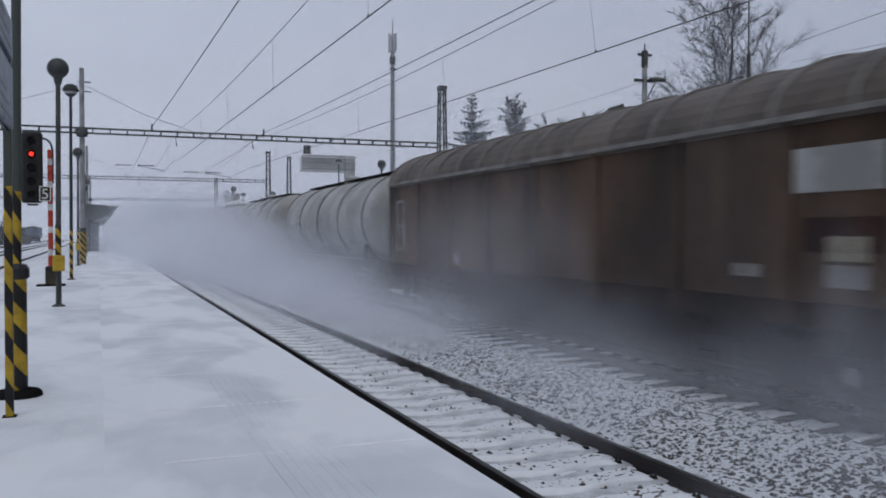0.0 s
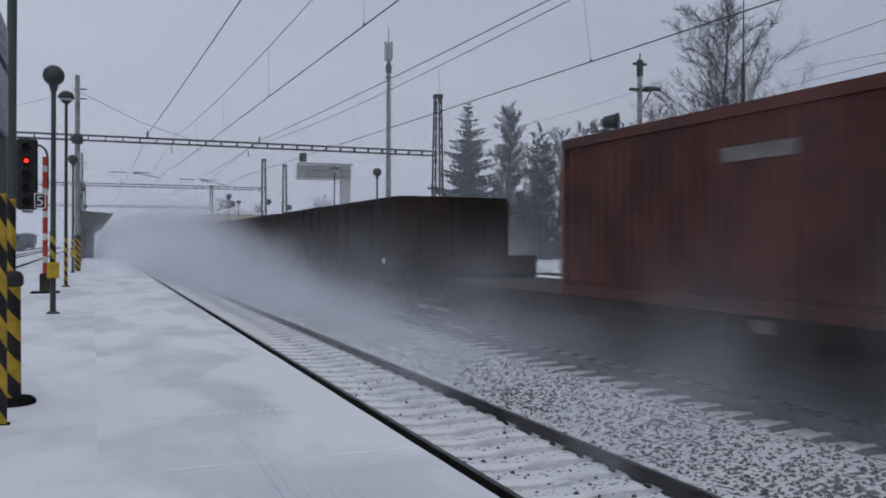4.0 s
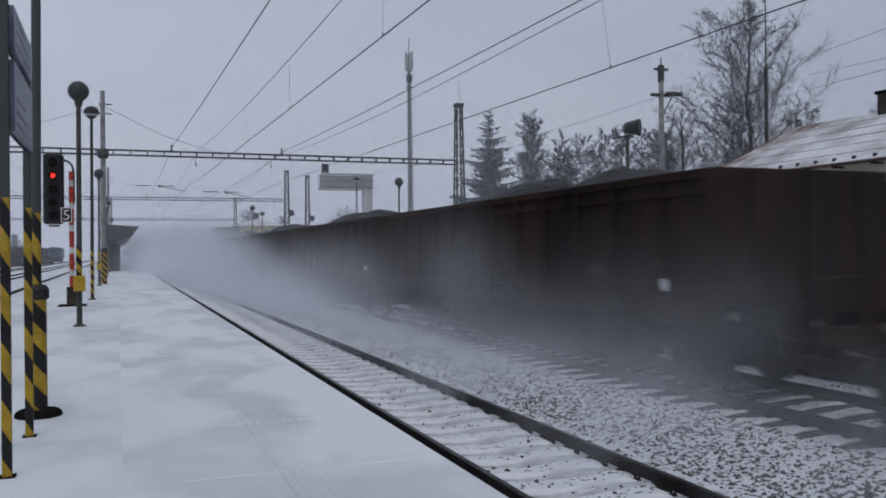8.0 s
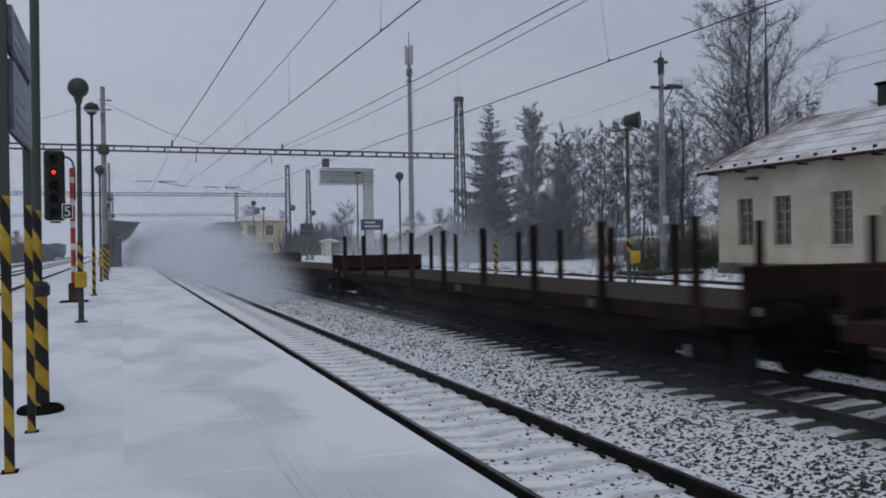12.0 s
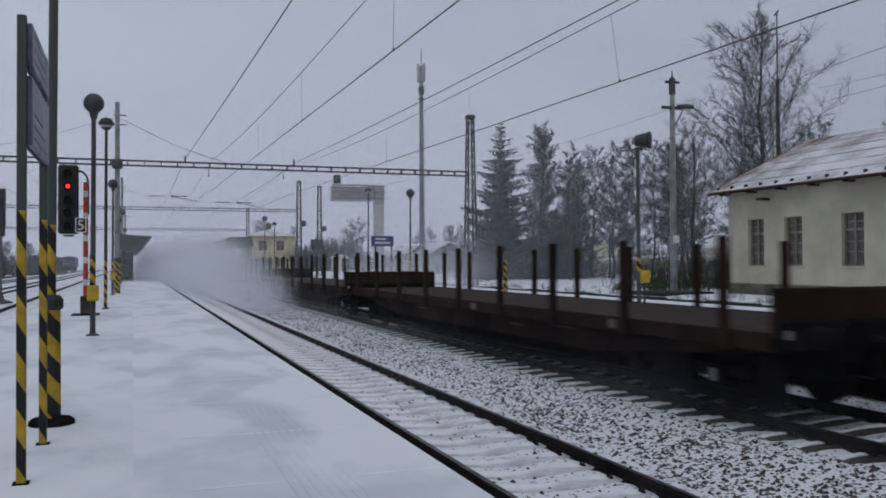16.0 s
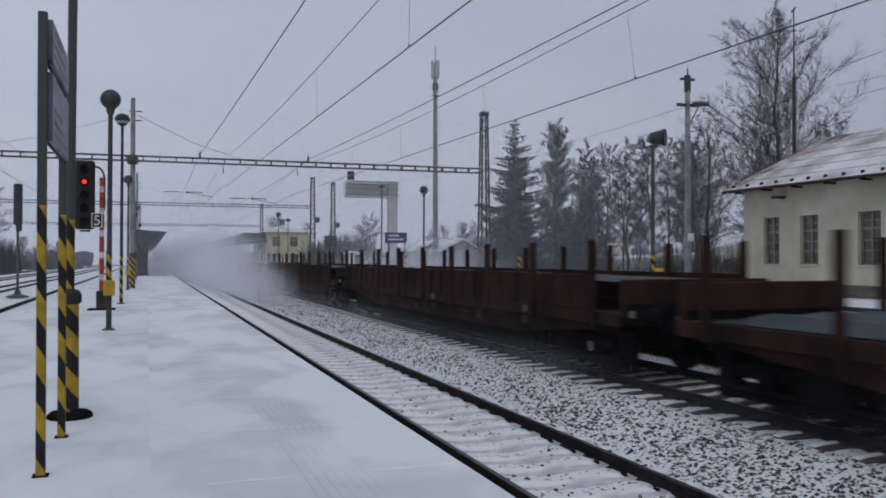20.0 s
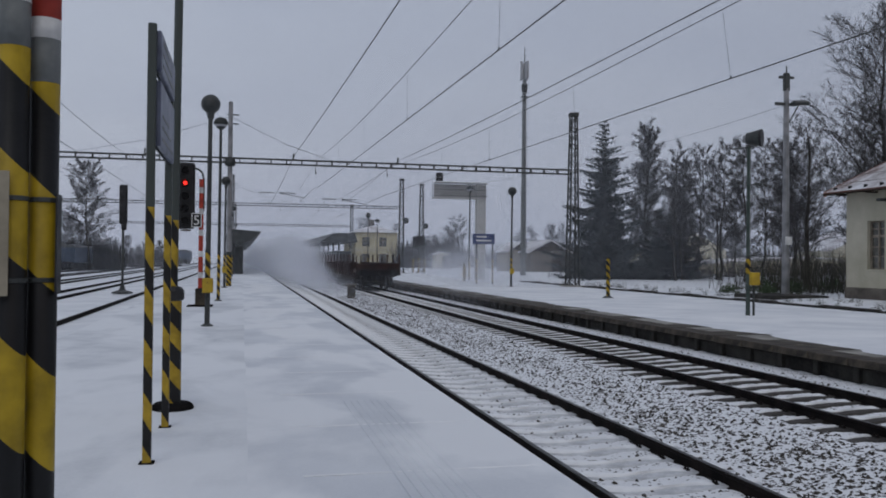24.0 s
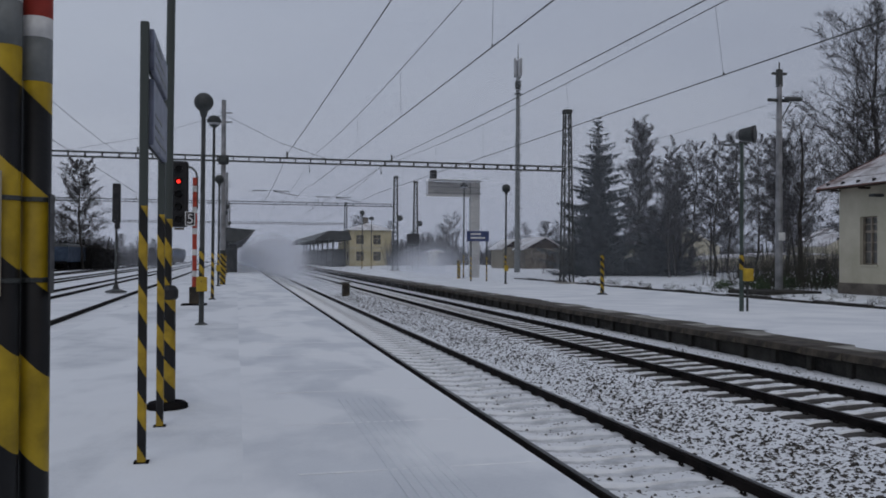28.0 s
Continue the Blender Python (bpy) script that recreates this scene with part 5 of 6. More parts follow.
def flat(length, sides, stakes, label, group, red=False, sheet=False):
    w = thing("flat_wagon", label, "goods wagon", group=group)
    e = length / 2 - 0.75
    mats = RUST_RED if sides or red else RUST
    running_gear(w, length)
    part("deck", Geo().box(-1.36, 1.36, -e, e, 1.02, 1.08, 0, 0.01), WOOD, w, "dark plank deck")
    for s in (-1, 1):
        g = Geo()
        g.add([(s * 1.2, -e, 1.02), (s * 1.2, -e, 0.86), (s * 1.2, -e + 4, 0.5), (s * 1.2, e - 4, 0.5), (s * 1.2, e, 0.86), (s * 1.2, e, 1.02),
               (s * 1.1, -e, 1.02), (s * 1.1, -e, 0.86), (s * 1.1, -e + 4, 0.5), (s * 1.1, e - 4, 0.5), (s * 1.1, e, 0.86), (s * 1.1, e, 1.02)],
              [(0, 1, 2, 3, 4, 5), (11, 10, 9, 8, 7, 6), (1, 7, 8, 2), (2, 8, 9, 3), (3, 9, 10, 4), (0, 6, 7, 1), (4, 10, 11, 5)])
        part("sole_bar", g, mats, w, "deep fish-bellied sole bar")
        part("edge_rail", Geo().box(s * 1.38 - 0.04, s * 1.38 + 0.04, -e, e, 0.88, 1.09, 0, 0.01), mats, w)
        part("end_flap", Geo().box(-1.34, 1.34, s * e - 0.05, s * e + 0.05, 1.08, 1.59, 0, 0.02), mats, w, "raised steel end flap")
        for y, a, z in ((-e * 0.5, 0.9, 0.78), (-e * 0.28, 0.5, 0.7), (e * 0.3, 0.8, 0.74), (e * 0.62, 0.4, 0.8)):
            part("lettering_bar", Geo().box(s * 1.2, s * 1.207, y, y + a, z, z + 0.04), BROWN_BODY, w)
        n = 9
        for i in range(n):
            y = -e + 0.7 + (2 * e - 1.4) * i / (n - 1)
            if stakes:
                part("stake", Geo().box(s * 1.44 - 0.045, s * 1.44 + 0.045, y - 0.075, y + 0.075, 0.95, 2.2, 0, 0.015), mats, w)
            part("stake_pocket", Geo().box(s * 1.44 - 0.07, s * 1.44 + 0.07, y - 0.1, y + 0.1, 0.86, 1.06), mats, w)
            if sides and i < n - 1:
                dy = (2 * e - 1.4) / (n - 1)
                bd = part("side_board", Geo().box(s * 1.4 - 0.03, s * 1.4 + 0.03, y + 0.08, y + dy - 0.08, 1.09, 1.65, 0, 0.01), mats, w, "oxide red drop side")
                part("board_rib", Geo().box(s * 1.44 - 0.02, s * 1.44 + 0.02, y + dy * 0.33, y + dy * 0.33 + 0.1, 1.09, 1.65).box(s * 1.44 - 0.02, s * 1.44 + 0.02, y + dy * 0.66, y + dy * 0.66 + 0.1, 1.09, 1.65), mats, bd)
        if sheet and s > 0:
            g = Geo()
            for j in range(25):
                for i in range(7):
                    x, y = -1.22 + 2.44 * i / 6, -e + 0.4 + (2 * e - 0.8) * j / 24
                    g.v.append((x, y, 1.1 + (0.46 if sides else 0.12 if 0 < i < 6 and 0 < j < 24 else 0.0) + 0.03 * noise.noise((x * 2, y * 1.5, 4))))
            g.f = [(j * 7 + i, j * 7 + i + 1, j * 7 + i + 8, j * 7 + i + 7) for j in range(24) for i in range(6)]
            g.m = [0] * len(g.f)
            part("load_sheet", g, SHEETING, w, "dark blue-green sheeted load")
        for y, a, z, b in ((-e * 0.62, 0.3, 0.66, 0.16), (-e * 0.36, 0.22, 0.6, 0.2), (-e * 0.05, 0.5, 0.68, 0.1), (e * 0.12, 0.3, 0.58, 0.14), (e * 0.5, 0.2, 0.66, 0.18)):
            part("stencil_mark", Geo().box(s * 1.2, s * 1.207, y, y + a, z, z + b), BROWN_BODY if sides or red else RUST, w, "faded stencilled mark")
        for y, a in ((-e * 0.7, 0.5), (-e * 0.1, 0.3), (e * 0.45, 0.45)):
            part("stencil_plate", Geo().box(s * 1.425, s * 1.432, y, y + a, 0.92, 1.05), ROOFMETAL, w, "pale stencilled lettering")
    return w


def covered(length):
    w = thing("covered_wagon", "brown sliding-wall wagon with an arched ribbed roof", "goods wagon")
    e = length / 2 - 0.7
    running_gear(w, length)
    part("body", Geo().box(-1.42, 1.42, -e, e, 1.0, 3.08, 0, 0.03), BROWN_BODY, w, "dirty brown wagon body")
    arc = [(1.47 * math.cos(a), 3.05 + 0.82 * math.sin(a)) for a in [math.pi * i / 18 for i in range(19)]]
    part("roof", Geo().extrude_y(arc + [(-1.47, 3.0), (1.47, 3.0)], -e - 0.05, e + 0.05), ROOFMETAL, w, "arched sheet roof", smooth=False)
    rib_arc = [(1.5 * math.cos(a), 3.05 + 0.855 * math.sin(a)) for a in [math.pi * i / 18 for i in range(19)]]
    for i in range(15):
        y = -e + 2 * e * i / 14
        part("roof_rib", Geo().extrude_y(rib_arc, y - 0.03, y + 0.03), ROOF_RIB, w, "pale roof rib")
    for s in (-1, 1):
        part("gutter_rail", Geo().box(s * 1.5 - 0.03, s * 1.5 + 0.03, -e, e, 3.04, 3.1), ROOF_RIB, w)
        part("sill", Geo().box(s * 1.42 - 0.06, s * 1.42 + 0.06, -e, e, 0.95, 1.2), RUST, w)
        for i in range(9):
            y = -e + 0.05 + (2 * e - 0.1) * i / 8
            part("rib", Geo().box(s * 1.44 - 0.04, s * 1.44 + 0.04, y - 0.06, y + 0.06, 1.0, 3.05), BROWN_BODY, w)
        part("white_panel", Geo().box(s * 1.43, s * 1.437, -e + 0.7, -e + 1.9, 2.3, 2.75), TANK_GREY, w, "pale panel")
        part("red_panel", Geo().box(s * 1.43, s * 1.437, -e + 0.7, -e + 1.7, 1.7, 2.05), RUST_RED, w)
        part("tan_label", Geo().box(s * 1.43, s * 1.437, -e + 0.9, -e + 1.4, 1.62, 1.86), FRAME, w, "faded tan label")
        for y, z, a, b in ((-e + 0.9, 1.36, 0.5, 0.22), (-e + 2.3, 1.42, 0.45, 0.14), (e - 4.2, 1.3, 0.3, 0.2)):
            part("stencil_plate", Geo().box(s * 1.43, s * 1.437, y, y + a, z, z + b), ROOF_RIB, w)
        part("end_frame", Geo().box(s * 1.4 - 0.09, s * 1.4 + 0.09, -e - 0.1, -e + 0.16, 0.95, 3.06, 0, 0.03), ROOF_RIB, w, "pale end frame post")
        g = Geo()
        for y in (e - 0.5, e - 1.0):
            g.box(s * 1.44, s * 1.47, y - 0.03, y + 0.03, 1.5, 2.65)
        for z in (1.5, 2.05, 2.62):
            g.box(s * 1.44, s * 1.47, e - 1.0, e - 0.5, z, z + 0.05)
        part("ladder", g, ROOF_RIB, w, "pale ladder frame")
        part("end_rib", Geo().box(-1.4, 1.4, s * (e + 0.03) - 0.03, s * (e + 0.03) + 0.03, 2.1, 2.2), RUST, w)
    return w


def tank(length, shell, label):
    w = thing("tank_wagon", label, "goods wagon", group="tank wagons")
    running_gear(w, length)
    e = length / 2 - 1.0
    rings = [(-e, 0.3), (-e + 0.03, 0.8), (-e + 0.15, 1.15), (-e + 0.45, 1.26), (-e + 0.8, 1.3), (e - 0.8, 1.3), (e - 0.45, 1.26), (e - 0.15, 1.15), (e - 0.03, 0.8), (e, 0.3)]
    g = Geo()
    n = 28
    for y, r in rings:
        g.v += [(r * math.cos(6.2832 * i / n), y, 2.3 + r * math.sin(6.2832 * i / n)) for i in range(n)]
    for j in range(len(rings) - 1):
        for i in range(n):
            g.f.append((j * n + i, j * n + (i + 1) % n, (j + 1) * n + (i + 1) % n, (j + 1) * n + i))
            g.m.append(0)
    g.f += [tuple(range(n)), tuple(range((len(rings) - 1) * n, len(rings) * n))[::-1]]
    g.m += [0, 0]
    part("tank_shell", g, shell, w, smooth=True)
    for k in range(5):
        y = -e + 1 + (2 * e - 2) * k / 4
        ring = Geo()
        ring.v = [(r * math.cos(6.2832 * i / n), y + d, 2.3 + r * math.sin(6.2832 * i / n)) for d, r in ((-0.05, 1.3), (-0.05, 1.33), (0.05, 1.33), (0.05, 1.3)) for i in range(n)]
        ring.f = [(j * n + i, j * n + (i + 1) % n, (j + 1) * n + (i + 1) % n, (j + 1) * n + i) for j in range(3) for i in range(n)]
        ring.m = [0] * len(ring.f)
        part("band", ring, ROOF_RIB, w)
    part("dome", Geo().lathe([(0.35, 3.5), (0.35, 3.78), (0.1, 3.83), (0.01, 3.83)], n=14), shell, w)
    part("walkway", Geo().box(-0.35, 0.35, -e + 1, e - 1, 3.62, 3.66), UNDER, w)
    part("frame", Geo().box(-1.2, 1.2, -e, e, 0.95, 1.15), UNDER, w)
    for y in (-e + 1.2, e - 1.2):
        part("saddle", Geo().box(-1.1, 1.1, y - 0.2, y + 0.2, 1.1, 1.6), UNDER, w)
    return w


def container():
    c = thing("container", "dull red corrugated freight container on a flat wagon", "container", group="containers")
    L = 3.03
    part("box", Geo().box(-1.17, 1.17, -L + 0.04, L - 0.04, 0.1, 2.33), CONT_RED, c)
    for s in (-1, 1):
        for i in range(27):
            y = -L + 0.25 + (2 * L - 0.5) * i / 26
            part("corrugation", Geo().box(s * 1.19 - 0.02, s * 1.19 + 0.02, y - 0.07, y + 0.07, 0.2, 2.27, 0, 0.012), CONT_RED, c)
        for zz in (0.0, 2.27):
            part("side_rail", Geo().box(s * 1.18 - 0.05, s * 1.18 + 0.05, -L, L, zz, zz + 0.14), CONT_RED, c)
            part("end_rail", Geo().box(-1.13, 1.13, s * L - 0.05, s * L + 0.05, zz, zz + 0.14), CONT_RED, c)
        for e in (-1, 1):
            part("corner_post", Geo().box(s * 1.16 - 0.07, s * 1.16 + 0.07, e * (L - 0.02) - 0.07, e * (L - 0.02) + 0.07, 0, 2.41), CONT_RED, c)
        part("lettering_bar", Geo().box(s * 1.215, s * 1.218, -1.8, -0.6, 1.75, 1.92), ROOF_RIB, c)
    for x in (-0.8, -0.3, 0.3, 0.8):
        part("lock_bar", Geo().tube((x, -L - 0.06, 0.15), (x, -L - 0.06, 2.3), 0.025, n=6), CONT_RED, c)
    return c


TRAIN = []  # (thing, place along the track at 0 s, lift)


def put(ob, s, lift=0.0):
    ob.matrix_basis = pose(T2, s, Z2 + lift)
    TRAIN.append((ob, s, lift))
    return ob


# the consist, front to rear, by where each wagon's middle is at 0 s
put(covered(16.2), 12.55)
grey_tank = tank(14.4, TANK_GREY, "pale grey tank wagon streaked with grime")
put(grey_tank, 28.1)
put(copy_thing(grey_tank, pose(0, 0, 0)), 42.5)
put(copy_thing(grey_tank, pose(0, 0, 0)), 57.0)
put(tank(14.4, TANK_BLUE, "bright blue tank wagon"), 71.4)
gt = put(tank(14.4, TANK_GREEN, "pale green tank wagon"), 85.8)
put(copy_thing(gt, pose(0, 0, 0)), 100.3)
EL = 14.57
eas = gondola(EL, 2.98, False, RUST, "rusty brown high-sided gondola wagon, empty", "high-sided gondolas")
put(eas, 4.2 - EL / 2)
for i in range(1, 6):
    put(copy_thing(eas, pose(0, 0, 0)), 4.2 - EL * (i + 0.5))
cw = flat(20.2, False, False, "low dark flat wagon carrying a container", "container wagons")
put(cw, -93.5)
put(copy_thing(cw, pose(0, 0, 0)), -113.8)
ct = container()
put(ct, -92.75, 1.08)
put(copy_thing(ct, pose(0, 0, 0)), -113.4, 1.08)
CL = 14.3
coal = gondola(CL, 2.86, True, RUST, "rusty brown gondola wagon heaped with coal", "coal gondolas")
put(coal, -123.9 - CL / 2)
for i in range(1, 5):
    put(copy_thing(coal, pose(0, 0, 0)), -123.9 - CL * (i + 0.5))
FL = 20.39
bare = flat(FL, False, False, "dark flat wagon with raised end flaps", "flat wagons")
staked = flat(FL, False, True, "dark flat wagon with upright stakes and raised end flaps", "flat wagons")
first = {False: bare, True: staked}
used = set()
for i in range(10):
    st = i not in (2, 3)
    ob = first[st] if st not in used else copy_thing(first[st], pose(0, 0, 0))
    used.add(st)
    put(ob, -195.5 - FL * (i + 0.5))
clean = put(gondola(15.15, 3.0, False, RUST_RED, "clean oxide-brown high-sided gondola wagon with yellow corners", ""), -408.0)
for x in (-1, 1):
    for y in (-1, 1):
        part("corner_mark", Geo().box(x * 1.38 - 0.07, x * 1.38 + 0.07, y * 6.72 - 0.14, y * 6.72 + 0.14, 2.9, 3.012), YELLOW, clean, "yellow corner mark")
part("round_mark", Geo().tube((-1.386, -4.3, 1.54), (-1.392, -4.3, 1.54), 0.17, n=16), PALE_CONCRETE, clean, "pale round mark")
for y, z, a, b, m in ((-0.65, 2.05, 0.72, 0.14, PALE_CONCRETE), (1.78, 1.85, 0.45, 0.14, ROOF_RIB), (1.78, 1.62, 0.45, 0.1, ROOF_RIB), (1.9, 1.4, 0.2, 0.16, ROOF_RIB), (-1.42, 1.32, 0.25, 0.2, ROOF_RIB), (5.0, 1.5, 0.4, 0.2, ROOF_RIB), (5.9, 1.45, 0.12, 0.3, PALE_CONCRETE)):
    part("stencil_mark", Geo().box(-1.392, -1.386, y, y + a, z, z + b), m, clean, "pale stencilled mark")
sided = flat(FL, True, True, "oxide red flat wagon with drop sides and upright stakes", "drop-side wagons")
put(sided, -415.9 - FL / 2)
loaded = flat(FL, True, True, "oxide red flat wagon with drop sides, stakes and a sheeted load", "drop-side wagons", False, True)
low = flat(FL, False, True, "oxide red flat wagon with stakes and a sheeted load", "drop-side wagons", True, True)
for i in range(1, 7):
    put(low if i == 4 else loaded if i == 1 else copy_thing(loaded if i in (2, 3) else sided, pose(0, 0, 0)), -415.9 - FL * (i + 0.5))

# ---- trees ----


def bare_tree(seed, h, spread, limbs=26, subs=7, twigs=5, start=0.22, rise=0.75, droop=0.0, r0=None, fat=0.008, buds=0.0):
    """Trunk and limbs in one mesh, the fine twigs of the crown, with buds and seeds on them, in another."""
    r = random.Random(seed)
    r0 = r0 or h * 0.016
    wood, fine = Geo(), Geo()
    pts = []
    x = y = 0.0
    n = 10
    for i in range(n + 1):
        pts.append(Vector((x, y, h * 0.92 * i / n)))
        x += r.uniform(-1, 1) * h * 0.012
        y += r.uniform(-1, 1) * h * 0.012
    for i in range(n):
        wood.tube(pts[i], pts[i + 1], r0 * (1 - 0.92 * i / n) + 0.012, r0 * (1 - 0.92 * (i + 1) / n) + 0.012, 7, caps=False)

    def grow(p, d, length, segs):
        out = [p]
        for _ in range(segs):
            d = (d + Vector((r.uniform(-.3, .3), r.uniform(-.3, .3), r.uniform(-.22, .26) - droop))).normalized()
            p = p + d * (length / segs)
            out.append(p)
        return out

    def shoot(p, d, length):
        q = p + d * length
        fine.tube(p, q, fat, fat * 0.5, 3, caps=False)
        if buds and r.random() < 0.75:
            k = buds * r.uniform(0.5, 1.3)
            u = Vector((r.uniform(-1, 1), r.uniform(-1, 1), r.uniform(-1, 1))).normalized() * k
            v = u.cross(Vector((r.uniform(-1, 1), r.uniform(-1, 1), 0.3))).normalized() * k
            fine.add([q - u, q + v, q + u, q - v], [(0, 1, 2, 3)])
    for k in range(limbs):
        s = start + (0.98 - start) * ((k + r.random()) / limbs)
        i = min(n - 1, int(s * n))
        p = pts[i].lerp(pts[i + 1], s * n - i)
        a = k * 2.4 + r.uniform(-.6, .6)
        d = Vector((math.cos(a), math.sin(a), rise * r.uniform(0.7, 1.2) + 0.4 * s)).normalized()
        length = h * spread * (1.08 - s) ** 0.42 * r.uniform(0.6, 1.15)
        path = grow(p, d, length, 5)
        lr = r0 * 0.22 * (1.1 - s) + 0.005
        for q in range(5):
            wood.tube(path[q], path[q + 1], lr * (1 - q * 0.18), lr * (1 - (q + 1) * 0.18), 5, caps=False)
        for m in range(subs):
            u = 0.18 + 0.82 * (m + r.random()) / subs
            q = min(4, int(u * 5))
            p2 = path[q].lerp(path[q + 1], u * 5 - q)
            dd = (path[q + 1] - path[q]).normalized()
            d2 = (dd + Vector((r.uniform(-1, 1), r.uniform(-1, 1), r.uniform(-.45, .8))) * 0.95).normalized()
            l2 = length * r.uniform(0.18, 0.4) * (1.15 - 0.5 * u)
            sp = grow(p2, d2, l2, 3)
            for q2 in range(3):
                fine.tube(sp[q2], sp[q2 + 1], fat * (1.5 - q2 * 0.3), fat * (1.2 - q2 * 0.3), 3, caps=False)
            for w in range(twigs):
                v = 0.2 + 2.8 * r.random()
                q2 = min(2, int(v))
                p3 = sp[q2].lerp(sp[q2 + 1], v - q2)
                d3 = (d2 * 0.7 + Vector((r.uniform(-1, 1), r.uniform(-1, 1), r.uniform(-.7, .8)))).normalized()
                shoot(p3, d3, l2 * r.uniform(0.2, 0.5))
    return wood, fine


def tree(name, label, geos, at, rz=0, group=""):
    t = thing(name, label, "tree", at, rz, group)
    part("trunk", geos[0], BARK, t, smooth=True)
    part("crown", geos[1], TWIG, t, "bare frosted twigs")
    return t


def spruce_geo(seed, h, base):
    """Uneven tiers of sagging boughs with gaps between them, each bough hung with needle sprays."""
    r = random.Random(seed)
    wood, green = Geo(), Geo()
    wood.tube((0, 0, 0), (0, 0, h), 0.17, 0.015, 8)
    z = 0.4
    while z < h - 0.12:
        q = z / h
        n = 4 + int(9 * (1 - q))
        a0 = r.random() * 6.283
        for k in range(n):
            a = a0 + 6.283 * k / n + r.uniform(-0.4, 0.4)
            L = (base * (1 - q) ** 0.72 * (0.72 + 0.3 * math.sin(3 * a + z * 2.1)) + 0.12) * r.uniform(0.55, 1.15)
            d = Vector((math.cos(a), math.sin(a), 0))
            side = Vector((-math.sin(a), math.cos(a), 0))
            p = Vector((0, 0, z + r.uniform(-0.2, 0.2)))
            lift = 0.5 * q - 0.22
            pts = [p, p + d * L * 0.5 + Vector((0, 0, (lift - 0.1) * L)), p + d * L + Vector((0, 0, (lift + 0.02) * L))]
            wood.tube(pts[0], pts[1], 0.024, 0.014, 3, caps=False)
            wood.tube(pts[1], pts[2], 0.014, 0.006, 3, caps=False)
            m = max(5, int(L * 8))
            for t in range(m):
                u = (t + r.random()) / m
                c = pts[0].lerp(pts[1], u * 2) if u < 0.5 else pts[1].lerp(pts[2], u * 2 - 1)
                for sgn in (-1, 1):
                    wl = (0.16 + 0.26 * L * (1.05 - u)) * r.uniform(0.5, 1.25)
                    tip = c + side * (sgn * wl * r.uniform(0.5, 1.0)) + d * (wl * r.uniform(0.2, 0.8)) + Vector((0, 0, -wl * r.uniform(0.0, 0.8)))
                    green.add([c - d * 0.05, c + d * 0.06 + Vector((0, 0, -0.05)), tip], [(0, 1, 2)])
                    hang = c + side * (sgn * wl * r.uniform(0.0, 0.5)) + d * r.uniform(-0.1, 0.1) + Vector((0, 0, -wl * r.uniform(0.5, 1.3)))
                    green.add([c + d * 0.07, c - d * 0.07, hang], [(0, 1, 2)])
        z += r.uniform(0.13, 0.3) + 0.1 * q
    return wood, green


spr = thing("spruce_tree", "tall dark green spruce behind the side platform", "tree", (27.8, 62.5, 0.2))
sg_ = spruce_geo(3, 12.4, 5.2)
part("trunk", sg_[0], BARK, spr)
part("crown", sg_[1], NEEDLE, spr, "dark sagging needle boughs")
for x, y, sc in ((31.4, 60.2, 0.45), (33.6, 62, 0.5)):
    c = copy_thing(spr, pose(x, y, 0.1, 0, 0, 70 * sc * 10))
    c.scale = (sc * 1.5, sc * 1.5, sc)
    tagged(c, "smaller dark spruce in the shrubbery")
tree("larch_tree", "tall dense frosted tree beside the spruce", bare_tree(5, 12.9, 0.22, 130, 12, 18, 0.1, 0.9, 0.0, 0.15, 0.008, 0.03), (31.0, 61.8, 0.2))
tree("larch_tree", "dense dark frosted tree behind the platform", bare_tree(6, 10.0, 0.26, 120, 10, 12, 0.05, 0.5, 0.02, 0.13, 0.012), (33.8, 60.5, 0.2))
big = bare_tree(11, 16.0, 0.47, 50, 20, 11, 0.1, 1.1, r0=0.24, fat=0.0085, buds=0.028)
tree("bare_tree", "large bare winter tree behind the house", big, (36.2, 42.0, 0.2), group="bare trees")
tree("bare_tree", "slender bare winter tree near the house", bare_tree(13, 10.2, 0.36, 34, 11, 9, 0.1, 0.7, fat=0.008, buds=0.03), (32.6, 44.0, 0.2), group="bare trees")
variants = [bare_tree(21 + i, 10.3 + 0.5 * i, 0.26 + 0.03 * i, 32, 11, 12, 0.2, 0.75, 0.0, 0.1, 0.0085, 0.045) for i in range(4)]
protos = [tree("bare_tree", "slim bare winter tree in the row beyond the platform", v, (30.5 + 4.2 * i, 56 + i, 0.2), group="bare trees") for i, v in enumerate(variants)]
tr = random.Random(4)
spots = [(35.0, 58), (38.2, 54), (33.5, 52), (41.0, 57), (43.5, 52), (46.0, 56), (37.0, 64), (41.5, 66), (46.0, 64), (50.0, 60), (39.5, 48), (35.5, 50.5), (44, 46), (48, 50), (31.8, 57.5), (52, 54),
         (47, 42), (43, 38), (50, 35), (55, 44), (58, 38), (39, 36), (53, 30), (60, 50)]
for x, y in spots:
    sc = tr.uniform(0.78, 1.08)
    c = copy_thing(tr.choice(protos), pose(x, y, 0.2, 0, 0, tr.uniform(0, 360)))
    c.scale = (sc, sc, sc)
# wood edge far behind
for i in range(34):
    x = 24 + i * 3.6 + tr.uniform(-1.5, 1.5)
    y = 150 + tr.uniform(-12, 20)
    c = copy_thing(tr.choice(protos), pose(x, y, 0.3, 0, 0, tr.uniform(0, 360)))
    sc = tr.uniform(0.6, 0.85)
    c.scale = (sc * 1.3, sc * 1.3, sc)
    tagged(c, "distant bare tree at the edge of a wood", group="far wood")
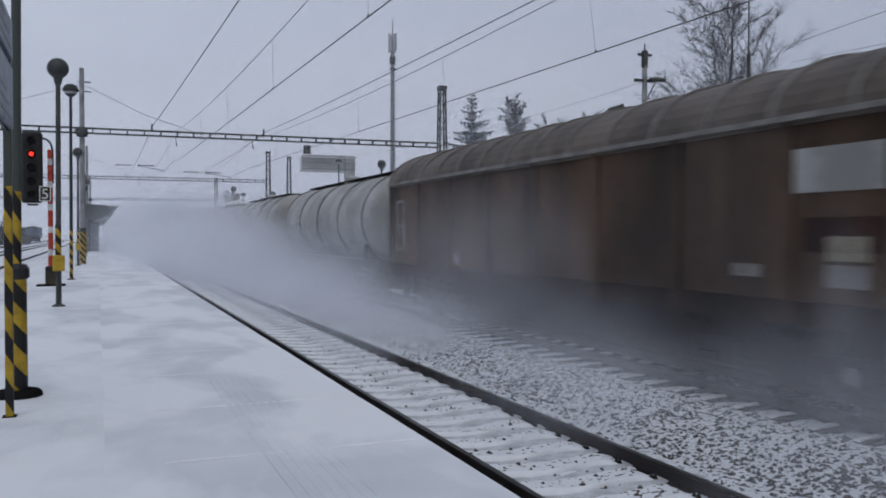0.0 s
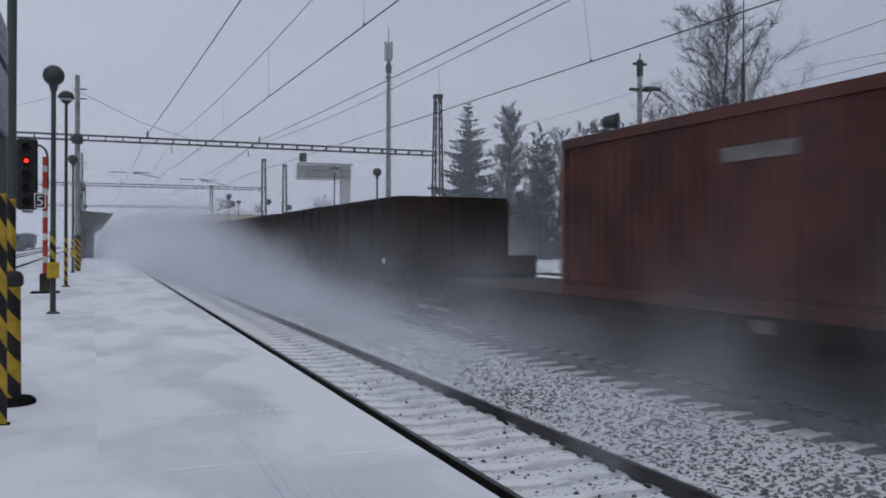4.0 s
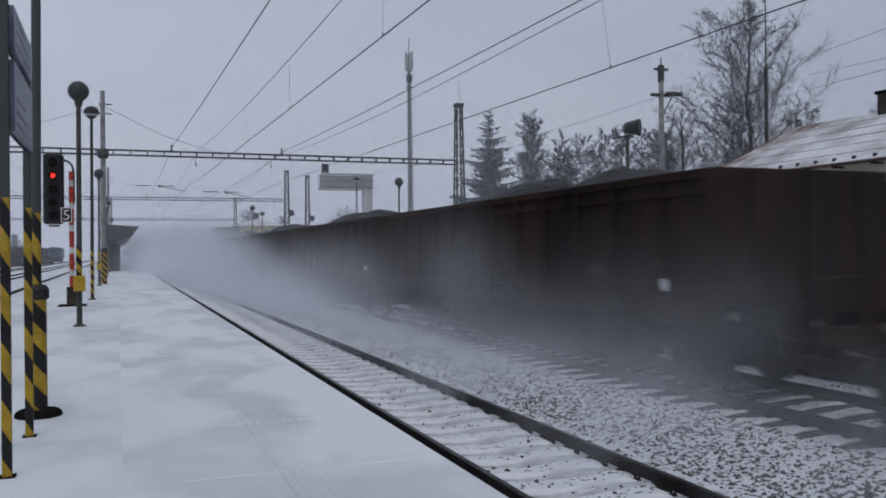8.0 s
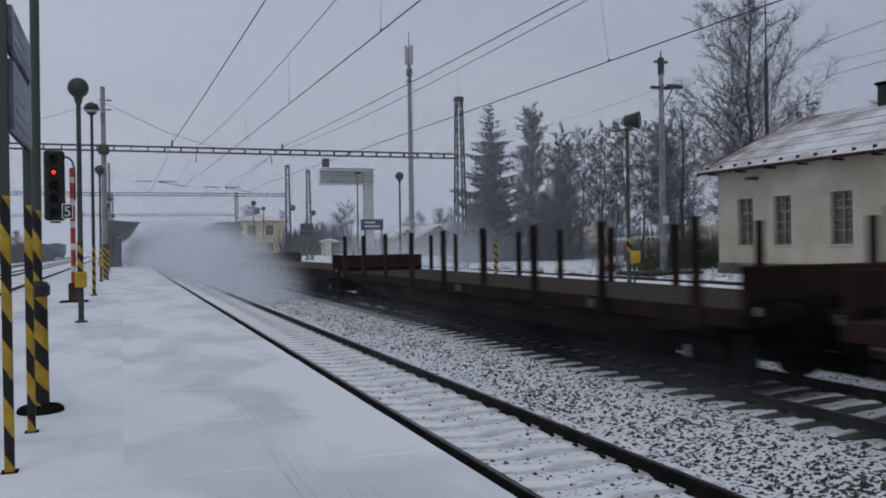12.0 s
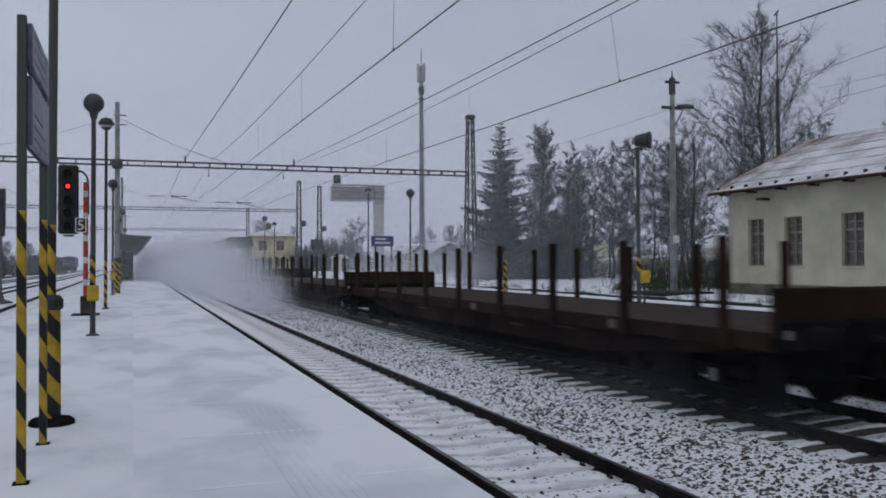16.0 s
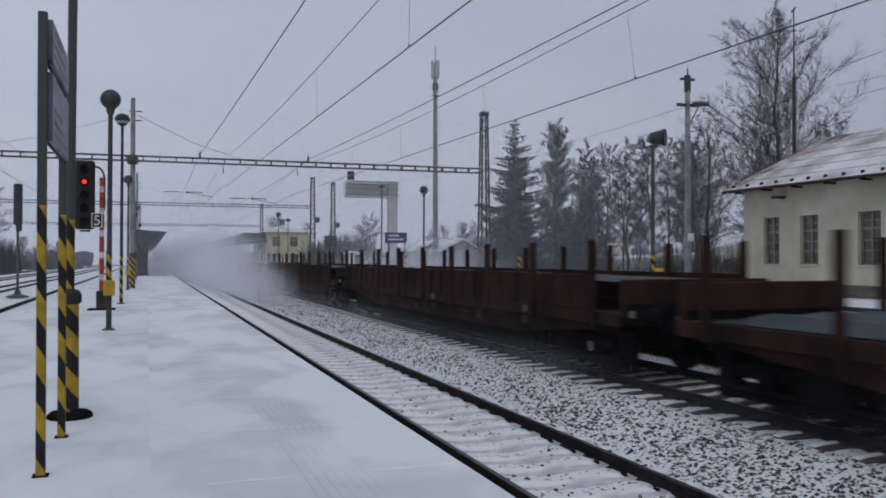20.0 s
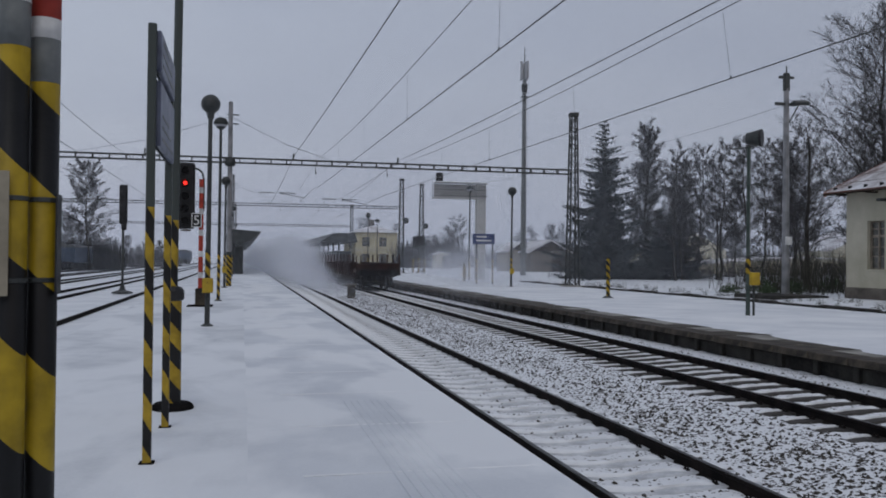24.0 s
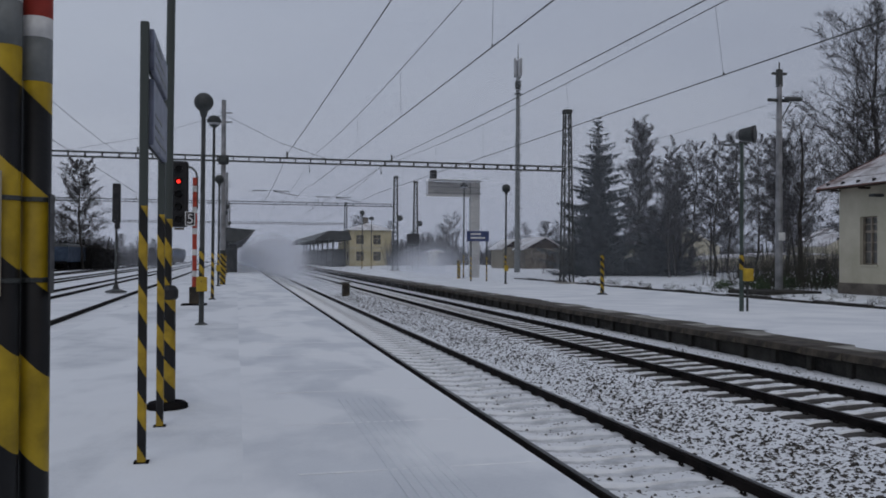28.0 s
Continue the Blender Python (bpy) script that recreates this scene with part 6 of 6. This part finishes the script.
# trees across the sidings
lt = tree("bare_tree", "dark bushy bare tree beyond the sidings", bare_tree(31, 17.5, 0.3, 60, 12, 12, 0.2, 0.7, 0.0, 0.24, 0.019, 0.07), (-22.5, 138, -0.6), group="siding trees")
for x, y, sc in ((-38, 160, 0.75), (-33, 175, 0.6), (-24, 190, 0.4), (-44, 165, 0.8), (-48, 158, 0.7), (-29, 180, 0.5), (-18, 200, 0.35), (-21, 205, 0.4), (-54, 160, 0.85)):
    c = copy_thing(lt, pose(x, y, -0.6, 0, 0, tr.uniform(0, 360)))
    c.scale = (sc, sc, sc)
for x, y, sc in ((-35.0, 150, 0.5), (-40.0, 152, 0.6), (-31.5, 165, 0.45), (-46.0, 150, 0.6)):
    c = copy_thing(spr, pose(x, y, -0.6, 0, 0, 300 * sc))
    c.scale = (sc * 1.2, sc * 1.2, sc * 0.85)
    tagged(c, "dark evergreen beyond the sidings")
# shrubs on the bank
sh = Geo()
for i in range(110):
    x, y = 20.6 + tr.random() * 3.5, 24 + tr.random() * 30
    for k in range(12):
        a = tr.random() * 6.28
        sh.tube((x + tr.gauss(0, 0.12), y + tr.gauss(0, 0.12), 0.05), (x + 0.22 * math.cos(a) * tr.random(), y + 0.22 * math.sin(a) * tr.random(), 0.08 + 0.26 * tr.random()), 0.006, 0.002, 3, caps=False)
single("bank_shrubs", sh, SHRUB, "dry twiggy shrubs in the snow on the bank", "shrubs", kind="stuff")
hedge = Geo()
for i in range(2600):
    x, y = 26.5 + tr.random() * 40, 68 + tr.gauss(0, 2.5)
    a = tr.random() * 6.28
    hh = tr.uniform(0.5, 2.6)
    hedge.tube((x, y, 0.1), (x + 0.5 * math.cos(a), y + 0.5 * math.sin(a), 0.1 + hh), 0.02, 0.006, 3, caps=False)
single("hedge", hedge, TWIG, "tangled bare hedge below the trees", "hedge", kind="stuff")
hedge = Geo()
for i in range(2200):
    x, y = 24.6 + tr.random() * 16, 37.5 + tr.gauss(0, 2.0)
    a = tr.random() * 6.28
    hh = tr.uniform(0.4, 2.6)
    hedge.tube((x, y, 0.1), (x + 0.4 * math.cos(a), y + 0.4 * math.sin(a), 0.1 + hh), 0.016, 0.005, 3, caps=False)
single("hedge", hedge, SHRUB, "dark greenish bushes beside the house", "hedge", kind="stuff")

bush = Geo()
for cx_, cy_, sc in ((24.4, 36.5, 0.8), (25.3, 35.2, 0.7), (26.5, 37.5, 1.0), (22.9, 36.8, 0.5), (27.8, 36.0, 0.9), (23.7, 34.9, 0.45)):
    for k in range(420):
        a, b = tr.random() * 6.28, tr.random() ** 0.6
        p = Vector((cx_ + sc * 0.9 * b * math.cos(a), cy_ + sc * 0.9 * b * math.sin(a), 0.1 + sc * tr.random() * (1.15 - b * 0.6)))
        q = Vector((tr.uniform(-1, 1), tr.uniform(-1, 1), tr.uniform(-.3, 1))) * 0.09
        o = Vector((tr.uniform(-1, 1), tr.uniform(-1, 1), tr.uniform(-1, 1))) * 0.05
        bush.add([p - o, p + o, p + q], [(0, 1, 2)])
single("evergreen_bushes", bush, mat("evergreen_leaves", (0.02, 0.035, 0.018), (0.07, 0.1, 0.05), 3, 20, 0.8, bump=0), "low dark green bushes beside the house", "bushes", kind="stuff")

wood = Geo()
for i in range(9000):
    x = 24 + tr.random() ** 1.4 * 130
    y = 142 + tr.gauss(0, 4)
    a = tr.random() * 6.28
    hh = tr.uniform(1.0, 4.2) * (1 + 0.5 * math.sin(x * 0.35) * math.sin(x * 0.13))
    wood.tube((x, y, 0.1), (x + 1.0 * math.cos(a), y + 1.0 * math.sin(a), 0.3 + hh), 0.075, 0.02, 3, caps=False)
single("far_wood", wood, TWIG, "dense grey brushwood on the skyline", "woods", kind="stuff")
wood = Geo()
for i in range(5000):
    x = -100 + tr.random() * 85
    y = 195 + tr.gauss(0, 6)
    a = tr.random() * 6.28
    hh = tr.uniform(1.0, 4.5) * (1 + 0.5 * math.sin(x * 0.35) * math.sin(x * 0.13))
    wood.tube((x, y, -0.7), (x + 1.0 * math.cos(a), y + 1.0 * math.sin(a), hh - 0.6), 0.07, 0.02, 3, caps=False)
single("far_wood", wood, TWIG, "dense dark brushwood beyond the sidings", "woods", kind="stuff")

# ---- buildings in the distance ----


def gable_shed(name, label, at, w, d, eave, ridge, wall, category="shed"):
    """Ridge along y; w across, d deep, built from its near left corner."""
    b = thing(name, label, category, at)
    part("wall", Geo().add([(0, 0, 0), (w, 0, 0), (w, 0, eave), (w / 2, 0, ridge), (0, 0, eave), (0, d, 0), (w, d, 0), (w, d, eave), (w / 2, d, ridge), (0, d, eave)],
                           [(0, 1, 2, 3, 4), (9, 8, 7, 6, 5), (0, 4, 9, 5), (1, 6, 7, 2)]), wall, b)
    for s in (0, 1):
        xa, xb = (w / 2, -0.3) if s == 0 else (w / 2, w + 0.3)
        k = eave - (ridge - eave) * 0.3 / (w / 2)
        part("roof", Geo().add([(xa, -0.3, ridge + 0.05), (xb, -0.3, k + 0.05), (xb, d + 0.3, k + 0.05), (xa, d + 0.3, ridge + 0.05),
                                (xa, -0.3, ridge - 0.08), (xb, -0.3, k - 0.08), (xb, d + 0.3, k - 0.08), (xa, d + 0.3, ridge - 0.08)],
                               [(0, 1, 2, 3), (7, 6, 5, 4), (0, 4, 5, 1), (1, 5, 6, 2), (2, 6, 7, 3)]), ROOF_SNOW, b, "snowy roof slope")
    part("door", Geo().box(w * 0.55, w * 0.55 + 1.2, -0.04, 0.0, 0.05, 2.1), WOOD, b)
    if category == "shed":
        part("gable_boards", Geo().add([(0.05, -0.05, eave), (w - 0.05, -0.05, eave), (w / 2, -0.05, ridge - 0.1), (0.05, -0.01, eave), (w - 0.05, -0.01, eave), (w / 2, -0.01, ridge - 0.1)],
                                       [(0, 1, 2), (5, 4, 3), (0, 3, 4, 1), (1, 4, 5, 2), (2, 5, 3, 0)]), WOOD, b, "dark gable boards")
    return b


gable_shed("garden_shed", "weathered low shed with a shallow snowy gable roof", (33.0, 95, 0.2), 4.9, 7, 2.5, 3.8, PLINTH)
gable_shed("garden_shed", "small brick shed with a snowy roof", (31.6, 99, 0.2), 3.0, 5, 2.6, 3.6, FRAME)
gable_shed("low_barn", "long low grey-yellow barn with a snowy roof behind the trees", (43, 78, -0.5), 30, 9, 1.8, 2.7, PLASTER, "barn")
gable_shed("cottage", "distant cottage with a snow-covered roof", (62, 120, 0.4), 12, 9, 3.2, 6.0, PLASTER, "house")
gable_shed("cottage", "distant cottage with a snow-covered roof", (84, 108, 0.4), 12, 9, 3.2, 6.0, PLASTER, "house")
gable_shed("kiosk", "small pale hut on the side platform", (28.2, 124, 0.1), 1.8, 2.4, 2.3, 2.6, PLASTER, "hut")

sb = thing("station_building", "pale yellow two-storey station building with a snowy hipped roof", "building", (17.9, 138, 0))
part("wall", Geo().box(0, 6.9, 0, 16, 0, 5.9), PLASTER_YELLOW, sb, "pale yellow plaster wall")
part("roof", Geo().add([(-0.5, -0.5, 5.9), (7.4, -0.5, 5.9), (7.4, 16.5, 5.9), (-0.5, 16.5, 5.9), (3.4, 3.2, 7.2), (3.4, 12.8, 7.2)],
                       [(0, 1, 4), (1, 2, 5, 4), (2, 3, 5), (3, 0, 4, 5), (3, 2, 1, 0)]), ROOF_SNOW, sb, "snowy hipped roof")
part("string_course", Geo().box(-0.06, 6.96, -0.06, -0.01, 2.9, 3.1), PLASTER, sb)
for x in (1.1, 3.9):
    for z in (0.9, 3.6):
        w = part("window", Geo().box(x, x + 1.2, -0.04, -0.01, z, z + 1.5), GLASS, sb)
        part("window_frame", Geo().box(x + 0.55, x + 0.65, -0.07, -0.04, z, z + 1.5).box(x, x + 1.2, -0.07, -0.04, z + 0.9, z + 1.0), FRAME, w)
for y in (1.5, 5, 8.5, 12):
    for z in (0.9, 3.6):
        part("window", Geo().box(-0.04, -0.01, y, y + 1.2, z, z + 1.4), GLASS, sb)
part("chimney", Geo().box(3.0, 3.8, 5, 5.8, 6.6, 8.2), PLINTH, sb)

cp = thing("platform_canopy", "dark station canopy on slim columns over the side platform", "canopy", (0, 0, 0))
part("roof", Geo().add([(10.9, 124, 3.9), (13.0, 124, 5.3), (16.0, 124, 5.3), (16.4, 124, 4.0), (10.9, 190, 3.9), (13.0, 190, 5.3), (16.0, 190, 5.3), (16.4, 190, 4.0)],
                       [(0, 3, 2, 1), (4, 5, 6, 7), (0, 1, 5, 4), (1, 2, 6, 5), (2, 3, 7, 6), (0, 4, 7, 3)]), STEEL_DARK, cp, "dark pitched roof")
for i in range(8):
    part("column", Geo().tube((13.9, 126 + i * 8, 0), (13.9, 126 + i * 8, 4.0), 0.14, n=8), STEEL_DARK, cp)
    part("waiting_screen", Geo().box(13.4, 16.0, 128 + i * 8, 128.15 + i * 8, 0.05, 2.7), STEEL_DARK, cp)
cp = thing("platform_canopy", "dark canopy over the far end of the island platform", "canopy", (0, 0, 0))
part("roof", Geo().add([(-1.6, 80, 3.3), (-1.2, 80, 4.2), (1.7, 80, 4.0), (0.9, 80, 3.2), (-0.4, 80, 2.7), (-1.6, 170, 3.3), (-1.2, 170, 4.2), (1.7, 170, 4.0), (0.9, 170, 3.2), (-0.4, 170, 2.7)],
                       [(0, 4, 3, 2, 1), (5, 6, 7, 8, 9), (0, 1, 6, 5), (1, 2, 7, 6), (2, 3, 8, 7), (3, 4, 9, 8), (4, 0, 5, 9)]), STEEL_DARK, cp, "dark canopy roof")
for i in range(8):
    part("column", Geo().tube((-0.8, 82 + i * 9, 0), (-0.8, 82 + i * 9, 3.4), 0.16, n=8), STEEL_DARK, cp)
    part("waiting_screen", Geo().box(-1.3, 0.1, 84 + i * 9, 84.12 + i * 9, 0.01, 2.6), STEEL_DARK, cp)

# parked on the sidings
bx = thing("parked_wagon", "dark blue-grey covered wagon parked on a siding", "goods wagon", (-24.2, 135, Z1))
running_gear(bx, 16)
part("body", Geo().box(-1.4, 1.4, -7.2, 7.2, 1.1, 3.3, 0, 0.05), mat("faded_blue_paint", (0.02, 0.035, 0.06), (0.05, 0.07, 0.11), 1.2, 14), bx)
part("roof", Geo().extrude_y([(1.45 * math.cos(a), 3.25 + 0.5 * math.sin(a)) for a in [math.pi * i / 10 for i in range(11)]], -7.25, 7.25), STEEL_DARK, bx)


for x in (-22.0, -18.2, -14.6):
    c = copy_thing(bx, pose(x, 232, Z1 + 0.2))
    tagged(c, "distant blue covered wagon standing in the yard", group="yard wagons")
thicket = Geo()
for i in range(4200):
    x, y = -46 + tr.random() * 27, 146 + tr.gauss(0, 3)
    a = tr.random() * 6.28
    thicket.tube((x, y, -0.7), (x + 0.8 * math.cos(a), y + 0.8 * math.sin(a), tr.uniform(0.6, 4.6)), 0.06, 0.02, 3, caps=False)
single("thicket", thicket, mat("dark_thicket", (0.008, 0.008, 0.008), (0.03, 0.028, 0.027), 2, 20, 0.9, bump=0, spec=0.05), "dark leafless thicket beyond the sidings", "thicket", kind="stuff")
single("fence_wall", Geo().box(-90, -14, 212, 212.3, -0.7, 1.4), CONCRETE_DARK, "long dark concrete fence beyond the sidings", "fence", kind="structure")

# ---- snow whirled up by the train ----
CLOUDS = []
dr = random.Random(17)


def cloud(g, mats, at, v, name="snow_dust", label="ragged cloud of powder snow whirled up beside the train"):
    ob = single(name, g, mats, label, "snow cloud", at, kind="stuff")
    if v:
        CLOUDS.append((ob, ob.matrix_basis.copy(), v))


def upright(g, cx, cy, cz, lx, ly, h, lean=0.0):
    """One upright ragged sheet, along (lx, ly)."""
    g.sheet([(cx - lx - lean, cy - ly, cz - h), (cx + lx - lean, cy + ly, cz - h), (cx + lx + lean, cy + ly, cz + h), (cx - lx + lean, cy - ly, cz + h)])


s = 118.0
while s > -570:
    heavy = s > -200
    k = 1.0 if heavy else 0.6
    g = Geo()
    for i in range(9):   # low, across the gap between the tracks
        w = dr.uniform(1.0, 1.8)
        upright(g, 0.2 - w, -2.8 + 0.62 * i + dr.uniform(-0.3, 0.3), dr.uniform(-0.55, -0.15), w, dr.uniform(-0.5, 0.5), dr.uniform(0.5, 1.15) * k)
    cloud(g, DUST if heavy else DUST_THIN, (6.5, s + dr.uniform(-1, 1), 0.25), V)
    g = Geo()
    for i in range(3):   # high and thin, over the wagons' flank
        w = dr.uniform(1.4, 2.4)
        upright(g, 0.6 - w, -2.4 + 1.9 * i + dr.uniform(-0.6, 0.6), dr.uniform(0.0, 0.8) * k, w, dr.uniform(-0.4, 0.4), dr.uniform(1.6, 2.8) * k)
    cloud(g, DUST_TALL if heavy else DUST_FAINT, (6.5, s + dr.uniform(-1, 1), 0.25), V, label="thin high veil of powder snow beside the train")
    if heavy:   # thicker billows that reach up the flank
        g = Geo()
        for i in range(5):
            w = dr.uniform(0.8, 1.6)
            upright(g, 0.45 - w, dr.uniform(-2.6, 2.6), dr.uniform(-0.2, 0.9), w, dr.uniform(-0.6, 0.6), dr.uniform(0.9, 2.0))
        cloud(g, BILLOW_THICK if s > 0 else BILLOW, (6.5, s + dr.uniform(-1, 1), 0.25), V, label="ragged billow of powder snow rising beside the train")
    s -= 5.6
# powder drawn along behind the last wagon
for i in range(5):
    g = Geo()
    for j in range(3):
        upright(g, dr.uniform(-1, 1), dr.uniform(-3, 3), dr.uniform(-.2, .3), dr.uniform(1.4, 2.4), dr.uniform(-.5, .5), dr.uniform(0.6, 1.3))
    cloud(g, DUST_THIN, (T2, -562 - i * 5, 0.2), V)
# powder that drifts off slowly with the wind, denser further down the line
y = 15.0
while y < 82:
    g = Geo()
    k = min(1.0, (y - 6) / 40)
    for j in range(3):
        w = 1.6 + 2.2 * k * dr.uniform(0.6, 1.2)
        h = 0.5 + 2.2 * k * dr.uniform(0.6, 1.2)
        upright(g, dr.uniform(-0.6, 0.6), dr.uniform(-1.5, 1.5), h * 0.55 - 0.6, w, dr.uniform(-0.5, 0.5), h)
    cloud(g, DRIFT, (6.9 - w, y, 0.1), 1.6 + 3.5 * (y - 15) / 67, "drifting_powder", "low drift of powder snow blown along the tracks")
    y += 3.6
# powder whirled up all the while the train passes, then drawn off in its wake
for y in range(20, 78, 4):
    g = Geo()
    k = min(1.0, (y - 8) / 34)
    for j in range(3):
        w = 0.8 + 2.4 * k * dr.uniform(0.6, 1.2)
        h = 0.3 + 2.7 * k * dr.uniform(0.6, 1.2)
        upright(g, dr.uniform(-0.6, 0.6), dr.uniform(-1.5, 1.5), h * 0.55 - 0.6, w, dr.uniform(-0.5, 0.5), h)
    cloud(g, DRIFT_SLOW, (6.3 - w * (0.4 if y < 40 else 0.12), y, 0.1), (1.0, 21.5, 8.0), "drifting_powder", "cloud of powder snow drawn along behind the train")
# tall powder that hides the far end of the train and thins out slowly
for y in range(38, 112, 4):
    g = Geo()
    k = min(1.0, (y - 26) / 40)
    for j in range(2):
        w, h = 2.0 + 4.2 * k * dr.uniform(0.7, 1.2), 1.4 + 2.3 * k * dr.uniform(0.7, 1.2)
        upright(g, dr.uniform(-1, 1), dr.uniform(-1.5, 1.5), h * 0.6 - 0.6, w, dr.uniform(-0.6, 0.6), h)
    cloud(g, DRIFT_TALL, (6.2 - 0.7 * k, y, 0.1), 2.4, "drifting_powder", "tall bank of powder snow hanging over the tracks")
# powder thrown over the side platform beyond the train
for y in range(30, 74, 5):
    g = Geo()
    for j in range(2):
        h = dr.uniform(1.6, 2.8)
        upright(g, dr.uniform(-1, 1), dr.uniform(-1.5, 1.5), h * 0.5 - 0.4, dr.uniform(3.0, 5.0), dr.uniform(-0.6, 0.6), h)
    cloud(g, FAR_SIDE, (11.0 + y * 0.13, y, 0.2), (0.5, 21.5, 3.0), "drifting_powder", "thin powder snow drifting over the side platform")
# pale sheets added across the view to imitate haze over what lies beyond
for y in (38, 49, 54, 60):
    g = Geo()
    x0 = -160 if y in (38, 60) else -8
    g.sheet([(x0, 0, -45), (200, 0, -45), (200, 0, 50), (x0, 0, 50)])
    cloud(g, NEAR_VEIL, (0, y, 0), (0.1, 20.5, 14.0) if y in (38, 60) else 0, "drifting_snow", "thin veil of falling snow blown along the line")
# powder that hangs over the far tracks the whole time
for y in (74, 79, 90, 104, 120, 140):
    g = Geo()
    for j in range(2):
        upright(g, dr.uniform(-2, 2), dr.uniform(-3, 3), dr.uniform(-.3, .3), dr.uniform(4, 7), dr.uniform(-2, 2), dr.uniform(1.8, 3.2))
    cloud(g, HAZE if y > 85 else DUST_TALL, (dr.uniform(4.5, 8), y, 1.1), 0, "hanging_powder", "powder snow hanging over the distant tracks")
# wide pale sheets that imitate haze between here and the distance
g = Geo()
for y in (160, 200, 260):
    g.sheet([(-260, y, -45), (300, y, -45), (300, y, 55), (-260, y, 55)])
single("drifting_snow", g, VEIL, "thin veil of drifting snow in the distance", "snowfall", kind="stuff")


def motions():
    """The train draws away at one speed; the snow that it whirls up goes with it."""
    times = (0, 0.1, 4, 8, 12, 16, 20, 22, 24, 27.9, 28)
    for ob, s, lift in TRAIN:
        walk(ob, [(t, pose(T2, s + V * t, Z2 + lift)) for t in times])
    for ob, m, v in CLOUDS:
        slow, until, fast = v if isinstance(v, tuple) else (v, 99, v)
        walk(ob, [(t, pose(0, slow * min(t, until) + fast * max(0, t - until), 0) @ m) for t in times])


motions()
